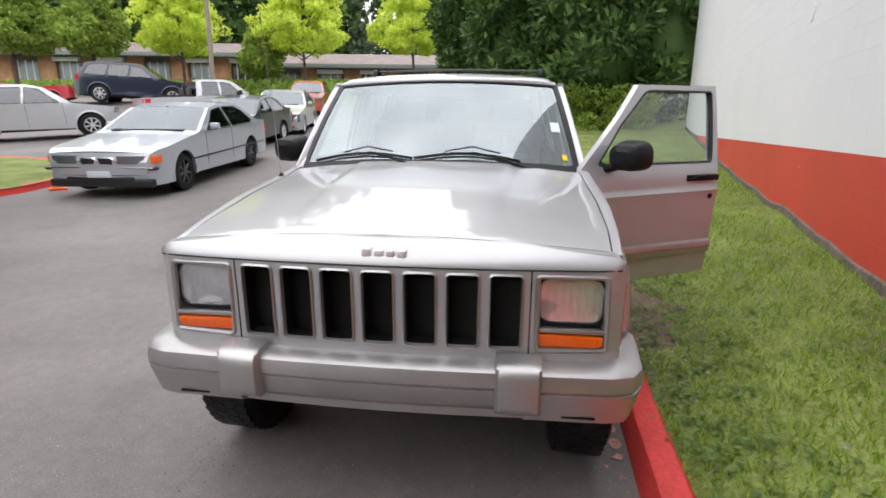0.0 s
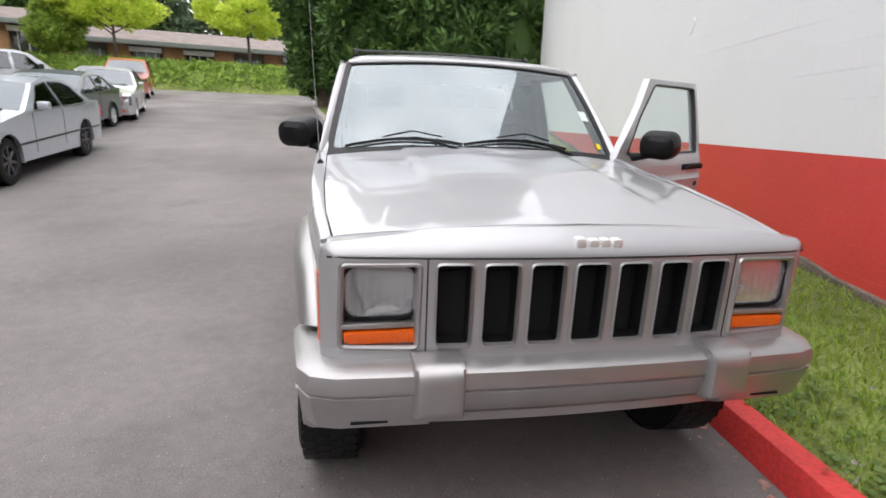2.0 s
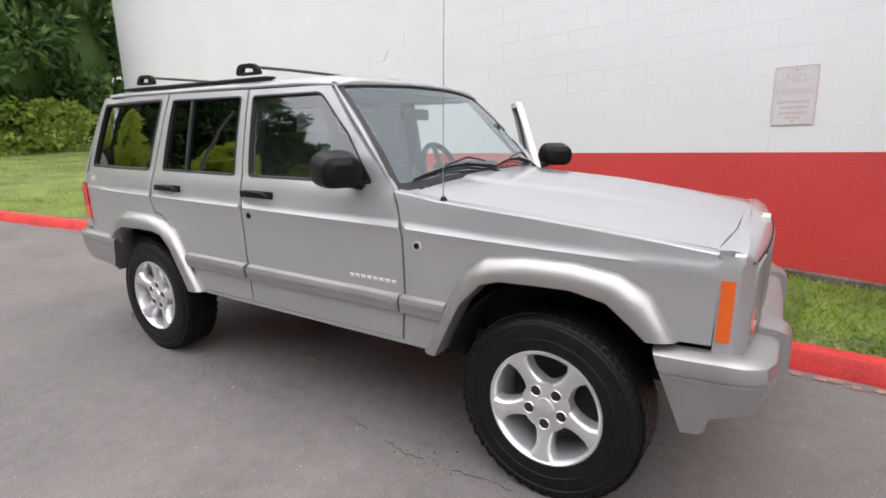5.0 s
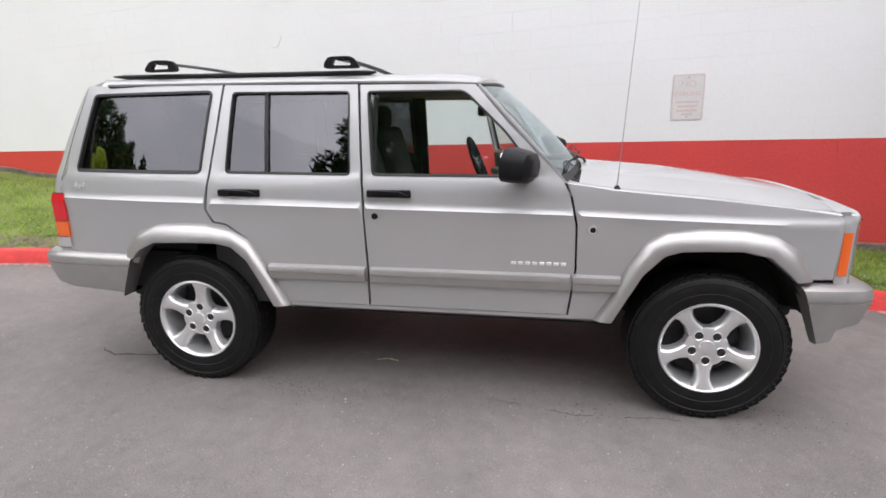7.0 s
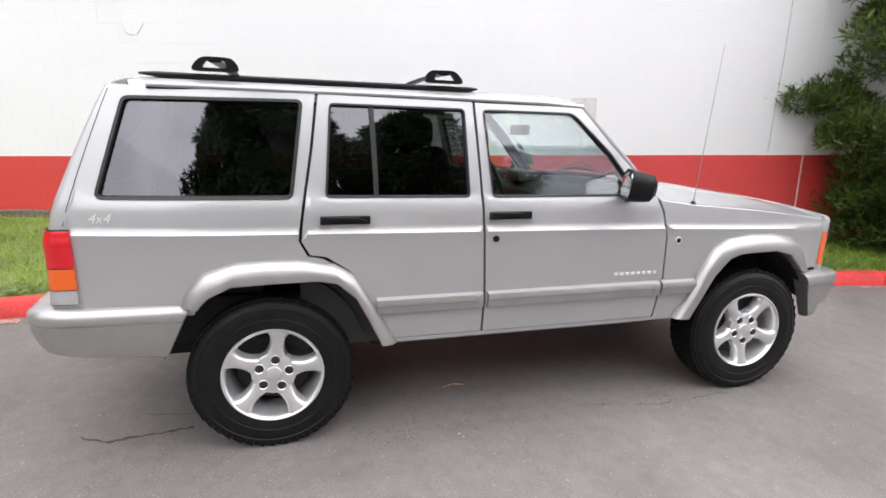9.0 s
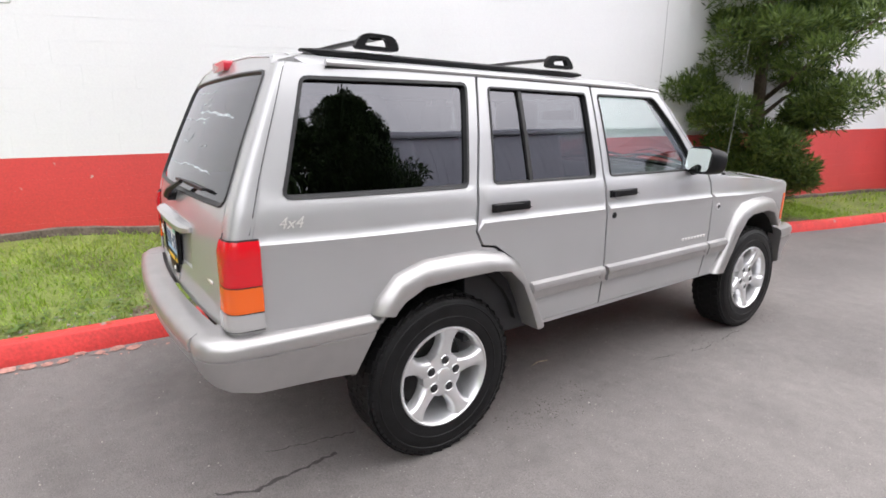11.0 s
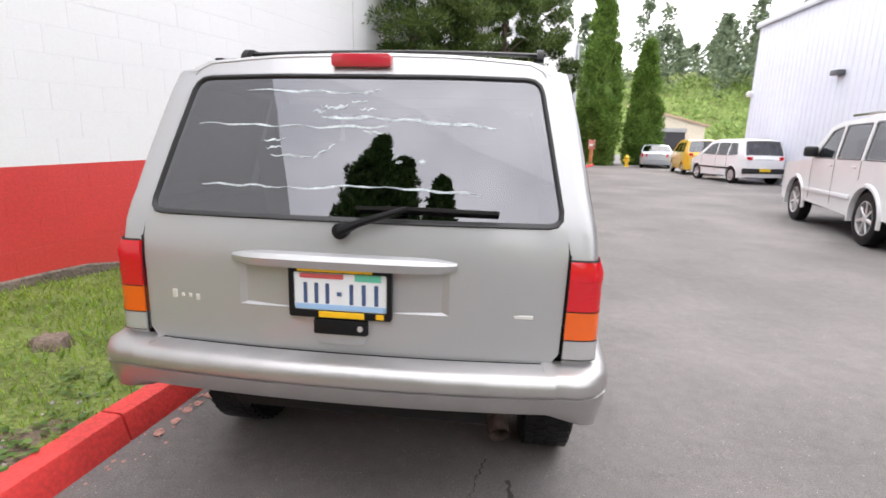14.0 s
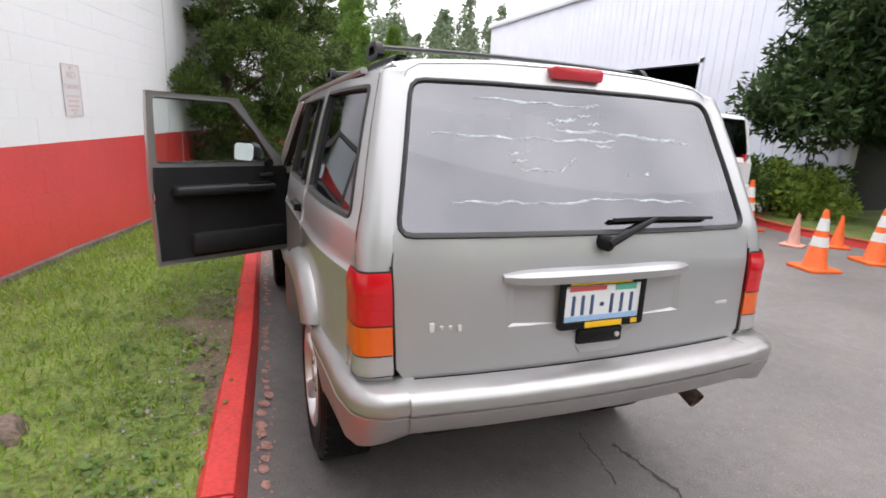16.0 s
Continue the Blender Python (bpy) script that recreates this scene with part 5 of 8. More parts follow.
# ---- aerial, wipers, stickers, badges ----
part("aerial", tube([(-0.765, 0.455, 1.075), (-0.768, 0.452, 1.11), (-0.79, 0.435, 1.60), (-0.80, 0.425, 1.86)], [0.008, 0.0022, 0.0014, 0.0010], 6), plain("aerial_steel", (0.35, 0.35, 0.36), 0.4, 0.8), car, "thin steel aerial")
part("aerial_base", lathe([(0.0, 0.0), (0.0, 0.020), (0.012, 0.016), (0.026, 0.008), (0.03, 0.0)], 14, "z", m=Matrix.Translation((-0.765, 0.452, 1.070))), BLACK_PLASTIC, car)
for x0, x1, x2 in ((-0.10, -0.35, -0.66), (0.49, 0.20, -0.10)):
    def on_glass(x, v, lift):
        p = Vector(screen(x / 0.732, v))
        return p + Vector((0, -lift, lift * 0.8))
    w = part("wiper_arm", tube([on_glass(x0, -0.06, 0.02), on_glass((x0 + x1) / 2, 0.02, 0.03), on_glass(x1, 0.085, 0.025)], [0.010, 0.006, 0.0045], 8), BLACK_PLASTIC, car, "black windscreen wiper")
    part("wiper_blade", loft([[on_glass(x, 0.035 + 0.055 * math.sin(math.pi * k / 8), l) + Vector((0, 0, h)) for l, h in ((0.004, -0.003), (0.016, -0.003), (0.016, 0.003), (0.004, 0.003))] for k, x in enumerate(steps((x2, x1 + 0.24, 8)))]), RUBBER, w)
    part("wiper_bridge", tube([on_glass(x1 - 0.14, 0.08, 0.03), on_glass(x1, 0.11, 0.045), on_glass(x1 + 0.14, 0.075, 0.03)], 0.004, 6), BLACK_PLASTIC, w)
    part("wiper_pivot", lathe([(0.0, 0.0), (0.0, 0.017), (0.02, 0.015), (0.025, 0.0)], 12, "z", m=Matrix.Translation(on_glass(x0, -0.075, 0.015) - Vector((0, 0, 0.01)))), BLACK_PLASTIC, w)


def sticker(name, u, v, w, h, mat, label):
    q = [screen(u + a * w, v + c * h) for a, c in ((-1, -1), (1, -1), (1, 1), (-1, 1))]
    b = bmesh.new()
    b.faces.new([b.verts.new((p[0], p[1] - 0.004, p[2] + 0.004)) for p in q])
    r = bmesh.ops.extrude_face_region(b, geom=b.faces[:])
    bmesh.ops.translate(b, vec=(0, 0.002, -0.002), verts=[g for g in r["geom"] if isinstance(g, bmesh.types.BMVert)])
    part(name, b, mat, ws, label)


sticker("oil_sticker", 0.905, 0.44, 0.035, 0.055, plain("sticker_white", (0.70, 0.78, 0.76), 0.5), "pale service sticker")
sticker("dot_sticker", 0.93, 0.11, 0.018, 0.028, plain("sticker_yellow", (0.85, 0.65, 0.02), 0.5), "small yellow sticker")
for s in (-1, 1):
    x = s * half_width(0.55, 0.9)
    bb = part("trail_badge", lathe([(0.0, 0.0), (0.0, 0.021), (s * 0.004, 0.020), (s * 0.005, 0.015), (s * 0.005, 0.0)], 24, m=Matrix.Translation((x, 0.55, 0.900))), ALLOY, car, "small round badge")
    part("badge_disc", lathe([(0.0, 0.0), (0.0, 0.013), (s * 0.0025, 0.012), (s * 0.0025, 0.0)], 20, m=Matrix.Translation((x + s * 0.0045, 0.55, 0.900))), BLACK_PLASTIC, bb)
    # model name as plain raised bars
    for k in range(8):
        y = 0.915 - 0.0325 * k
        x = s * half_width(y, 0.733)
        if s < 0:
            part("name_bar", box(x - 0.0020, x + 0.004, y - 0.027, y - 0.004, 0.727, 0.742, 0.0015, 1), BADGE, car)
txt = bpy.data.curves.new("four_by_four", "FONT")
txt.body, txt.size, txt.extrude, txt.shear = "4x4", 0.052, 0.001, 0.3
txt.align_x = "CENTER"
tob = new("drive_badge", txt)
tob.data.materials.append(BADGE)
tob.parent = car
tob["label"] = "pale raised drive badge reading 4x4"
tob.matrix_local = Matrix.Translation((-half_width(3.17, 1.06) - 0.002, 3.17, 1.042)) @ Matrix.Rotation(radians(-97.5), 4, "Z") @ Matrix.Rotation(radians(86), 4, "X")

# ---- wheels ----
def wheel_parts(s):
    w = new("wheel")
    w.parent = car
    prof = [(-0.095, 0.205), (-0.104, 0.235), (-0.110, 0.28), (-0.103, 0.320), (-0.089, 0.341), (-0.070, 0.350), (0.070, 0.350), (0.089, 0.341), (0.103, 0.320), (0.110, 0.28), (0.106, 0.235), (0.100, 0.205)]
    t = part("tyre", lathe([(d * s, r) for d, r in prof], 64), TYRE, w, "black road tyre")
    tread = bmesh.new()
    for row, off in ((-0.078, 0.0), (-0.028, 0.5), (0.022, 0.0), (0.072, 0.5)):
        for k in range(44):
            a = 2 * math.pi * (k + off) / 44
            m = Matrix.Rotation(a, 4, "X") @ Matrix.Translation((s * (row + 0.003) * 0.9, 0, 0.350)) @ Matrix.Rotation(radians(14 if off else -14), 4, "Z")
            box(-0.0212, 0.0212, -0.0232, 0.0232, -0.004, 0.0026, bm=tread, m=m)
    for k in range(66):
        for sd in (-1, 1):
            m = Matrix.Rotation(2 * math.pi * (k + 0.25) / 66, 4, "X") @ Matrix.Translation((sd * 0.0915, 0, 0.334))
            box(-0.005, 0.0012, -0.0125, 0.0125, -0.007, 0.0068, bm=tread, m=m)
    part("tread", tread, TYRE, t, smooth=0)["kind"] = "stuff"
    for r, d in ((0.262, 0.109), (0.312, 0.1065)):
        part("sidewall_rib", lathe([(s * (d - 0.002), r - 0.004), (s * (d + 0.0015), r), (s * (d - 0.002), r + 0.004)], 64), TYRE, t)
    rim = part("rim", lathe([(s * d, r) for d, r in ((0.100, 0.218), (0.108, 0.216), (0.110, 0.210), (0.104, 0.203), (0.085, 0.198), (0.03, 0.190), (-0.09, 0.185), (-0.10, 0.205))], 64), ALLOY, w, "bright five-spoke alloy rim")
    part("brake_drum", lathe([(s * -0.03, 0.0), (s * -0.03, 0.17), (s * -0.06, 0.172), (s * -0.06, 0.0)], 32), material("brake_steel", (0.05, 0.05, 0.05), 0.6, 0.5, bump=0.1), w)
    # added black disc: the shade seen between the spokes, as colour
    part("wheel_shade_disc", lathe([(s * -0.065, 0.0), (s * -0.065, 0.19)], 32), DARK, w)
    for k in range(5):
        a = 2 * math.pi * k / 5
        rings = []
        for r, hw, d in ((0.040, 0.054, 0.081), (0.068, 0.047, 0.084), (0.092, 0.035, 0.087), (0.118, 0.0275, 0.091), (0.148, 0.0265, 0.097), (0.174, 0.031, 0.102), (0.192, 0.042, 0.1045), (0.207, 0.062, 0.105)):
            rings.append([(s * (d - 0.055), -hw * 1.2, r), (s * (d - 0.014), -hw * 1.06, r), (s * (d - 0.003), -hw * 0.80, r), (s * (d + 0.001), -hw * 0.55, r), (s * (d + 0.0015), 0.0, r), (s * (d + 0.001), hw * 0.55, r), (s * (d - 0.003), hw * 0.80, r), (s * (d - 0.014), hw * 1.06, r), (s * (d - 0.055), hw * 1.2, r)])
        part("spoke", loft(rings, m=Matrix.Rotation(a, 4, "X")), ALLOY, rim)
        al = a
        m = Matrix.Rotation(al, 4, "X") @ Matrix.Translation((s * 0.0795, 0, 0.066))
        part("lug_nut", lathe([(0.0, 0.019), (s * 0.0082, 0.0185), (s * 0.0084, 0.0115), (s * 0.013, 0.010), (s * 0.015, 0.0)], 12, m=m), plain("dark_steel", (0.07, 0.07, 0.075), 0.35, 0.9), rim)
        part("lug_recess", lathe([(s * 0.0072, 0.024), (s * 0.0105, 0.0215), (s * 0.0080, 0.0185)], 16, m=m), ALLOY, rim)
    part("hub", lathe([(s * 0.04, 0.098), (s * 0.080, 0.095), (s * 0.087, 0.080), (s * 0.087, 0.036), (s * 0.095, 0.032), (s * 0.098, 0.022), (s * 0.099, 0.0)], 40), ALLOY, rim, "hub and centre cap")
    return w


for s in (-1, 1):
    proto = wheel_parts(s)
    proto.matrix_local = Matrix.Translation((s * 0.705, 0, 0.355)) @ Matrix.Rotation(radians(36), 4, "X") @ Matrix.Rotation(radians(-3), 4, "Z")
    twin = copy_thing(proto, Matrix.Translation((s * 0.685, 2.566, 0.353)) @ Matrix.Rotation(radians(-8 * s), 4, "X"))

# ---- inside ----
dash = part("dashboard", loft([[(x, y, z) for y, z in ((0.70, 1.10), (0.80, 1.125), (0.95, 1.105), (1.02, 1.05), (1.03, 0.90), (0.98, 0.75), (0.70, 0.75))] for x in steps((-0.68, 0.68, 6))]), VINYL, car, "charcoal dashboard")
part("instrument_hood", prism(smoothed([(0.16, 1.10), (0.18, 1.165), (0.52, 1.165), (0.54, 1.10)], 0.02), 0.86, 1.03, "y", 0.006), VINYL, dash)
part("radio", box(-0.08, 0.12, 1.015, 1.035, 0.93, 1.03, 0.004), BLACK_PLASTIC, dash)
st = part("steering_wheel", lathe([(0.017 * math.cos(a), 0.185 + 0.017 * math.sin(a)) for a in [2 * math.pi * k / 8 for k in range(9)]], 32, "y", m=Matrix.Translation((0.35, 1.16, 1.09)) @ Matrix.Rotation(radians(-22), 4, "X")), VINYL, car, "black steering wheel")
part("wheel_boss", box(-0.075, 0.075, -0.03, 0.02, -0.07, 0.06, 0.02, m=Matrix.Translation((0.35, 1.16, 1.09)) @ Matrix.Rotation(radians(-22), 4, "X")), VINYL, st)
for a in (180, 0, 270):
    part("wheel_spoke", box(0.05, 0.18, -0.012, 0.006, -0.018, 0.018, 0.005, m=Matrix.Translation((0.35, 1.16, 1.09)) @ Matrix.Rotation(radians(-22), 4, "X") @ Matrix.Rotation(radians(a), 4, "Y")), VINYL, st)
part("rear_view_mirror", box(-0.12, 0.12, 1.10, 1.135, 1.405, 1.465, 0.012), BLACK_PLASTIC, car, "black inside mirror")


def seat(x, y, w, backs):
    sroot = new("car_seat")
    sroot.parent = car
    part("cushion", box(x - w / 2, x + w / 2, y - 0.50, y + 0.02, 0.70, 0.86, 0.05, 3), CLOTH, sroot)
    part("seat_back", box(-w / 2, w / 2, -0.07, 0.07, 0.0, 0.54, 0.05, 3, m=Matrix.Translation((x, y + 0.04, 0.82)) @ Matrix.Rotation(radians(-17), 4, "X")), CLOTH, sroot)
    for hx in backs:
        part("head_rest", box(hx - 0.13, hx + 0.13, y + 0.16, y + 0.26, 1.33, 1.485, 0.045, 3), CLOTH, sroot)
        part("rest_post", tube([(hx - 0.05, y + 0.20, 1.28), (hx - 0.05, y + 0.21, 1.36)], 0.006, 6), CHROME, sroot)
    return sroot


seat(-0.36, 1.62, 0.50, (-0.36,))
seat(0.36, 1.62, 0.50, (0.36,))
seat(0.0, 2.48, 1.22, (-0.36, 0.36))
part("cargo_floor", box(-0.66, 0.66, 2.60, 3.32, 0.70, 0.78, 0.01), CLOTH, car)
# inner face of the open door
pan = [(0.700, 1.105), (0.665, 1.05), (0.640, 0.92), (0.635, 0.71), (0.655, 0.52), (1.585, 0.52), (1.585, 0.70), (1.595, 1.105)]
for s in (-1, 1):
    d = [o for o in car.children if o.name.startswith("front_door")][0 if s < 0 else 1]
    part("door_lining", sheet(pan, side_surf(s, -0.055), side_in(s, -0.03), step=0.1), VINYL, d, "black door lining")
    part("door_edge", sheet(FRONT_DOOR, side_surf(s, -0.036), side_in(s, 0.006), [grown(list(WIN_F), 0.004)], step=0.1), SILVER, d, "painted inner frame")
    part("arm_rest", box(min(s * 0.655, s * 0.755), max(s * 0.655, s * 0.755), 0.82, 1.50, 0.93, 0.99, 0.02, 3), VINYL, d)
    part("map_pocket", box(min(s * 0.69, s * 0.755), max(s * 0.69, s * 0.755), 0.72, 1.40, 0.545, 0.68, 0.02), VINYL, d)
    part("window_switches", box(min(s * 0.665, s * 0.70), max(s * 0.665, s * 0.70), 0.86, 1.02, 0.985, 1.000, 0.004), BLACK_PLASTIC, d)
    part("lock_catch", box(min(s * 0.745, s * 0.79), max(s * 0.745, s * 0.79), 1.592, 1.604, 0.88, 0.95, 0.004), CHROME, d)
    part("inner_handle", box(min(s * 0.725, s * 0.742), max(s * 0.725, s * 0.742), 0.80, 0.91, 1.03, 1.06, 0.006), CHROME, d)


# ---- grass, soil and litter on the verge ----
def scatter_mesh(name, verts, faces, mat, label, category, kind="stuff", parent=None):
    me = bpy.data.meshes.new(name)
    me.from_pydata(verts, [], faces)
    me.materials.append(mat)
    ob = new(name, me)
    if parent:
        ob.parent = parent
        if label:
            ob["label"] = label
        return ob
    return tagged(ob, label, category, kind=kind)


def leaf_paint(name, dark, light, rough=0.6, through=0.25):
    """Leaves: each island its own shade between two greens, some light passing through."""
    m = bpy.data.materials.new(name)
    m.use_nodes = True
    nt = m.node_tree
    b = nt.nodes["Principled BSDF"]
    geo, rp = nt.nodes.new("ShaderNodeNewGeometry"), nt.nodes.new("ShaderNodeValToRGB")
    rp.color_ramp.elements[0].color, rp.color_ramp.elements[1].color = (*dark, 1), (*light, 1)
    nt.links.new(geo.outputs["Random Per Island"], rp.inputs[0])
    nt.links.new(rp.outputs[0], b.inputs["Base Color"])
    b.inputs["Roughness"].default_value = rough
    b.inputs["Specular IOR Level"].default_value = 0.25
    tr, mx = nt.nodes.new("ShaderNodeBsdfTranslucent"), nt.nodes.new("ShaderNodeMixShader")
    mx.inputs[0].default_value = through
    nt.links.new(rp.outputs[0], tr.inputs[0])
    nt.links.new(b.outputs[0], mx.inputs[1])
    nt.links.new(tr.outputs[0], mx.inputs[2])
    nt.links.new(mx.outputs[0], nt.nodes["Material Output"].inputs[0])
    return m


GRASS = leaf_paint("grass_blades", (0.175, 0.29, 0.030), (0.39, 0.54, 0.10), 0.55, 0.5)
CLOVER = leaf_paint("clover_leaves", (0.07, 0.13, 0.03), (0.17, 0.26, 0.07), 0.5, 0.25)


def bare(x, y):
    """How worn the turf is: 0 lush, 1 bare."""
    edge = max(0.0, 1 - (x - kerb_x(y) - 0.15) / 0.5)
    n = noise.noise(Vector((x * 1.1 + 5, y * 1.1, 2))) * 0.6 + noise.noise(Vector((x * 3.1, y * 3.1, 7))) * 0.4
    return n + 0.38 * edge + (0.12 if y > 1.2 and x < kerb_x(y) + 0.6 else 0.0)


rng = random.Random(4)
gv, gf, cv, cf = [], [], [], []
while len(gf) < 78000:
    y = rng.uniform(-5.5, 9.5) if rng.random() < 0.85 else rng.uniform(-22, 24)
    x0, x1 = kerb_x(y) + 0.13, (wall_x(y) - 0.02 if y < 15.6 else kerb_x(y) + 6)
    if x1 <= x0:
        continue
    x = rng.uniform(x0, x1)
    w = bare(x, y)
    if w > 0.40 and rng.random() < min(0.93, (w - 0.40) * 3.5):
        continue
    z = verge_z(x, y) - 0.004
    a, h = rng.uniform(0, 6.283), rng.uniform(0.022, 0.062) * (0.7 if w > 0.1 else 1.0)
    l = rng.uniform(0.1, 0.9) * h
    dx, dy = math.cos(a), math.sin(a)
    b = 0.0028 + 0.0022 * rng.random()
    if y > 9.5 or y < -5.5:
        b, h = b * 2.5, h * 1.4
    k = len(gv)
    gv += [(x - dy * b, y + dx * b, z), (x + dy * b, y - dx * b, z), (x + dx * l * 0.45 + dy * b * 0.7, y + dy * l * 0.45 - dx * b * 0.7, z + h * 0.65), (x + dx * l, y + dy * l, z + h)]
    gf += [(k, k + 1, k + 2), (k, k + 2, k + 3)]
scatter_mesh("grass_blades", gv, gf, GRASS, "short green mown grass on the verge", "grass")
for c in range(650):
    y, u = rng.uniform(-4.5, 6.5), rng.random()
    x = kerb_x(y) + 0.2 + u * u * (wall_x(y) - kerb_x(y) - 0.3)
    if bare(x, y) > 0.75:
        continue
    for _ in range(9):
        px, py = x + rng.gauss(0, 0.05), y + rng.gauss(0, 0.05)
        z = verge_z(px, py) + rng.uniform(0.012, 0.04)
        r, a, t = rng.uniform(0.008, 0.016), rng.uniform(0, 6.28), rng.uniform(-0.4, 0.4)
        k = len(cv)
        cv += [(px + r * math.cos(a + q), py + r * math.sin(a + q), z + t * r * math.cos(q)) for q in (0, 1.05, 2.1, 3.14, 4.19, 5.24)]
        cf.append((k, k + 1, k + 2, k + 3, k + 4, k + 5))
scatter_mesh("clover_leaves", cv, cf, CLOVER, "low clover and broad-leaved weeds in the turf", "weeds")
# bare strip and stones beside the kerb
sv, sf = [], []
for _ in range(900):
    y = rng.uniform(-3.5, 7.5)
    x = kerb_x(y) + 0.16 + abs(rng.gauss(0, 0.22))
    if x > wall_x(y) - 0.05 or bare(x, y) < 0.1:
        continue
    z, r = verge_z(x, y) + 0.002, rng.uniform(0.004, 0.017)
    k = len(sv)
    sv += [(x + r * rng.uniform(0.7, 1.2), y, z), (x, y + r * rng.uniform(0.7, 1.2), z), (x - r, y, z), (x, y - r, z), (x + r * 0.2, y, z + r * 0.8)]
    sf += [(k, k + 1, k + 4), (k + 1, k + 2, k + 4), (k + 2, k + 3, k + 4), (k + 3, k, k + 4)]
scatter_mesh("gravel", sv, sf, material("grey_pebbles", (0.24, 0.22, 0.20), 0.9, var=0.4, scale=30, fixed=True), "small grey stones and crumbs beside the kerb", "gravel")
# soil sheet that shows where the turf is worn
bm = bmesh.new()
grid = {}
ysoil = steps((-5, 8, 130))
for j, y in enumerate(ysoil):
    for i in range(26):
        x = kerb_x(y) + 0.145 + 0.06 * i
        if x < wall_x(y) - 0.02:
            grid[i, j] = (bm.verts.new((x, y, verge_z(x, y) + (0.006 if bare(x, y) > 0.46 else -0.02))))
for (i, j) in list(grid):
    q = [grid.get(k) for k in ((i, j), (i + 1, j), (i + 1, j + 1), (i, j + 1))]
    if all(q):
        bm.faces.new(q)
tagged(finish("bare_soil", bm, SOIL), "worn brown soil showing through the turf", "soil", kind="stuff")

# stump in the grass
st = thing("tree_stump", "low weathered brown tree stump in the grass", "stump", Matrix.Translation((1.93, 2.50, verge_z(1.93, 2.50))))
r0 = random.Random(8)
rad = [0.082 * r0.uniform(0.8, 1.25) for _ in range(14)]
part("stump_wood", loft([[(rad[k] * f * math.cos(k * 0.449), rad[k] * f * math.sin(k * 0.449), z + 0.012 * r0.uniform(-1, 1)) for k in range(14)] for f, z in ((1.3, -0.03), (1.1, 0.02), (0.98, 0.048), (0.85, 0.056))]),
     material("weathered_wood", (0.16, 0.12, 0.095), 0.95, var=0.35, scale=9, fine=60, bump=0.6, bump_dist=0.02), st, smooth=50)

# cracks and paint flakes on the lane
CRACK = plain("crack_fill", (0.062, 0.057, 0.054), 0.9)


def crack(pts, w, seed):
    r = random.Random(seed)
    rings = []
    for (x0, y0), (x1, y1) in zip(pts, pts[1:]):
        n = max(2, int(math.hypot(x1 - x0, y1 - y0) / 0.02))
        for k in range(n):
            t = k / n
            x, y = x0 + (x1 - x0) * t + r.gauss(0, 0.004), y0 + (y1 - y0) * t + r.gauss(0, 0.003)
            ww = w * r.uniform(0.4, 1.3)
            rings.append([(x - ww, y - ww * 0.3, land(x, y) + 0.003), (x, y, land(x, y) + 0.0042), (x + ww, y + ww * 0.3, land(x, y) + 0.003)])
    tagged(finish("asphalt_crack", loft(rings, closed=False), CRACK), "dark crack in the worn asphalt", "crack", group="cracks in the lane")


crack([(-0.53, 2.95), (-0.55, 3.15), (-0.57, 3.30), (-0.50, 3.45)], 0.010, 1)
crack([(-0.36, 3.20), (-0.40, 2.98), (-0.43, 2.80)], 0.003, 2)
crack([(-0.76, 1.02), (-0.79, 0.90), (-0.80, 0.82)], 0.0025, 3)
crack([(-0.83, 0.72), (-0.86, 0.60), (-0.85, 0.48)], 0.003, 4)
crack([(-0.85, 0.36), (-0.83, 0.20), (-0.85, 0.08)], 0.003, 5)
fv, ff = [], []
spots = [(y + rng.uniform(-0.02, 0.02), 0.050 + rng.gauss(0, 0.010), rng.uniform(0.020, 0.034)) for y in steps((-3.5, 7.5, 125)) if noise.noise(Vector((y * 1.7, 3, 0))) > -0.12]
spots += [(rng.uniform(-4, 8), 0.02 + abs(rng.gauss(0.04, 0.035)), rng.uniform(0.003, 0.010)) for _ in range(320)]
for y, off, r in spots:
    x = kerb_x(y) - off
    k, n, a0 = len(fv), 9, rng.uniform(0, 6)
    ring = [(x + r * rng.uniform(0.6, 1.05) * math.cos(a0 + 6.283 * q / n), y + 1.35 * r * rng.uniform(0.7, 1.1) * math.sin(a0 + 6.283 * q / n)) for q in range(n)]
    fv += [(px, py, land(px, py) + 0.007) for px, py in ring]
    ff.append(tuple(range(k, k + n)))
scatter_mesh("paint_flakes", fv, ff, material("worn_red_paint", (0.33, 0.175, 0.145), 0.8, var=0.3, scale=20, fixed=True), "worn red paint spots on the asphalt along the kerb", "paint")
def grit(name, mat, label, count, size, seed, where):
    r, v, f = random.Random(seed), [], []
    for _ in range(count):
        x, y = where(r)
        k, q, a0 = len(v), r.uniform(0.4, 1.0) * size, r.uniform(0, 6)
        base = [(x + q * r.uniform(0.6, 1.1) * math.cos(a0 + 1.257 * i), y + q * r.uniform(0.6, 1.1) * math.sin(a0 + 1.257 * i)) for i in range(5)]
        v += [(px, py, lane(px, py) + 0.002) for px, py in base] + [(x + q * 0.2, y, lane(x, y) + 0.004 + q * 0.5)]
        f += [(k + i, k + (i + 1) % 5, k + 5) for i in range(5)]
    scatter_mesh(name, v, f, mat, label, "grit")


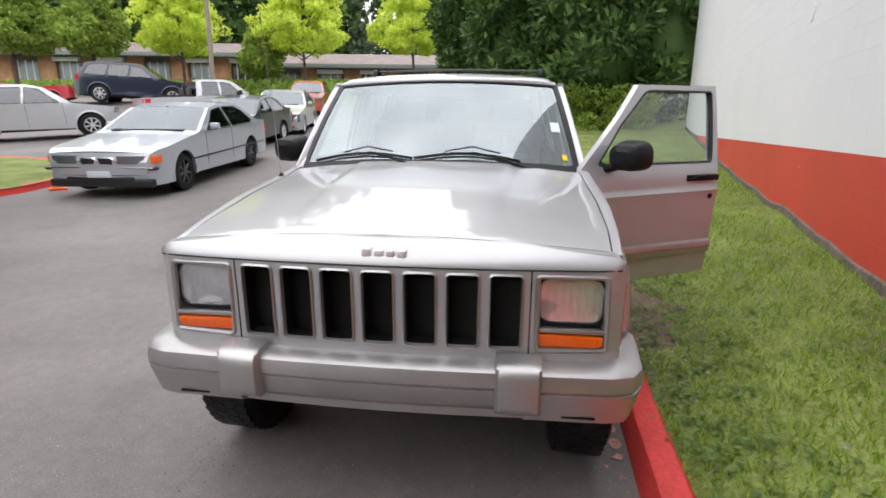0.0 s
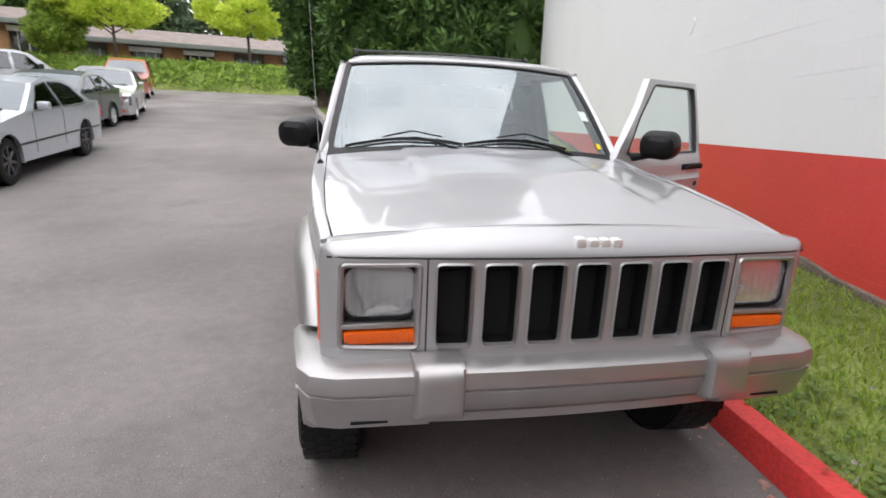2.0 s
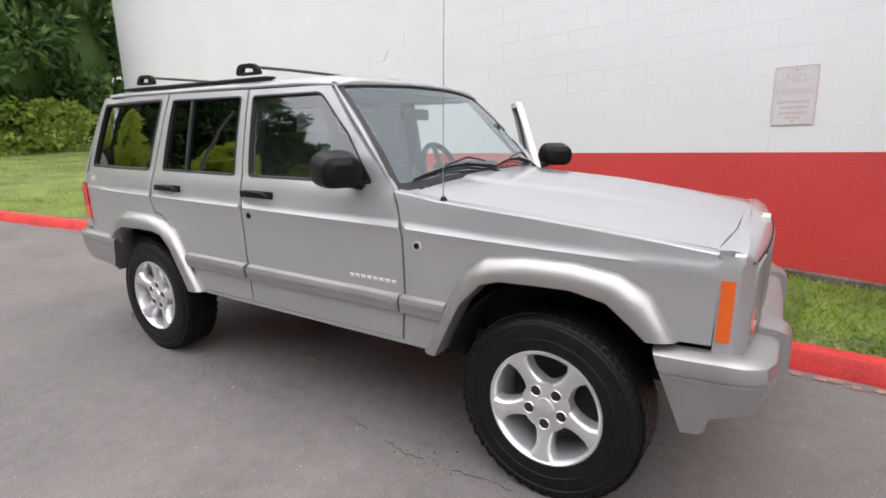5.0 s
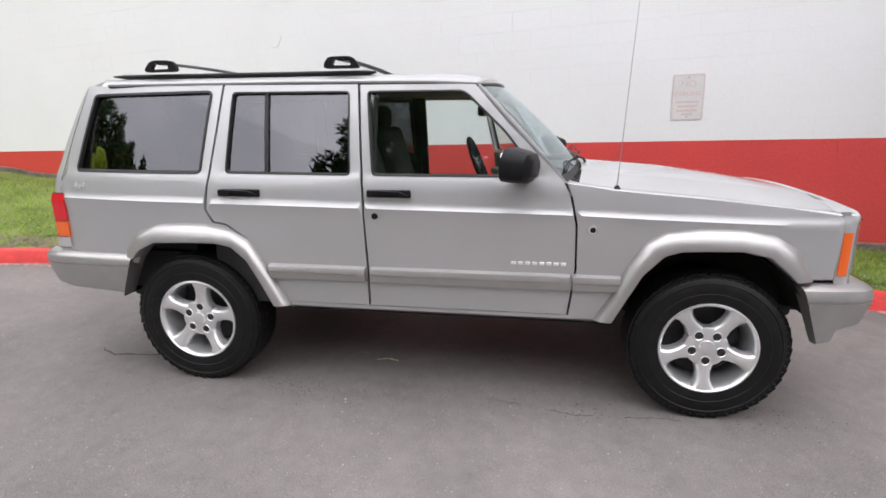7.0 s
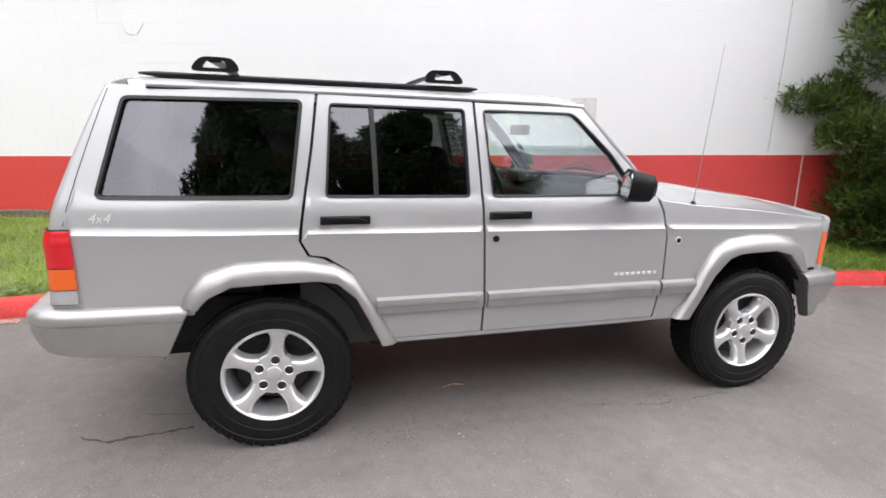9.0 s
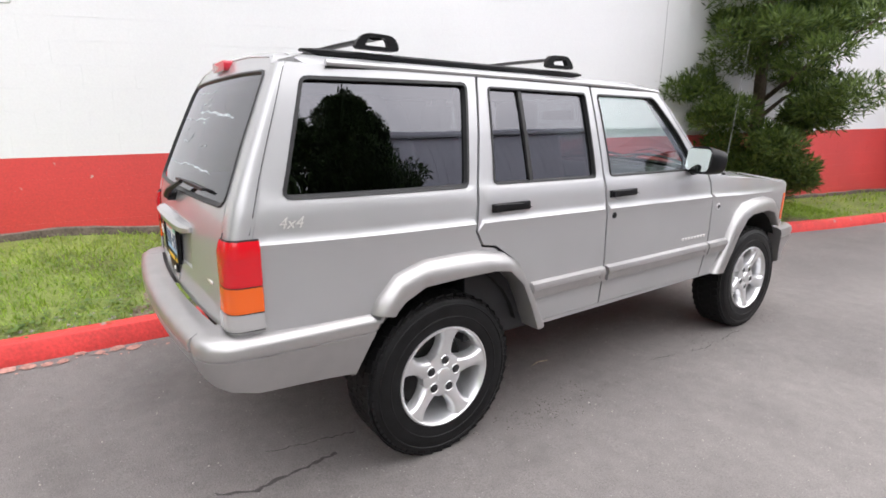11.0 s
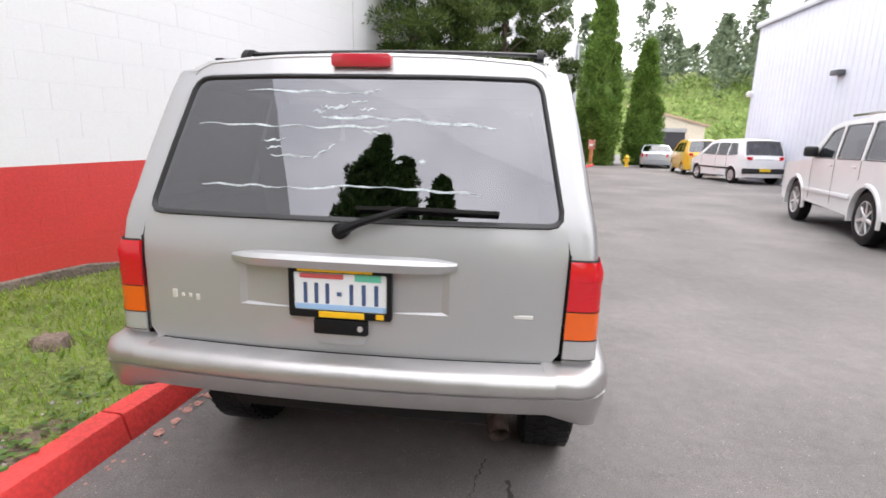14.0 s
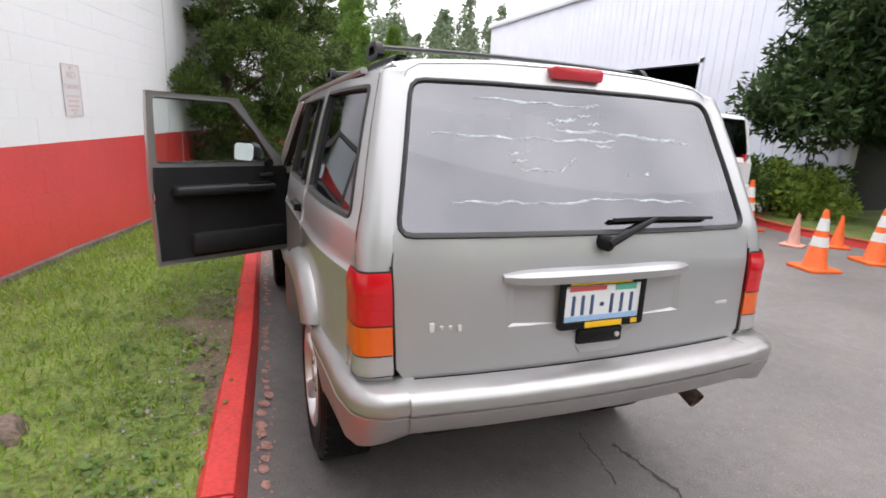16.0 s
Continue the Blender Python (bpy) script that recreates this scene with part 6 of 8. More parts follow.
grit("road_grit", plain("dark_grit", (0.065, 0.055, 0.047), 0.9), "dark leaf crumbs and grit beside the tyres", 240, 0.0050, 3, lambda r: (-0.80 + r.gauss(0, 0.07), r.choice((2.10, 2.0, 1.8, -0.40, 0.45)) + r.gauss(0, 0.16)))
grit("road_grit", plain("pale_grit", (0.34, 0.31, 0.28), 0.9), "pale loose stones on the asphalt", 900, 0.0055, 4, lambda r: (r.uniform(-3.4, 0.8), r.uniform(-4.5, 6.5)))
twig = thing("twig", "small pale twig lying under the car", "twig", Matrix.Translation((-0.42, 1.62, land(-0.42, 1.62) + 0.006)))
part("stem", tube([(0, -0.06, 0), (0.012, 0.0, 0.006), (0.0, 0.07, 0.002)], [0.004, 0.004, 0.002], 6), material("dry_twig", (0.28, 0.24, 0.18), 0.9, var=0.3, scale=30), twig)
pv, pf = [], []
for _ in range(1700):
    x, y = rng.uniform(-3.6, 0.9), rng.uniform(-3, 6)
    if x > kerb_x(y) - 0.03:
        continue
    z, r = land(x, y) + 0.001, rng.uniform(0.0012, 0.0036) * (2.0 if rng.random() < 0.03 else 1)
    k = len(pv)
    pv += [(x + r, y, z), (x, y + r, z), (x - r, y, z), (x, y - r, z), (x + r * 0.2, y, z + r * 0.7)]
    pf += [(k, k + 1, k + 4), (k + 1, k + 2, k + 4), (k + 2, k + 3, k + 4), (k + 3, k, k + 4)]
scatter_mesh("road_grit", pv, pf, material("pale_grit", (0.27, 0.25, 0.235), 0.85, var=0.3, scale=60, fixed=True), "pale grit scattered on the asphalt", "grit")

# ---- signs and marks on the wall ----
def on_wall(v, z, out=0.0):
    return WALL_POSE @ Matrix.Translation((-out, v, z)) @ Matrix.Rotation(radians(-90), 4, "Z")


sg = thing("no_parking_sign", "faded pink and white no parking sign on the wall", "sign", on_wall(-0.135, 1.575, 0.004))
FADED, FADED2 = material("faded_sign_white", (0.60, 0.585, 0.59), 0.5, var=0.05, scale=8), plain("faded_sign_pink", (0.60, 0.46, 0.46), 0.5)
part("sign_plate", prism(rounded(-0.142, 0.142, -0.213, 0.213, 0.018), -0.003, 0.0, "y"), FADED, sg)
part("sign_border", ring_prism(rounded(-0.138, 0.138, -0.209, 0.209, 0.016), rounded(-0.131, 0.131, -0.202, 0.202, 0.012), -0.0045, -0.003, "y"), FADED2, sg)
for body, z, size in (("NO", 0.095, 0.085), ("PARKING", 0.012, 0.058)):
    c = bpy.data.curves.new("sign_text", "FONT")
    c.body, c.size, c.extrude, c.align_x = body, size, 0.0006, "CENTER"
    o = new("sign_text", c)
    o.data.materials.append(FADED2)
    o.parent = sg
    o.matrix_local = Matrix.Translation((0, -0.0045, z)) @ Matrix.Rotation(radians(90), 4, "X")
for z, w in ((-0.045, 0.10), (-0.085, 0.085), (-0.125, 0.09), (-0.16, 0.05)):
    part("sign_line", box(-w, w, -0.0045, -0.003, z - 0.008, z + 0.008), FADED2, sg)
for z in (0.185, -0.185):
    part("sign_bolt", lathe([(-0.006, 0.0), (-0.006, 0.006), (-0.003, 0.007)], 10, "y", m=Matrix.Translation((0, 0, z))), plain("bolt_grey", (0.3, 0.3, 0.3), 0.5, 0.8), sg)
pt = thing("wall_patch", "round patch of repair plaster on the white wall", "patch", on_wall(4.66, 2.49, 0.0))
part("plaster", prism([(0.10 * (1 + 0.2 * math.sin(3 * a) + 0.1 * math.cos(5 * a)) * math.cos(a), 0.11 * (1 + 0.15 * math.cos(2 * a)) * math.sin(a)) for a in [6.283 * k / 20 for k in range(20)]], -0.008, 0.004, "y", 0.003, 1), WALL_WHITE, pt)
dr = thing("wall_crack", "hairline crack down the white wall", "crack", on_wall(-2.35, 1.2, 0.0))
part("crack_line", tube([(0.0, 0.0, 0.0), (0.01, 0.0, 0.5), (0.03, 0.0, 1.1), (0.035, 0.0, 1.8), (0.05, 0.0, 3.0)], 0.0035, 5), plain("crack_grey", (0.30, 0.30, 0.31), 0.9), dr)

# ---- trees ----
BARK = material("brown_bark", (0.085, 0.062, 0.048), 0.95, var=0.4, scale=14, fine=70, bump=0.8, bump_dist=0.03)
PINE = leaf_paint("pine_needles", (0.018, 0.042, 0.010), (0.145, 0.205, 0.045), 0.5, 0.22)
DARKFIR = leaf_paint("dark_conifer_leaves", (0.018, 0.046, 0.012), (0.10, 0.18, 0.040), 0.6, 0.15)
SPRING = leaf_paint("spring_leaves", (0.50, 0.62, 0.07), (0.80, 0.88, 0.20), 0.5, 0.6)
MIDGREEN = leaf_paint("mid_green_leaves", (0.16, 0.25, 0.035), (0.42, 0.54, 0.12), 0.5, 0.5)
DARKYEW = leaf_paint("dark_yew_leaves", (0.010, 0.026, 0.008), (0.055, 0.10, 0.025), 0.6, 0.1)
THUJA = leaf_paint("columnar_hedge_leaves", (0.055, 0.115, 0.018), (0.20, 0.31, 0.06), 0.55, 0.3)
# next two greens are paled and greyed: distance haze put into the leaf colour
HILLWOOD = leaf_paint("haze_painted_hill_leaves", (0.12, 0.16, 0.105), (0.25, 0.30, 0.19), 0.8, 0.15)
HAZE = leaf_paint("haze_painted_wood_leaves", (0.06, 0.10, 0.055), (0.17, 0.23, 0.12), 0.8, 0.15)
BRUSH = leaf_paint("hillside_brush_leaves", (0.14, 0.22, 0.06), (0.34, 0.44, 0.14), 0.7, 0.3)


def leaves(clumps, per, size, seed, slim=1.0, up=0.0, flat=0.75):
    """Leaf blades round clump centres: (x, y, z, radius) each."""
    r = np.random.default_rng(seed)
    c = np.repeat(np.array(clumps, float), per, 0)
    n = len(c)
    d = r.normal(size=(n, 3))
    d /= np.linalg.norm(d, axis=1)[:, None]
    rad = c[:, 3] * r.uniform(0.25, 1.0, n) ** 0.5
    p = c[:, :3] + d * rad[:, None] * np.array([1, 1, flat])
    t = d * 0.6 + r.normal(size=(n, 3)) * 0.5 + np.array([0, 0, up])
    t /= np.linalg.norm(t, axis=1)[:, None]
    s = np.cross(t, r.normal(size=(n, 3)))
    s /= np.linalg.norm(s, axis=1)[:, None]
    l = size * r.uniform(0.6, 1.3, n)[:, None]
    w = l * 0.42 * slim
    v = np.stack([p - s * w * 0.5, p + t * l * 0.5 + s * w * 0.2 + s * w * 0.5 * 0, p + t * l, p + t * l * 0.45 - s * w], 1).reshape(-1, 3)
    f = np.arange(4 * n).reshape(-1, 4)
    return v.tolist(), f.tolist()


def tree(name, label, x, y, z, h, shape, leaf, per, size, seed, clumps=70, trunk=0.14, clear=0.12, slim=1.0, up=0.0, crad=(0.25, 0.5), group="", limbs=14, lean=(0, 0), hollow=0.35, core=0.0, flat=0.75):
    """shape(t): crown radius at a share t of the crown's height."""
    r = random.Random(seed)
    root = thing(name, label, "tree", Matrix.Translation((x, y, z)), group)
    pts = [(lean[0] * t * t + 0.06 * math.sin(3 * t + seed), lean[1] * t * t + 0.06 * math.cos(4 * t + seed), -0.1 + (h * 0.96 + 0.1) * t) for t in [k / 8 for k in range(9)]]
    part("trunk", tube(pts, [trunk * (1.25 if k == 0 else 1 - 0.85 * k / 8) for k in range(9)], 10), BARK, root)
    cl = []
    z0 = h * clear
    while len(cl) < clumps:
        t = r.random()
        rr = shape(t)
        a, q = r.uniform(0, 6.283), (hollow + (1 - hollow) * r.random() ** 0.6)
        q *= 1 + 0.16 * math.sin(3 * a + seed + 5 * t) + r.uniform(-0.1, 0.12)
        zz = z0 + (h - z0) * t
        cl.append((lean[0] * (zz / h) ** 2 + rr * q * math.cos(a), lean[1] * (zz / h) ** 2 + rr * q * math.sin(a), zz, r.uniform(*crad) * (0.6 + 0.4 * min(1, rr / max(shape(0.3), 0.1)))))
    for k in range(limbs):
        c = cl[k * len(cl) // limbs]
        zb = max(z0 * 0.8, c[2] - 0.5 * math.hypot(c[0], c[1]) - 0.2)
        f = zb / h
        part("limb", tube([(lean[0] * f * f, lean[1] * f * f, zb), ((c[0]) * 0.5, (c[1]) * 0.5, (zb + c[2]) / 2 + 0.05), c[:3]], [trunk * 0.36, trunk * 0.22, trunk * 0.07], 6), BARK, root)
    if core:
        rows = [(z0 + (h - z0) * t, max(0.01, core * shape(t) * (1 + 0.05 * math.sin(17 * t + seed)))) for t in [k / 14 for k in range(15)]]
        part("crown_core", lathe([(z, 0.0) for z, _ in rows[:1]] + rows + [(rows[-1][0], 0.0)], 14, "z"), leaf, root)
    v, f = leaves(cl, per, size, seed, slim, up, flat)
    ob = scatter_mesh("crown", v, f, leaf, "", "", parent=root)
    return root


pine = lambda t: (0.35 + 1.25 * math.sin(math.pi * min(1, t * 0.9 + 0.12)) ** 0.8) * (1.15 - 0.55 * t)
vg = "shaggy evergreens along the wall"
tree("wall_pine", "shaggy dark green evergreen growing against the painted wall", 1.25, -4.35, land(1, -4.8) + 0.1, 6.2, lambda t: 0.88 * pine(t) * min(1.0, 0.52 + 2.2 * t), PINE, 700, 0.10, 11, clumps=270, clear=0.05, slim=0.34, up=0.5, crad=(0.22, 0.46), flat=0.48, group=vg, trunk=0.11, limbs=26, lean=(0.0, 0.0))
tree("wall_pine", "tall shaggy evergreen with twisted limbs on the verge", -0.15, -9.9, land(0, -10) + 0.1, 6.8, lambda t: 0.84 * pine(t), PINE, 620, 0.12, 12, clumps=112, clear=0.04, slim=0.5, up=0.55, crad=(0.20, 0.42), flat=0.55, group=vg, trunk=0.13, limbs=26, lean=(-0.2, 0.0))
tree("wall_pine", "tall dark evergreen with a dense crown on the verge", -1.15, -14.6, land(-1, -15) + 0.1, 7.4, lambda t: 1.0 * pine(t), PINE, 560, 0.14, 13, clumps=105, clear=0.04, slim=0.5, up=0.55, crad=(0.25, 0.46), flat=0.55, group=vg, trunk=0.15, limbs=24)
column = lambda t: 1.0 * math.sin(math.pi * (0.18 + 0.80 * t)) ** 0.55 if t < 0.99 else 0.05
cone = lambda t: (1 - t) ** 0.75 * min(1, 0.6 + 4 * t)
for x, y, h, w, sd in ((-6.1, -32.0, 11.5, 1.40, 21), (-9.6, -34.0, 8.2, 1.05, 22)):
    tree("columnar_cypress", "tall clipped-looking columnar evergreen", x, y, land(x, y), h, lambda t, w=w: w * column(t) * (1.1 - 0.75 * t), THUJA, 200, 0.22, sd, clumps=340, clear=0.0, slim=0.6, up=0.7, crad=(0.30, 0.55), group="columnar evergreens at the lane's end", trunk=0.2, limbs=3, hollow=0.8, core=0.8)
for x, y, h, w, sd in ((-1.3, 23.5, 12.5, 1.9, 34), (0.8, 19.5, 15.5, 2.3, 31), (3.3, 17.9, 15.8, 2.8, 32), (5.3, 18.3, 19.0, 2.6, 33), (5.2, 24.5, 18, 3.2, 35)):
    tree("dark_conifer", "large dark evergreen on the grass beyond the wall", x, y, land(x, y) + 0.12, h, lambda t, w=w: w * cone(t) ** 1.0, DARKFIR, 175, 0.34, sd, clumps=330, clear=0.06, slim=0.7, up=0.2, crad=(0.4, 0.75), group="dark evergreens behind the verge", trunk=0.36, limbs=14, hollow=0.5, core=0.7)
tree("dark_conifer", "large dark evergreen overhanging the kerb island", -10.9, -0.9, land(-10, -1.6) + 0.1, 7.8, lambda t: 2.9 * cone(t) ** 0.6, DARKYEW, 280, 0.20, 41, clumps=300, clear=0.19, slim=0.6, up=0.1, crad=(0.35, 0.65), trunk=0.3, limbs=14, hollow=0.5, core=0.36)
spread = lambda t: min(1.0, 0.45 + 3.2 * t) * (1 - t) ** 0.55 * 1.08
gs = "bright street trees in front of the shops"
for x, y, h, w, leaf, sd in ((-22.6, 33.7, 9.6, 3.2, SPRING, 51), (-7.0, 38.6, 9.8, 3.3, SPRING, 52), (-15.0, 37.2, 10.0, 3.5, SPRING, 53), (-29.0, 27.0, 7.0, 2.4, MIDGREEN, 54), (-25.0, 28.4, 7.0, 1.9, MIDGREEN, 55), (-18.2, 36.8, 5.6, 1.45, MIDGREEN, 56)):
    tree("street_tree", "slender street tree in fresh yellow-green leaf" if leaf is SPRING else "street tree in full green leaf", x, y, land(x, y), h, lambda t, w=w: w * spread(t), leaf, 110, 0.25, sd, clumps=270, clear=0.38, slim=0.9, up=0.1, crad=(0.28, 0.62), flat=0.55, group=gs, trunk=0.13, limbs=18, hollow=0.25)


def bush(name, label, cl, leaf, per, size, seed, group=""):
    v, f = leaves(cl, per, size, seed, 0.9, 0.2)
    ob = scatter_mesh(name, v, f, leaf, label, "shrub", kind="")
    if group:
        ob["group"] = group
    return ob


rr = random.Random(77)
bush("wall_shrub", "mid-green shrubs at the end of the wall", [(rr.uniform(2.4, 5.2), rr.uniform(15.5, 17.2), land(3, 16) + rr.uniform(0.2, 1.5), rr.uniform(0.3, 0.5)) for _ in range(40)], MIDGREEN, 180, 0.14, 61)
bush("verge_shrub", "dark low hedge beyond the grass", [(rr.uniform(3.2, 6.6), rr.uniform(18.0, 19.5), land(3, 18.5) + rr.uniform(0.1, 1.2), rr.uniform(0.3, 0.5)) for _ in range(22)], DARKFIR, 120, 0.16, 64)
isl = thing("island_shrub", "glossy green shrub with several stems on the kerb island", "shrub", Matrix.Translation((-9.1, -2.6, land(-9.1, -2.6))))
for k in range(6):
    cx, cy = 0.8 * math.cos(k * 1.05), 0.75 * math.sin(k * 1.05)
    part("stem", tube([(cx * 0.35, cy * 0.35, -0.05), (cx * 0.7, cy * 0.7, 0.4), (cx, cy, 0.85)], [0.022, 0.016, 0.008], 6), BARK, isl)
    v, f = leaves([(cx + rr.uniform(-0.45, 0.45), cy + rr.uniform(-0.45, 0.45), rr.uniform(0.15, 1.05), rr.uniform(0.20, 0.36)) for _ in range(10)], 170, 0.11, 620 + k, 0.9, 0.2)
    scatter_mesh("foliage", v, f, MIDGREEN if k % 3 else DARKFIR, "", "", parent=isl)
v, f = leaves([(rr.uniform(-46, -0.2), rr.uniform(34.5, 38.5) + 0.0, 0, rr.uniform(0.5, 0.9)) for _ in range(760)], 60, 0.30, 63, 0.9, 0.4)
v = [(x, y, z * 0.8 + land(x, y) + 0.15 + 1.15 * min(1, max(0, (y - 34.3) / 1.6))) for x, y, z in v]
tagged(scatter_mesh("hedge_bank", v, f, leaf_paint("ground_cover_leaves", (0.13, 0.22, 0.03), (0.33, 0.46, 0.09), 0.6, 0.3), "low bright green ground cover on a bank", "hedge"), kind="stuff")
bm = grid_sheet(steps((-48, 0, 24)), steps((34.0, 39.5, 6)), lambda x, y: land(x, y) + 1.1 * min(1, max(0, (y - 34.0) / 1.8)))
tagged(finish("bank_soil", bm, GRASS_SOIL), "green bank under the ground cover", "bank", kind="structure")


# far woods: rows of ragged conifers, one object
def wood(name, label, spots, leaf, per, size, seed):
    cl = []
    r = random.Random(seed)
    for x, y, z, h, w in spots:
        for k in range(26):
            t = r.random()
            a = r.uniform(0, 6.283)
            q = w * (1 - t) ** 0.8 * r.uniform(0.4, 1.0)
            cl.append((x + q * math.cos(a), y + q * math.sin(a), z + h * (0.03 + 0.97 * t), w * 0.34 * (1.1 - 0.7 * t)))
    v, f = leaves(cl, per, size, seed, 0.8, 0.1)
    scatter_mesh(name, v, f, leaf, label, "woods")


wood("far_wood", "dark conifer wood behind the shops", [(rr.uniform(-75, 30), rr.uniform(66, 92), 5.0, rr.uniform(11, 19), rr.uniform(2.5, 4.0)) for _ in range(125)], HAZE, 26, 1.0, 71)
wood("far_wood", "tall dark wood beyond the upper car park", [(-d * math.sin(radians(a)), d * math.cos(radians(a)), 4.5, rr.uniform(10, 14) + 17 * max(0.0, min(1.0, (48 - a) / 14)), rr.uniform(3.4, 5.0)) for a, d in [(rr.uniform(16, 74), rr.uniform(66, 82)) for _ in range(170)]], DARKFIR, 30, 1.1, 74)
wood("far_wood", "tree line on the far hill, its leaves paled for haze", [(rr.uniform(-75, 10), rr.uniform(-150, -95), rr.uniform(6, 15), rr.uniform(8, 17), rr.uniform(2.5, 5.0)) for _ in range(80)], HILLWOOD, 24, 1.1, 72)
v, f = leaves([(rr.uniform(-90, 12), rr.uniform(-112, -68), 0, rr.uniform(1.2, 2.4)) for _ in range(520)], 34, 0.9, 73, 0.9, 0.3)
v = [(x, y, z + 0.0 + max(0, (-66 - y)) * 0.28 - 0.6) for x, y, z in v]
scatter_mesh("hill_brush", v, f, BRUSH, "bright green brush covering a far hillside", "brush")
bm = grid_sheet(steps((-110, 40, 20)), steps((-220, -64, 20)), lambda x, y: -1.3 + max(0, (-66 - y)) * 0.28 if y > -130 else 16.5)
tagged(finish("far_hill", bm, GRASS_SOIL), "green hillside far beyond the lane", "hill", kind="structure")


# ---- other vehicles ----
def body_paint(name, color, metal=0.3):
    return material(name, color, 0.28, metal, var=0.03, scale=3, fine=400, bump=0.0, coat=0.9)


CAR_GLASS = glass("far_car_glass", (0.12, 0.13, 0.14))
SCREEN_GLASS = glass("far_windscreen_glass", (0.3, 0.33, 0.33), ior=2.5, shine=(0.9, 0.96, 1.0))
LIGHT_GLASS = glass("far_clear_glass", (0.45, 0.5, 0.5))


def vehicle(name, label, m, paint, W, profile, belt, windows, screens, wheels, wr, lamps, trim=(), group="", rim="bright", clear=False, arch=1.16, roofw=0.78, taper=0.17, lip=0.010):
    """A car from its side view. profile: (y, z) from the front foot over the roof to the rear foot, y from nose to tail.
    windows: side panes; screens: pairs of profile indices that are glass; wheels: the two axles; lamps: boxes (y0, y1, u0, u1, z0, z1, material)."""
    root = thing(name, label, "car", m, group)
    L, H = max(p[0] for p in profile), max(p[1] for p in profile)
    floor = min(profile[0][1], profile[-1][1])

    def hw(y, z):
        w = W / 2
        if z < belt:
            w *= 1 - 0.05 * max(0.0, (belt * 0.72 - z) / belt) ** 1.2
        else:
            w *= 1 - (1 - roofw) * ((z - belt) / (H - belt)) ** 1.15
        for d in (y, L - y):
            if d < 0.55:
                w *= 1 - taper * ((0.55 - d) / 0.55) ** 2.2
        return w

    low = [(profile[-1][0], floor)]
    for yc in wheels[::-1]:
        r = wr * arch
        low += [(yc + r * math.cos(radians(a)), max(floor, wr + r * math.sin(radians(a)))) for a in range(-25, 206, 15) if wr + r * math.sin(radians(a)) >= floor - 0.03]
    outline = list(profile) + low[1:] if low[0] == profile[-1] else list(profile) + low
    for s in (-1, 1):
        part("body_side", sheet(outline, lambda u, v, s=s: (s * hw(u, v), u, v), lambda u, v, s=s: (-s * 0.05, 0, 0), [grown(list(w), 0.004) for w in windows], step=0.14), paint, root)
        for w in windows:
            o = part("side_window", sheet(grown(list(w), 0.006), lambda u, v, s=s: (s * (hw(u, v) - 0.012), u, v), lambda u, v, s=s: (-s * 0.004, 0, 0), step=0.3), LIGHT_GLASS if clear else CAR_GLASS, root)
            o.visible_shadow = False
            oo, ii = grown(list(w), 0.022), list(w)
            part("window_trim", loft([[(s * (hw(u, v) + 0.002), u, v) for u, v in oo], [(s * (hw(u, v) + 0.005), u, v) for u, v in grown(ii, 0.01)], [(s * (hw(u, v) - 0.014), u, v) for u, v in ii]], caps=False), RUBBER, root)
        for yc in wheels:                      # rolled lip round each arch
            rings = []
            for a in range(-12, 193, 12):
                c_, s_ = math.cos(radians(a)), math.sin(radians(a))
                rings.append([(s * (hw(yc + r * c_, wr + r * s_) + o), yc + r * c_, wr + r * s_) for r, o in ((wr * arch + 0.05, 0.0), (wr * arch + 0.035, lip), (wr * arch - 0.004, lip), (wr * arch - 0.006, -0.03))])
            part("arch_lip", loft(rings, closed=False), paint, root)
        cuts = [min(p[0] for p in windows[0]) - 0.10] + [(max(p[0] for p in a) + min(p[0] for p in b)) / 2 for a, b in zip(windows, windows[1:])][:2]
        for yc in cuts:                        # shut lines of the doors
            zs = [z for z in steps((floor + 0.12, belt - 0.005, 5)) if all(math.hypot(yc - q, z - wr) > wr * arch + 0.06 for q in wheels)]
            if len(zs) > 1:
                part("shut_line", tube([(s * (hw(yc, z) + 0.0005), yc, z) for z in zs], 0.004, 5), DARK, root)
    # skin over the top, in pieces between profile points
    glass_idx = {a for a, b in screens}
    run = []
    for i in range(len(profile) - 1):
        (y0, z0), (y1, z1) = profile[i], profile[i + 1]
        rings = []
        n = 3
        for k in range(n + 1):
            y, z = y0 + (y1 - y0) * k / n, z0 + (z1 - z0) * k / n
            row = []
            for q in range(11):
                u = (-1, -0.925, -0.72, -0.48, -0.24, 0, 0.24, 0.48, 0.72, 0.925, 1)[q]
                crown = 0.035 * (1 - u * u)
                ny, nz = -(z1 - z0), (y1 - y0)
                ln = math.hypot(ny, nz) or 1
                row.append((u * hw(y, z), y + ny / ln * crown, z + nz / ln * crown))
            rings.append(row)
        if i in glass_idx:
            part("roof_skin", loft([r[:2] for r in rings], closed=False), paint, root)
            part("roof_skin", loft([r[9:] for r in rings], closed=False), paint, root)
            o = part("windscreen", loft([r[1:10] for r in rings], closed=False), CAR_GLASS if profile[i][1] > profile[i + 1][1] else SCREEN_GLASS, root, "tinted screen")
            o.visible_shadow = False
        else:
            run.append((i, rings))
    for i, rings in run:
        part("body_skin", loft(rings, closed=False), paint, root)
    # added black box: the cabin's shade below the windows, as a solid
    part("cabin_shade_box", box(-W * 0.36, W * 0.36, L * 0.28, L * 0.93, 0.35, belt + 0.05, 0.03), DARK, root)
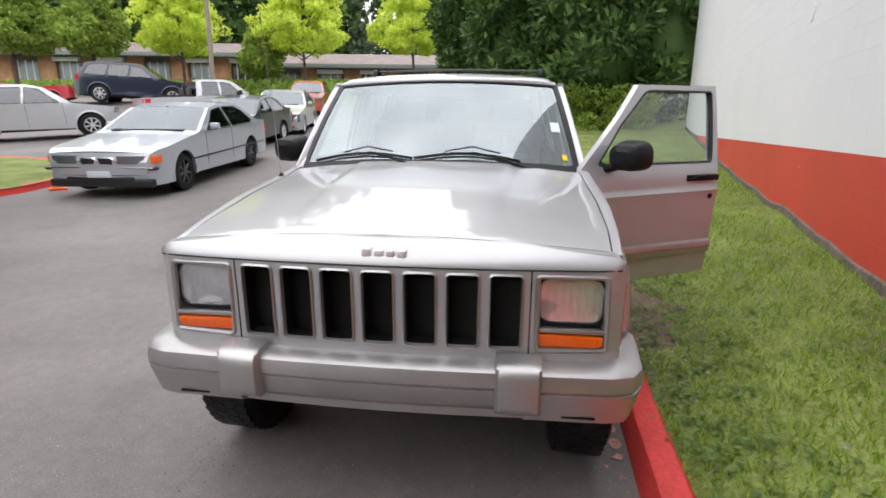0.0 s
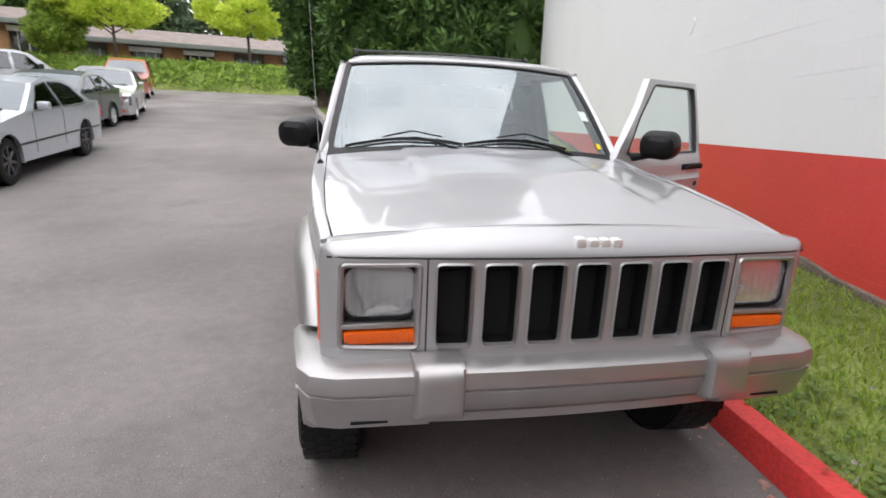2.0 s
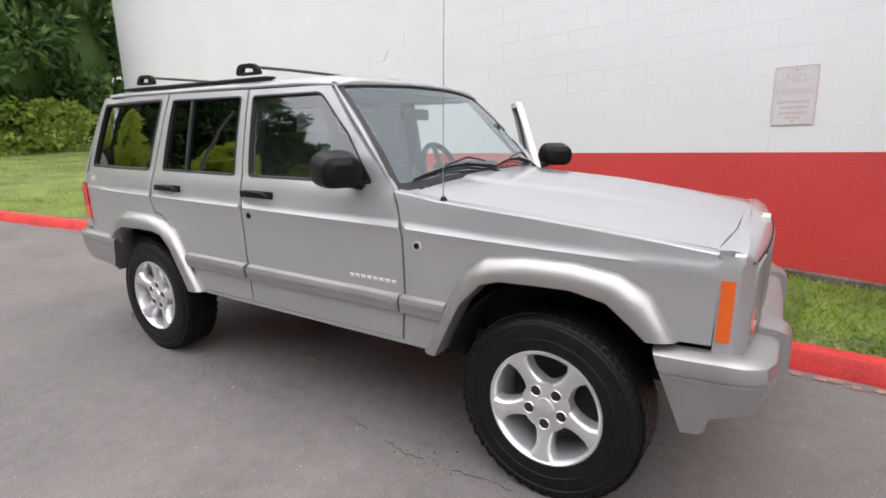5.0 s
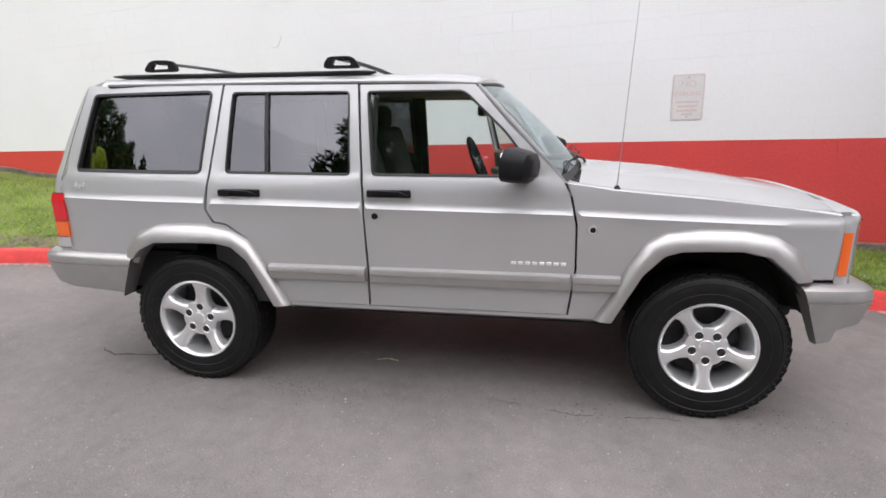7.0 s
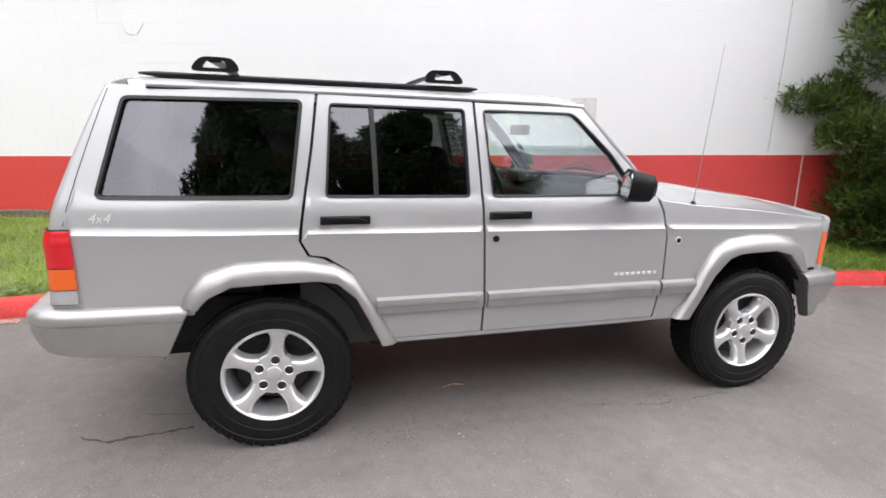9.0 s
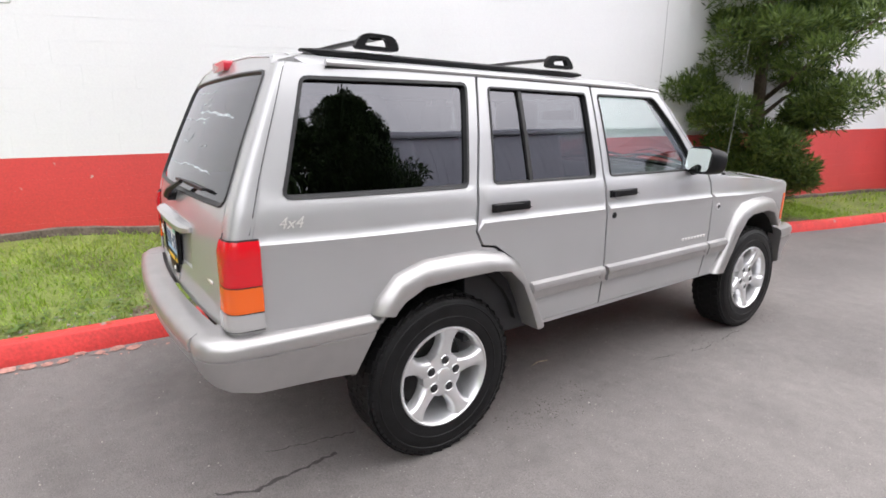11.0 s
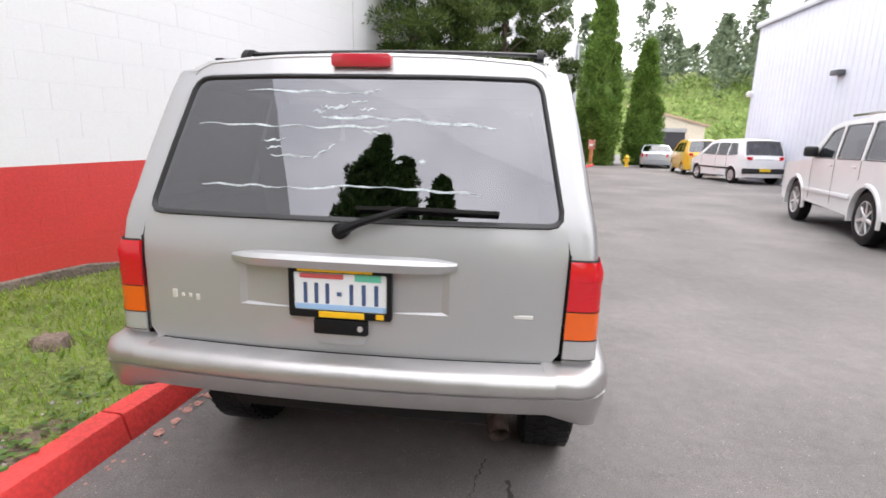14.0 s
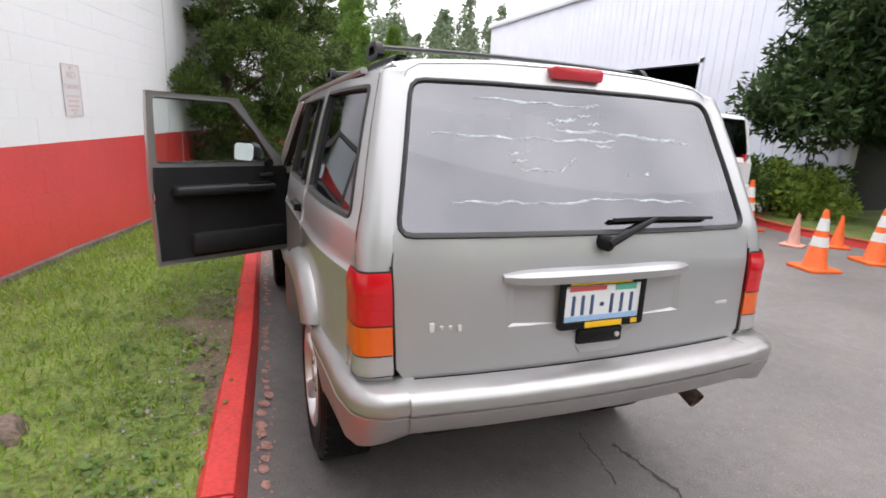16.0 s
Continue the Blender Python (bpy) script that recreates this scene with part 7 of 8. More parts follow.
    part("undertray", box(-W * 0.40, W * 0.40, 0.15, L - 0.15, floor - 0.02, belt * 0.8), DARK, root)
    for yr in (0.46, 0.66):
        for s in (-1, 1):
            part("seat_back", box(s * W * 0.2 - 0.22, s * W * 0.2 + 0.22, L * yr, L * yr + 0.12, belt - 0.1, min(belt + 0.33, H - 0.12), 0.05), CLOTH, root)
    for y0, y1, u0, u1, z0, z1, mt, nm in lamps:
        for s in (-1, 1):
            yy = y0 if y0 > L / 2 else y1
            bb = bmesh.new()
            rings = []
            for q in range(5):
                u = u0 + (u1 - u0) * q / 4
                back = 0.17 * max(0.0, (u / (W / 2) - 0.55) / 0.45) ** 2 * 1.0
                sg = 1 if y0 < L / 2 else -1
                rings.append([(s * u, y + sg * back, z) for y, z in ((y0, z0), (y0, z1), (y1, z1), (y1, z0))])
            part(nm, loft(rings, bm=bb), mt, root)
    for (x0, x1, y0, y1, z0, z1, bv, mt, nm) in trim:
        part(nm, box(x0, x1, y0, y1, z0, z1, bv), mt, root)
    rim_m = ALLOY if rim == "bright" else plain("dark_alloy", (0.10, 0.10, 0.11), 0.3, 0.8)
    for yc in wheels:
        for s in (-1, 1):
            wroot = new("wheel")
            wroot.parent = root
            wroot.matrix_local = Matrix.Translation((s * (W / 2 - 0.115), yc, wr))
            part("tyre", lathe([(s * d, r) for d, r in ((-0.09, wr * 0.64), (-0.105, wr * 0.8), (-0.085, wr * 0.97), (-0.06, wr), (0.06, wr), (0.085, wr * 0.97), (0.105, wr * 0.8), (0.095, wr * 0.64))], 32), TYRE, wroot)
            part("rim", lathe([(s * d, r) for d, r in ((0.094, wr * 0.66), (0.098, wr * 0.62), (0.06, wr * 0.60), (-0.02, wr * 0.58))], 32), rim_m, wroot)
            # black disc stands in for the shade behind the spokes
            part("wheel_shade_disc", lathe([(s * -0.01, 0.0), (s * -0.01, wr * 0.6)], 24), DARK, wroot)
            for k in range(7):
                a = 2 * math.pi * k / 7
                part("spoke", box(min(s * 0.045, s * 0.085), max(s * 0.045, s * 0.085), -0.022, 0.022, 0.03, wr * 0.62, 0.006, 1, m=Matrix.Rotation(a, 4, "X")), rim_m, wroot)
            part("hub", lathe([(s * 0.05, 0.055), (s * 0.09, 0.05), (s * 0.095, 0.0)], 16), rim_m, wroot)
    return root


def stand(x, y, heading):
    """Pose of a parked car: nose at (x, y), its length running along heading (degrees from +y, to the left)."""
    h = radians(heading)
    dx, dy = -math.sin(h), math.cos(h)
    z0, z1 = land(x, y), land(x + 4.2 * dx, y + 4.2 * dy)
    return Matrix.Translation((x, y, z0)) @ Matrix.Rotation(h, 4, "Z") @ Matrix.Rotation(math.atan2(z1 - z0, 4.2), 4, "X")


lot = "cars parked along the lane"
SEDAN = [(0.06, 0.22), (0.0, 0.40), (0.0, 0.60), (0.07, 0.73), (0.22, 0.785), (1.35, 0.935), (1.52, 0.965), (2.28, 1.34), (2.75, 1.42), (3.35, 1.41), (3.72, 1.33), (4.28, 1.02), (4.92, 0.98), (5.06, 0.84), (5.07, 0.50), (5.0, 0.24)]
SED_WIN = [smoothed([(1.82, 0.965), (2.36, 1.295), (2.78, 1.345), (2.86, 0.975)], 0.03), smoothed([(2.93, 0.975), (2.86, 1.345), (3.40, 1.335), (3.68, 1.25), (3.98, 1.02), (3.92, 0.985)], 0.03)]
pale = body_paint("pale_silver_blue_paint", (0.44, 0.48, 0.525), 0.4)
chromed_ = plain("bright_strip", (0.6, 0.6, 0.6), 0.2, 1.0)
black_trim = plain("black_trim", (0.015, 0.015, 0.016), 0.4)
white_plate = plain("blank_plate", (0.62, 0.66, 0.72), 0.4)
lens_w = plain("pale_headlamp", (0.16, 0.17, 0.18), 0.1, 0.4, coat=1.0)
vehicle("saloon_car", "pale silver-blue saloon car parked nose-out by the island", stand(-6.05, 5.45, 5), pale, 1.88, SEDAN, 0.95, SED_WIN, [(6, 7), (10, 11)], (0.88, 3.81), 0.325,
        [(-0.03, 0.12, 0.33, 0.74, 0.575, 0.70, lens_w, "headlamp"), (-0.02, 0.12, 0.745, 0.90, 0.58, 0.69, AMBER, "turn_signal"), (5.0, 5.09, 0.55, 0.88, 0.68, 0.88, RED_LENS, "tail_lamp")],
        [(-0.90, 0.90, 0.02, 0.14, 0.47, 0.51, 0.01, black_trim, "bumper_strip"), (-0.84, 0.84, -0.012, 0.12, 0.20, 0.335, 0.03, black_trim, "chin_spoiler"), (-0.55, 0.55, -0.025, 0.10, 0.30, 0.37, 0.02, black_trim, "air_intake"), (-0.88, 0.88, -0.03, 0.12, 0.505, 0.525, 0.006, chromed_, "chrome_strip"), (-0.27, -0.02, -0.035, 0.08, 0.545, 0.665, 0.03, black_trim, "grille"),
         (0.02, 0.27, -0.035, 0.08, 0.545, 0.665, 0.03, black_trim, "grille"), (-0.19, 0.19, -0.045, 0.0, 0.36, 0.46, 0.005, white_plate, "number_plate"),
         (-0.285, -0.005, -0.03, 0.06, 0.535, 0.675, 0.03, CHROME, "grille_rim"), (0.005, 0.285, -0.03, 0.06, 0.535, 0.675, 0.03, CHROME, "grille_rim"),
         (0.925, 0.945, 1.10, 4.55, 0.50, 0.53, 0.004, black_trim, "side_strip"), (-0.945, -0.925, 1.10, 4.55, 0.50, 0.53, 0.004, black_trim, "side_strip"),
         (0.93, 1.10, 1.93, 2.05, 0.97, 1.09, 0.03, pale, "door_mirror"), (-1.10, -0.93, 1.93, 2.05, 0.97, 1.09, 0.03, pale, "door_mirror"),
         (0.905, 0.93, 2.62, 2.80, 0.83, 0.86, 0.008, pale, "door_handle"), (0.905, 0.93, 3.52, 3.70, 0.83, 0.86, 0.008, pale, "door_handle")], lot, rim="dark")
green = body_paint("dark_green_paint", (0.035, 0.055, 0.05), 0.3)
vehicle("saloon_car", "dark green saloon car parked behind the silver one", stand(-7.45, 10.75, 3), green, 1.74, [(y * 0.88, z) for y, z in SEDAN], 0.95, [[(y * 0.88, z) for y, z in w] for w in SED_WIN], [(6, 7), (10, 11)], (0.78, 3.36), 0.31,
        [(-0.03, 0.10, 0.46, 0.80, 0.55, 0.67, lens_w, "headlamp"), (4.40, 4.48, 0.55, 0.82, 0.68, 0.86, RED_LENS, "tail_lamp")], [(0.86, 1.02, 1.70, 1.80, 0.97, 1.08, 0.03, green, "door_mirror")], lot)
white = body_paint("white_car_paint", (0.76, 0.76, 0.77), 0.0)
white.node_tree.nodes["Principled BSDF"].inputs["Coat Weight"].default_value = 0.25
silverw = body_paint("bright_silver_paint", (0.50, 0.51, 0.53), 0.35)
vehicle("saloon_car", "bright silver-white saloon car facing down the lane", stand(-7.55, 15.1, 14), silverw, 1.84, [(y * 0.95, z * 1.03) for y, z in SEDAN], 0.98, [[(y * 0.95, z * 1.03) for y, z in w] for w in SED_WIN], [(6, 7), (10, 11)], (0.86, 3.75), 0.335,
        [(-0.03, 0.16, 0.60, 0.86, 0.50, 0.76, lens_w, "headlamp"), (4.77, 4.85, 0.60, 0.86, 0.60, 0.90, RED_LENS, "tail_lamp"), (-0.02, 0.1, 0.55, 0.68, 0.30, 0.38, AMBER, "fog_lamp")],
        [(-0.38, 0.38, -0.03, 0.08, 0.42, 0.66, 0.03, black_trim, "grille"), (0.92, 1.08, 1.85, 1.96, 1.0, 1.1, 0.03, silverw, "door_mirror")], lot)
redp = body_paint("red_car_paint", (0.45, 0.02, 0.03), 0.1)
SUV = [(0.04, 0.28), (0.0, 0.50), (0.03, 0.80), (0.16, 0.95), (1.20, 1.08), (1.38, 1.12), (2.05, 1.62), (2.45, 1.72), (3.85, 1.72), (4.30, 1.64), (4.62, 1.12), (4.76, 1.00), (4.80, 0.55), (4.74, 0.30)]
SUV_WIN = [smoothed([(1.72, 1.15), (2.16, 1.55), (2.52, 1.62), (2.62, 1.15)], 0.03), smoothed([(2.70, 1.15), (2.62, 1.62), (3.36, 1.62), (3.44, 1.15)], 0.03), smoothed([(3.54, 1.15), (3.47, 1.62), (3.95, 1.61), (4.22, 1.52), (4.38, 1.18)], 0.03)]
suv_lamps = [(-0.03, 0.20, 0.52, 0.90, 0.78, 0.92, lens_w, "headlamp"), (4.70, 4.82, 0.62, 0.90, 0.92, 1.12, RED_LENS, "tail_lamp")]
vehicle("suv", "silver off-road car standing across the car park", stand(-13.6, 15.6, 134), silverw, 1.92, SUV, 1.13, SUV_WIN, [(5, 6), (9, 10)], (0.92, 3.82), 0.375, suv_lamps, [(-1.12, -0.96, 1.75, 1.87, 1.16, 1.3, 0.04, CHROME, "door_mirror"), (0.96, 1.12, 1.75, 1.87, 1.16, 1.3, 0.04, CHROME, "door_mirror")], lot)
navy = body_paint("dark_blue_paint", (0.018, 0.024, 0.045), 0.3)
vehicle("suv", "dark blue off-road car parked on the upper row", stand(-14.2, 21.6, 112), navy, 1.92, SUV, 1.13, SUV_WIN, [(5, 6), (9, 10)], (0.92, 3.82), 0.375, suv_lamps, [], lot)
vehicle("saloon_car", "red saloon car parked on the upper row", stand(-19.0, 20.0, 128), redp, 1.84, SEDAN, 0.95, SED_WIN, [(6, 7), (10, 11)], (0.88, 3.81), 0.325, [(5.0, 5.09, 0.55, 0.88, 0.68, 0.88, RED_LENS, "tail_lamp")], [], lot)
vehicle("suv", "orange-red off-road car at the top of the lane", stand(-10.2, 24.6, 14), body_paint("orange_red_paint", (0.42, 0.07, 0.04), 0.2), 1.85, SUV, 1.13, SUV_WIN, [(5, 6), (9, 10)], (0.92, 3.82), 0.36, suv_lamps, [], lot)
PICKUP = [(0.04, 0.32), (0.0, 0.55), (0.03, 0.85), (0.16, 1.02), (1.30, 1.12), (1.45, 1.16), (2.10, 1.70), (2.45, 1.78), (3.35, 1.78), (3.55, 1.70), (3.66, 1.12), (5.55, 1.10), (5.60, 0.60), (5.56, 0.34)]
PICK_WIN = [smoothed([(1.80, 1.18), (2.22, 1.62), (2.62, 1.68), (2.66, 1.18)], 0.03), smoothed([(2.76, 1.18), (2.72, 1.68), (3.34, 1.68), (3.44, 1.18)], 0.03)]
vehicle("pickup_truck", "silver pickup truck with dark rear glass", stand(-10.4, 21.4, 141), silverw, 1.95, PICKUP, 1.16, PICK_WIN, [(5, 6), (9, 10)], (1.0, 4.5), 0.39, [(5.52, 5.62, 0.72, 0.96, 0.80, 1.06, RED_LENS, "tail_lamp")], [(-0.25, 0.25, 3.50, 3.58, 1.73, 1.77, 0.01, RED_LENS, "brake_lamp"), (-1.15, -0.97, 1.85, 1.97, 1.2, 1.36, 0.03, black_trim, "door_mirror"), (0.97, 1.15, 1.85, 1.97, 1.2, 1.36, 0.03, black_trim, "door_mirror")], lot)

# lower end of the lane
COMM = [(0.04, 0.36), (0.0, 0.58), (0.0, 0.92), (0.10, 1.06), (1.20, 1.14), (1.34, 1.18), (1.95, 1.70), (2.25, 1.77), (3.10, 1.80), (3.25, 1.84), (4.50, 1.83), (4.62, 1.76), (4.72, 1.14), (4.78, 1.05), (4.80, 0.62), (4.74, 0.36)]
COMM_WIN = [smoothed([(1.66, 1.20), (2.06, 1.62), (2.42, 1.68), (2.46, 1.20)], 0.02), smoothed([(2.56, 1.20), (2.53, 1.69), (3.32, 1.70), (3.34, 1.20)], 0.02), smoothed([(3.46, 1.20), (3.44, 1.71), (4.36, 1.72), (4.42, 1.20)], 0.02)]
chromed = plain("dull_chrome", (0.5, 0.5, 0.5), 0.25, 1.0)
vehicle("suv", "boxy white off-road car parked by the workshop", stand(-7.31, -7.15, -9.5) @ Matrix.Scale(1.05, 4), white, 1.90, COMM, 1.18, COMM_WIN, [(5, 6), (11, 12)], (0.93, 3.71), 0.38,
        [(-0.03, 0.12, 0.50, 0.84, 0.84, 1.02, lens_w, "headlamp"), (4.62, 4.84, 0.76, 0.955, 0.84, 1.20, RED_LENS, "tail_lamp"), (4.62, 4.845, 0.78, 0.95, 1.13, 1.19, lens_w, "reversing_lamp")],
        [(-0.40, 0.40, 4.76, 4.83, 1.03, 1.10, 0.012, chromed, "tailgate_bar"), (-0.17, 0.17, 4.79, 4.835, 0.88, 1.02, 0.004, white_plate, "number_plate"), (-0.96, 0.96, 4.66, 4.92, 0.50, 0.70, 0.05, white, "rear_bumper"), (-0.70, 0.70, 4.75, 4.935, 0.69, 0.735, 0.012, black_trim, "step_pad"),
         (-0.30, 0.30, 4.78, 4.94, 0.42, 0.53, 0.02, black_trim, "tow_hitch"), (-0.22, 0.22, 4.58, 4.69, 1.775, 1.815, 0.01, RED_LENS, "brake_lamp"), (0.95, 0.975, 1.36, 3.22, 0.60, 0.665, 0.008, white, "side_strip"),
         (0.93, 1.14, 1.62, 1.75, 1.2, 1.38, 0.04, black_trim, "door_mirror"), (-1.14, -0.93, 1.62, 1.75, 1.2, 1.38, 0.04, black_trim, "door_mirror"),
         (0.70, 0.745, 2.3, 4.45, 1.845, 1.89, 0.012, chromed, "roof_rail"), (-0.745, -0.70, 2.3, 4.45, 1.845, 1.89, 0.012, chromed, "roof_rail"), (0.80, 0.895, 4.46, 4.585, 1.22, 1.80, 0.02, black_trim, "rear_pillar"), (-0.895, -0.80, 4.46, 4.585, 1.22, 1.80, 0.02, black_trim, "rear_pillar"),
         (-0.38, 0.06, 4.735, 4.77, 1.16, 1.185, 0.006, black_trim, "rear_wiper"), (0.94, 0.965, 2.28, 2.42, 1.06, 1.09, 0.008, white, "door_handle"), (0.94, 0.965, 3.12, 3.26, 1.06, 1.09, 0.008, white, "door_handle")], "cars by the workshop", roofw=0.88, taper=0.05, lip=0.03)
FIAT = [(0.04, 0.26), (0.0, 0.48), (0.05, 0.78), (0.70, 0.98), (0.85, 1.05), (1.62, 1.60), (2.05, 1.71), (3.35, 1.71), (3.85, 1.63), (4.06, 1.10), (4.14, 0.95), (4.15, 0.50), (4.10, 0.28)]
FIAT_WIN = [smoothed([(1.22, 1.12), (1.75, 1.50), (2.15, 1.55), (2.22, 1.10)], 0.03), smoothed([(2.30, 1.10), (2.24, 1.55), (2.98, 1.55), (3.02, 1.10)], 0.03), smoothed([(3.12, 1.10), (3.08, 1.55), (3.50, 1.54), (3.72, 1.14)], 0.03)]
vehicle("hatchback_car", "white tall hatchback parked along the workshop", stand(-9.45, -20.5, 9), white, 1.78, FIAT, 1.08, FIAT_WIN, [(4, 5), (8, 9)], (0.80, 3.41), 0.325,
        [(3.93, 4.185, 0.53, 0.72, 0.93, 1.06, RED_LENS, "tail_lamp")], [(-0.85, 0.85, 4.06, 4.20, 0.42, 0.62, 0.03, black_trim, "rear_bumper"), (-0.22, 0.22, 4.17, 4.205, 0.50, 0.61, 0.004, plain("yellow_plate", (0.75, 0.50, 0.02), 0.4), "number_plate"), (0.87, 0.90, 0.9, 3.2, 0.55, 0.62, 0.008, black_trim, "side_strip")], "cars by the workshop")
vehicle("hatchback_car", "yellow hatchback at the end of the lane", stand(-10.2, -26.0, -6), body_paint("yellow_paint", (0.70, 0.42, 0.02), 0.0), 1.70, FIAT, 1.08, FIAT_WIN, [(4, 5), (8, 9)], (0.80, 3.41), 0.31, [(3.93, 4.185, 0.50, 0.68, 0.93, 1.06, RED_LENS, "tail_lamp")], [], "cars by the workshop")
vehicle("saloon_car", "pale silver saloon at the end of the lane", stand(-10.4, -33.5, -12), pale, 1.82, SEDAN, 0.95, SED_WIN, [(6, 7), (10, 11)], (0.88, 3.81), 0.325, [(5.0, 5.09, 0.55, 0.88, 0.68, 0.88, RED_LENS, "tail_lamp")], [], "cars by the workshop")

# ---- buildings ----
SIDING = material("pale_metal_siding", (0.66, 0.68, 0.76), 0.45, var=0.03, scale=1.5, fine=30, bump=0.05, fixed=True)
shop = thing("workshop", "pale metal workshop with a tall open bay", "building", Matrix.Translation((-10.95, 0, -0.6)))
# wall faces the lane; bay from y -11.2 to -7.0
T = 6.75
for y0, y1, z0, z1 in ((-20.6, -11.2, 0, T), (-11.2, -7.0, 4.02, T), (-7.0, -2.6, 0, T)):
    part("siding", box(-0.2, 0.0, y0, y1, z0, z1), SIDING, shop)
for k in range(58):
    y = -20.55 + 0.311 * k
    lo = 4.02 if -11.2 < y < -7.0 else 0.0
    part("siding_rib", box(-0.002, 0.012, y - 0.012, y + 0.012, lo, T, 0.004, 1), SIDING, shop)
part("side_wall", box(-16.0, -0.2, -20.6, -20.4, 0, T), SIDING, shop)
# inner faces of the bay: its shade is put into these near-black colours
part("bay_back", box(-9.0, -8.9, -18, -2.7, 0, T), plain("painted_dim_interior", (0.03, 0.03, 0.032), 0.9), shop)
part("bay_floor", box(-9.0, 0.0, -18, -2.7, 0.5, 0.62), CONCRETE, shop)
part("ceiling", box(-9.0, -0.2, -18, -2.7, T - 0.3, T - 0.1), plain("painted_dim_ceiling", (0.05, 0.05, 0.05), 0.9), shop)
part("inner_side", box(-9.0, -0.2, -18.2, -18.0, 0, T), plain("painted_dim_side", (0.04, 0.04, 0.04), 0.9), shop)
part("inner_side", box(-9.0, -0.2, -2.7, -2.6, 0, T), plain("painted_dim_side", (0.04, 0.04, 0.04), 0.9), shop)
for y0, y1 in ((-11.32, -11.2), (-7.0, -6.88)):
    part("bay_jamb", box(-0.25, 0.03, y0, y1, 0.5, 4.14), SIDING, shop)
part("bay_lintel", box(-0.25, 0.03, -11.32, -6.88, 4.02, 4.14), SIDING, shop)
for k in range(4):
    part("work_light", box(-5 - 0.05, -5 + 0.05, -10.6 + 1.3 * k, -9.9 + 1.3 * k, 3.5 + 0.1 * (k % 2), 3.56 + 0.1 * (k % 2)), None, shop)
lit = bpy.data.materials.new("tube_light")
lit.use_nodes = True
lit.node_tree.nodes["Principled BSDF"].inputs["Emission Color"].default_value = (1, 0.95, 0.85, 1)
lit.node_tree.nodes["Principled BSDF"].inputs["Emission Strength"].default_value = 2.5
for o in shop.children:
    if o.name.startswith("work_light"):
        o.data.materials.append(lit)
part("hanging_banner", box(-3.2, -3.15, -9.9, -8.9, 3.45, 4.6), plain("ochre_banner", (0.45, 0.28, 0.05), 0.7), shop)
part("hanging_banner", box(-3.2, -3.15, -8.3, -7.7, 3.45, 4.5), plain("tan_banner", (0.40, 0.30, 0.15), 0.7), shop)
part("roof_edge", box(-16.2, 0.10, -20.8, -2.4, T, T + 0.14, 0.02), SIDING, shop)
part("gutter", box(0.02, 0.14, -20.8, -2.4, T - 0.12, T, 0.03), plain("grey_gutter", (0.42, 0.43, 0.46), 0.5, 0.3), shop)
lampb = part("wall_lamp", box(0.0, 0.28, -14.35, -13.95, 4.05, 4.22, 0.03), plain("bronze_lamp", (0.12, 0.12, 0.13), 0.4, 0.5), shop)
part("corner_lamp", lathe([(0.0, 0.0), (0.0, 0.12), (0.18, 0.14), (0.24, 0.06), (0.24, 0.0)], 14, m=Matrix.Translation((0.0, -20.5, 3.9))), plain("white_lamp", (0.7, 0.7, 0.7), 0.4), shop)

CREAM = material("cream_cladding", (0.62, 0.56, 0.44), 0.7, var=0.06, fixed=True)
hut = thing("garage_hut", "cream garage hut with a gable roof at the lane's end", "building", Matrix.Translation((-14.6, -46, land(0, -46))) @ Matrix.Rotation(radians(-8), 4, "Z"))
part("hut_wall", prism([(-3.2, 0), (3.2, 0), (3.2, 4.9), (-3.2, 3.2)], -4, 0, "y"), CREAM, hut)
part("hut_roof", prism([(-3.5, 3.12), (3.4, 4.95), (3.4, 5.12), (-3.5, 3.28)], -4.2, 0.25, "y"), plain("tan_roof_edge", (0.5, 0.36, 0.25), 0.7), hut)
# open doorway as a flat near-black panel, its inner shade painted on
part("doorway_panel", box(-1.6, 1.9, 0.005, 0.05, 0, 2.6), plain("painted_doorway_dark", (0.04, 0.04, 0.045), 0.8), hut)
part("door_head", box(-1.7, 2.0, 0.005, 0.09, 2.6, 2.95, 0.02), plain("grey_roller", (0.35, 0.35, 0.35), 0.6), hut)

ROOF_BROWN = material("brown_shingle", (0.20, 0.165, 0.15), 0.9, var=0.18, scale=1.2, fine=9, bump=0.3, fixed=True)
BRICK = material("tan_brick", (0.40, 0.22, 0.12), 0.9, var=0.2, scale=1.5, fine=14, bump=0.2, fixed=True)
mall = thing("shop_row", "long low row of shops with a brown roof and brick piers", "building", Matrix.Translation((0, 48.0, land(0, 47))) @ Matrix.Rotation(radians(9), 4, "Z"))
SHOP_WALL = material("shop_front_dark", (0.12, 0.11, 0.10), 0.8, var=0.3, scale=0.4, fine=3, fixed=True)
FASCIA = material("green_grey_fascia", (0.16, 0.18, 0.17), 0.7, fixed=True)
for x0, x1, up in ((-63, -23.9, 0.85), (-23.9, 17, 0.0)):
    part("shop_front", box(x0 + 0.3, x1 - 0.3, 0.9, 8, 0, 2.7 + up), SHOP_WALL, mall)
    part("shop_roof", prism([(-1.0, 2.62 + up), (-1.0, 2.85 + up), (4.0, 4.3 + up), (9.0, 2.85 + up), (9.0, 2.62 + up)], x0, x1 - 0.01, "x"), ROOF_BROWN, mall)
    part("fascia", box(x0, x1, -1.06, -0.98, 2.5 + up, 2.86 + up, 0.02), FASCIA, mall)
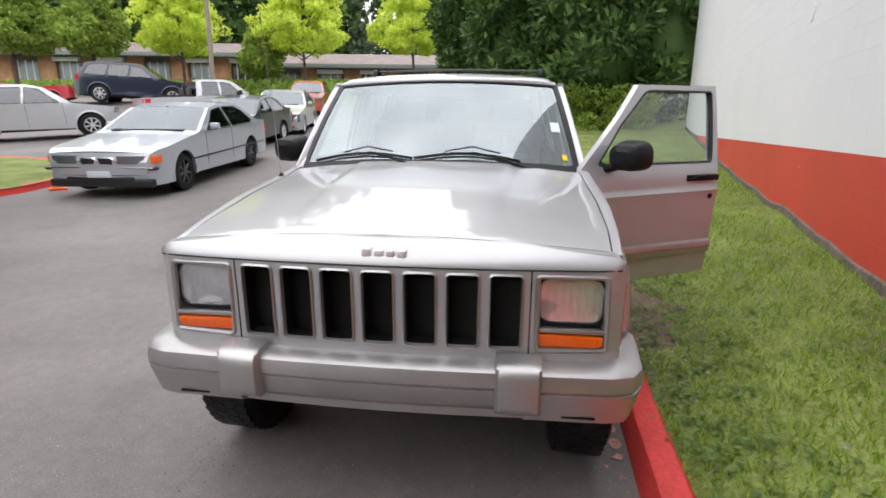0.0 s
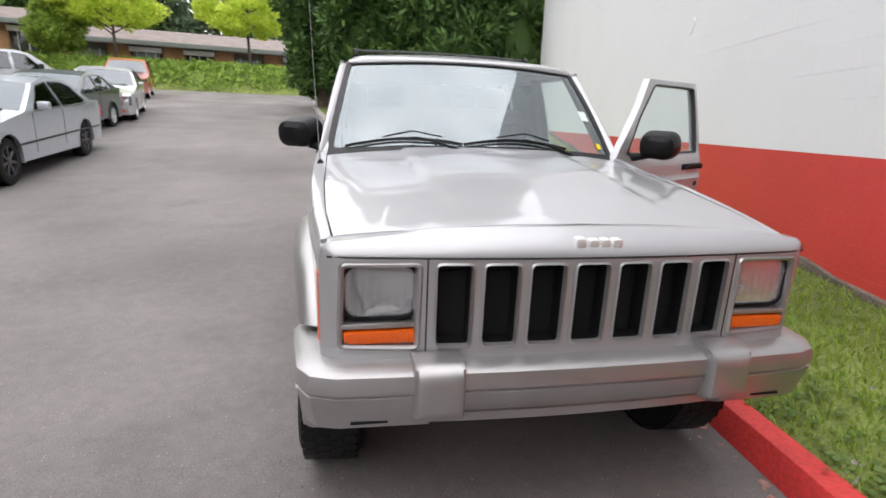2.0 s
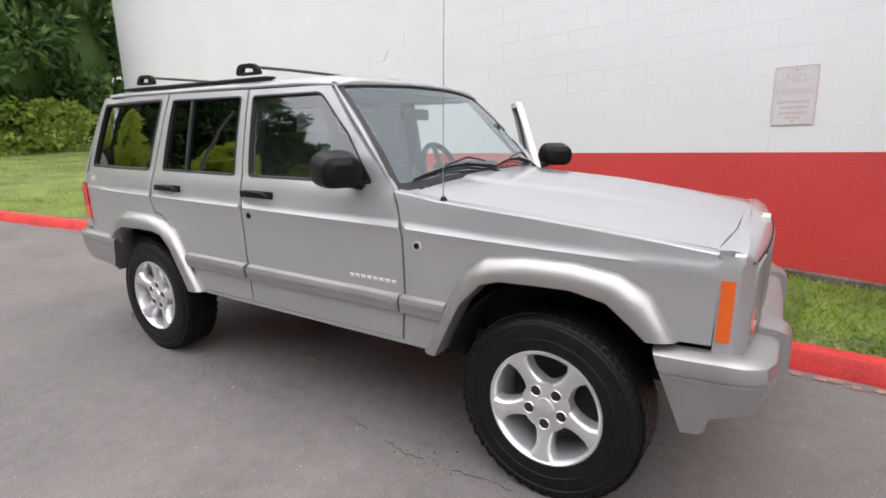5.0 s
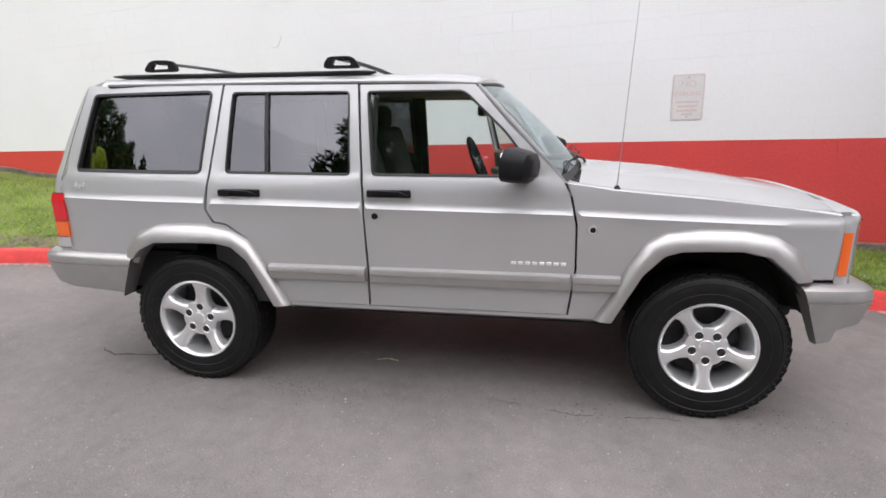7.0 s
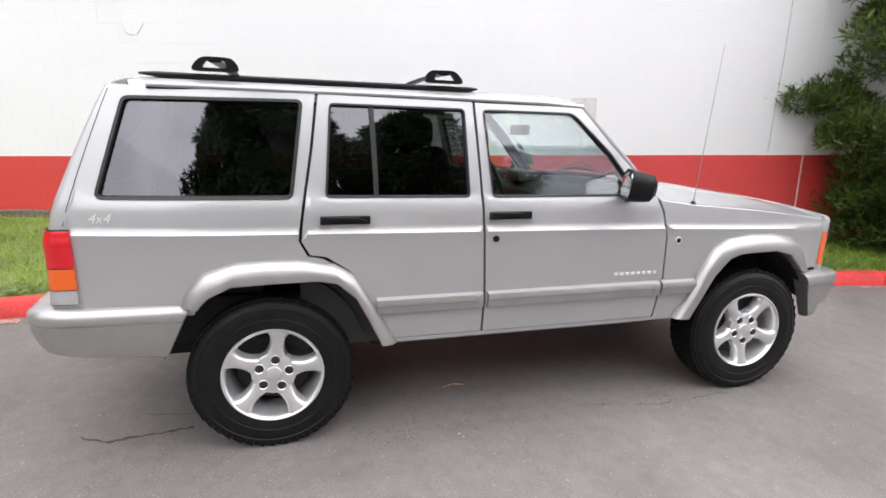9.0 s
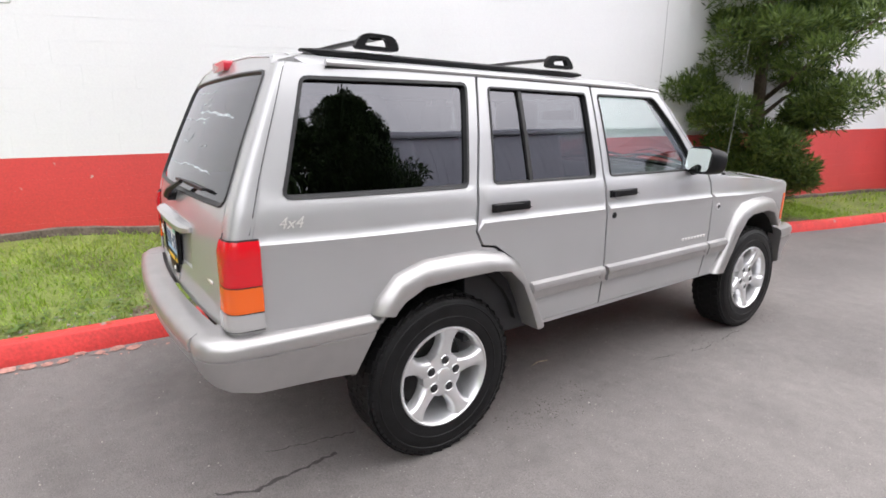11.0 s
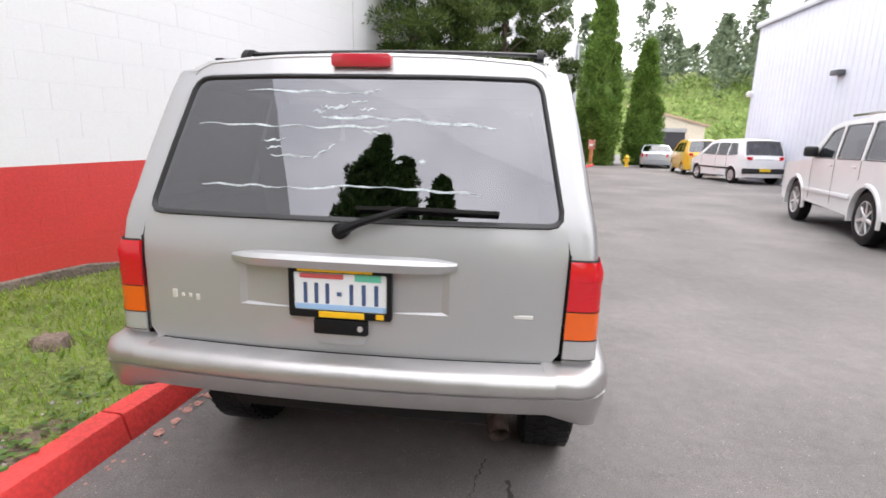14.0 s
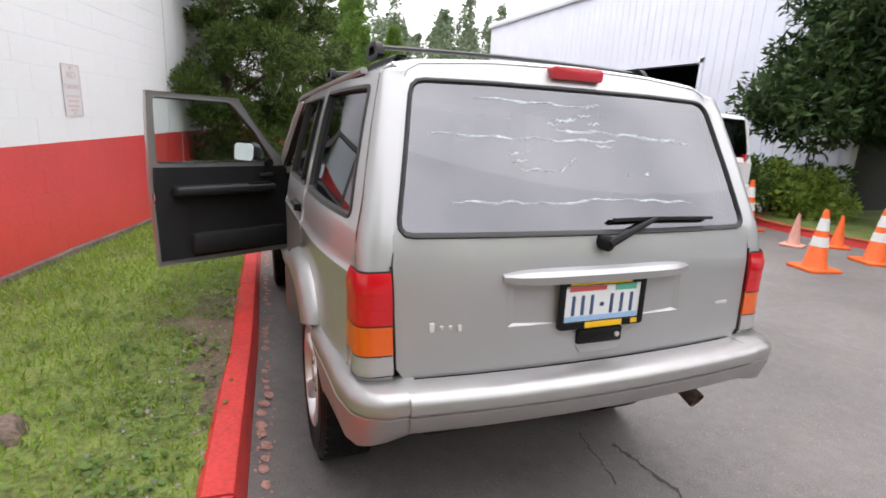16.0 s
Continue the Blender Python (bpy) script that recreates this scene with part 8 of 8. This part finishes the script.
sg_blue, sg_white, sg_dark = plain("shop_glass", (0.30, 0.36, 0.38), 0.15), plain("shop_sign_white", (0.75, 0.76, 0.74), 0.5), plain("dark_shop_glass", (0.05, 0.06, 0.06), 0.1)
for k in range(20):
    x = -61 + 3.9 * k
    up = 0.85 if x < -25 else 0.0
    part("brick_pier", box(x - 0.75, x + 0.75, 0.55, 0.95, 0, 2.65 + up, 0.02), BRICK, mall)
    part("shop_window", box(x + 0.95, x + 2.9, 0.80, 0.9, 0.5 + up, 2.1 + up, 0.02), sg_blue if k % 3 else sg_dark, mall)
    for q in (1.24, 1.9, 2.56):
        part("window_post", box(x + q - 0.04, x + q + 0.04, 0.74, 0.82, 0.4 + up, 2.2 + up), sg_white, mall)
    if k % 3 != 1:                        # pale sign boards and awnings over the windows
        part("shop_sign", box(x + 0.8, x + 3.1, 0.10, 0.52, 2.12 + up, 2.48 + up, 0.02), sg_white, mall)
pole = thing("utility_pole", "weathered grey timber utility pole", "pole", Matrix.Translation((-18.0, 29.5, land(-18, 29.5))))
part("shaft", tube([(0, 0, -0.2), (0.05, 0, 5), (0.1, 0, 11)], [0.15, 0.13, 0.10], 10), material("grey_timber", (0.20, 0.17, 0.15), 0.95, var=0.25, scale=8, bump=0.4), pole)
for x, y in ((-7.4, 60.0),):
    lp2 = thing("street_lamp", "tall grey street lamp behind the shops", "lamp", Matrix.Translation((x, y, land(x, y))))
    part("post", tube([(0, 0, 0), (0, 0, 7.4)], [0.09, 0.06], 8), plain("lamp_grey", (0.4, 0.42, 0.42), 0.5, 0.5), lp2)
    part("head", box(-0.25, 0.25, -0.12, 0.12, 7.4, 7.6, 0.04), plain("lamp_head", (0.7, 0.7, 0.7), 0.5), lp2)

# ---- islands, cones, posts ----
def island(name, pts, label, soil):
    bm = bmesh.new()
    f = bm.faces.new([bm.verts.new((x, y, land(x, y) + 0.115)) for x, y in pts])
    bmesh.ops.triangulate(bm, faces=bm.faces[:])
    tagged(finish(name, bm, soil), label, "ground", kind="structure")


def curved(pts, n=8):
    out = []
    for i in range(len(pts) - 1):
        p0, p1, p2, p3 = [Vector(pts[max(0, min(len(pts) - 1, i + k))]) for k in (-1, 0, 1, 2)]
        for k in range(n):
            t = k / n
            out.append(tuple(0.5 * ((2 * p1) + (p2 - p0) * t + (2 * p0 - 5 * p1 + 4 * p2 - p3) * t * t + (3 * p1 - p0 - 3 * p2 + p3) * t ** 3)))
    return out + [tuple(pts[-1])]


isle = curved([(-10.9, -2.9), (-8.6, -2.6), (-7.75, -2.0), (-7.50, -1.0), (-7.45, 0.3), (-7.60, 3.0), (-7.95, 5.2), (-7.95, 6.15), (-8.4, 7.6), (-10.6, 9.2), (-14.0, 9.6)])
kerb_run("kerb_island", isle[::-1], KERB_RED, "red-painted kerb round the planted island")
island("island_turf", isle + [(-30, 9.6), (-30, -2.9)], "grass and bark mulch on the island", GRASS_SOIL)
tree("dark_conifer", "large dark evergreen on the grass island", -10.2, 3.0, land(-10, 3.0) + 0.1, 8.4, lambda t: 2.7 * cone(t) ** 0.5, DARKYEW, 260, 0.22, 42, clumps=230, clear=0.10, slim=0.6, up=0.1, crad=(0.35, 0.65), trunk=0.3, limbs=12, hollow=0.5, core=0.45)

ORANGE, CONE_W = material("traffic_orange", (0.80, 0.13, 0.02), 0.5, var=0.08, scale=8), plain("reflective_white", (0.75, 0.75, 0.72), 0.5)
FADED_C = material("faded_cone_pink", (0.60, 0.30, 0.24), 0.7, var=0.12, scale=8)


def road_cone(x, y, h, mat, bands, label):
    z = land(x, y)
    c = thing("traffic_cone", label, "cone", Matrix.Translation((x, y, z)) @ Matrix.Rotation(x * 9.0, 4, "Z"), "traffic cones")
    w = 0.26 * h + 0.02
    part("cone_base", prism(rounded(-w, w, -w, w, 0.04), 0.002, 0.035, "z", 0.006), mat, c)
    r0, r1 = 0.185 * h, 0.036 * h
    part("cone_body", lathe([(0.035, r0 + 0.01), (0.06, r0 * 0.93), (h - 0.02, r1 + 0.004), (h, r1), (h - 0.01, r1 * 0.6), (h * 0.9, r1 * 0.6)], 28, "z"), mat, c)
    for a, b in bands:
        ra, rb = r0 * 0.93 + (r1 - r0 * 0.93) * (a * h - 0.06) / (h - 0.08), r0 * 0.93 + (r1 - r0 * 0.93) * (b * h - 0.06) / (h - 0.08)
        part("cone_band", lathe([(a * h, ra + 0.001), (a * h, ra + 0.005), (b * h, rb + 0.005), (b * h, rb + 0.001)], 28, "z"), CONE_W, c)


TWO = ((0.40, 0.56), (0.66, 0.86))
road_cone(-5.26, 0.72, 0.72, ORANGE, TWO, "orange traffic cone with two white bands")
road_cone(-6.42, -0.36, 0.48, FADED_C, (), "small faded pink traffic cone")
road_cone(-6.50, 0.66, 0.72, ORANGE, TWO, "orange traffic cone with two white bands")
road_cone(-6.98, -1.62, 0.85, ORANGE, TWO, "tall orange traffic cone with two white bands")
road_cone(-7.05, -0.15, 0.48, ORANGE, (), "plain orange-red traffic cone")
road_cone(-7.58, 6.2, 0.44, ORANGE, (), "plain orange-red traffic cone beside the saloon")
post = thing("marker_post", "orange-brown timber post with a small red and white sign", "post", Matrix.Translation((-5.7, -30.5, land(-5.7, -30.5))))
part("post_shaft", box(-0.11, 0.11, -0.11, 0.11, -0.1, 1.15, 0.02), material("orange_timber", (0.42, 0.17, 0.07), 0.8, var=0.2), post)
part("post_sign", box(-0.22, 0.22, -0.02, 0.02, 1.05, 1.65, 0.01, m=Matrix.Translation((0, 0.13, 0))), plain("sign_red_white", (0.62, 0.22, 0.20), 0.5), post)
part("sign_bar", box(-0.15, 0.15, 0.15, 0.156, 1.25, 1.40), CONE_W, post)
hyd = thing("fire_hydrant", "small yellow fire hydrant by the far kerb", "hydrant", Matrix.Translation((-7.9, -30.0, land(-8, -30))))
part("barrel", lathe([(0.0, 0.16), (0.05, 0.12), (0.5, 0.11), (0.55, 0.15), (0.6, 0.15), (0.72, 0.06), (0.75, 0.0)], 16, "z"), plain("hydrant_yellow", (0.75, 0.48, 0.03), 0.5), hyd)
part("outlet", tube([(-0.2, 0, 0.4), (0.2, 0, 0.4)], 0.06, 10), plain("hydrant_yellow", (0.75, 0.48, 0.03), 0.5), hyd)
ds = thing("downpipe", "pale grey downpipe at the end of the wall", "pipe", WALL_POSE @ Matrix.Translation((-0.12, WALL_U0 + 0.5, -0.6)))
part("pipe", tube([(0, 0, 0), (0, 0, 7.6)], 0.09, 10), plain("pipe_grey", (0.5, 0.51, 0.55), 0.5), ds)

# ---- wall blocks: each course proud of its joints ----
def block_mesh(length, height, depth=0.006, bevel=0.0007):
    bm = box(0.0, depth, 0.0001, length - 0.0001, 0.0009, height - 0.0009)
    bmesh.ops.bevel(bm, geom=[e for e in bm.edges if all(abs(v.co.x) < 1e-6 for v in e.verts)], offset=bevel, segments=1, affect="EDGES")
    me = bpy.data.meshes.new("block")
    bm.to_mesh(me)
    bm.free()
    return me


mw, mr = block_mesh(BLOCK, COURSE), block_mesh(BLOCK, COURSE)
mw.materials.append(WALL_WHITE)
mr.materials.append(WALL_RED)
rb_ = random.Random(5)
n0, n1 = int(WALL_U0 / BLOCK), int(WALL_U1 / BLOCK)
rest_v = {"white": ([], []), "red": ([], [])}
tv = [tuple(v.co) for v in mw.vertices]
tf = [tuple(f.vertices) for f in mw.polygons]
for c in range(-7, int((WALL_TOP - RED_TOP) / COURSE)):
    z = RED_TOP + c * COURSE
    for k in range(n0, n1):
        u = k * BLOCK + (BLOCK / 2 if c % 2 else 0)
        if u + BLOCK > WALL_U1 or u < WALL_U0:
            continue
        red = c < 0
        out = -0.0010 * rb_.random() - (0.001 if red else 0.0)
        if -2.4 < u < 7.6 and -5 <= c < 7:
            ob = new("block", mr if red else mw)
            ob.parent = wall
            ob.location = (out, u, z)
        else:
            vv, ff_ = rest_v["red" if red else "white"]
            b0 = len(vv)
            vv += [(x + out, y + u, q + z) for x, y, q in tv]
            ff_ += [tuple(i + b0 for i in f) for f in tf]
for key, mt in (("white", WALL_WHITE), ("red", WALL_RED)):
    o = scatter_mesh("far_blocks", *rest_v[key], mt, "", "", parent=wall)
    o["kind"] = "stuff"

# a joint runs up the wall, caulked and painted over
part("control_joint", box(-0.0045, 0.0015, -2.788, -2.777, 0.0, WALL_TOP), WALL_WHITE, wall)

# rough footing that shows above the turf
wall_dir = (WALL_POSE @ Vector((0, 1, 0))) - WALL_POSE.translation
rings = []
rf = random.Random(12)
for u in steps((WALL_U0, WALL_U1, 160)):
    p = WALL_POSE @ Vector((0, u, 0))
    top = verge_z(p.x, p.y) + 0.055 + rf.uniform(-0.012, 0.012) + (0.02 if p.y > 1 else 0.0)
    rings.append([(0.01, u, -1.0), (-0.022, u, -1.0), (-0.020, u, top - 0.012), (-0.010, u, top), (0.01, u, top + 0.004)])
part("footing", loft(rings), FOOTING, wall, "chipped concrete footing")
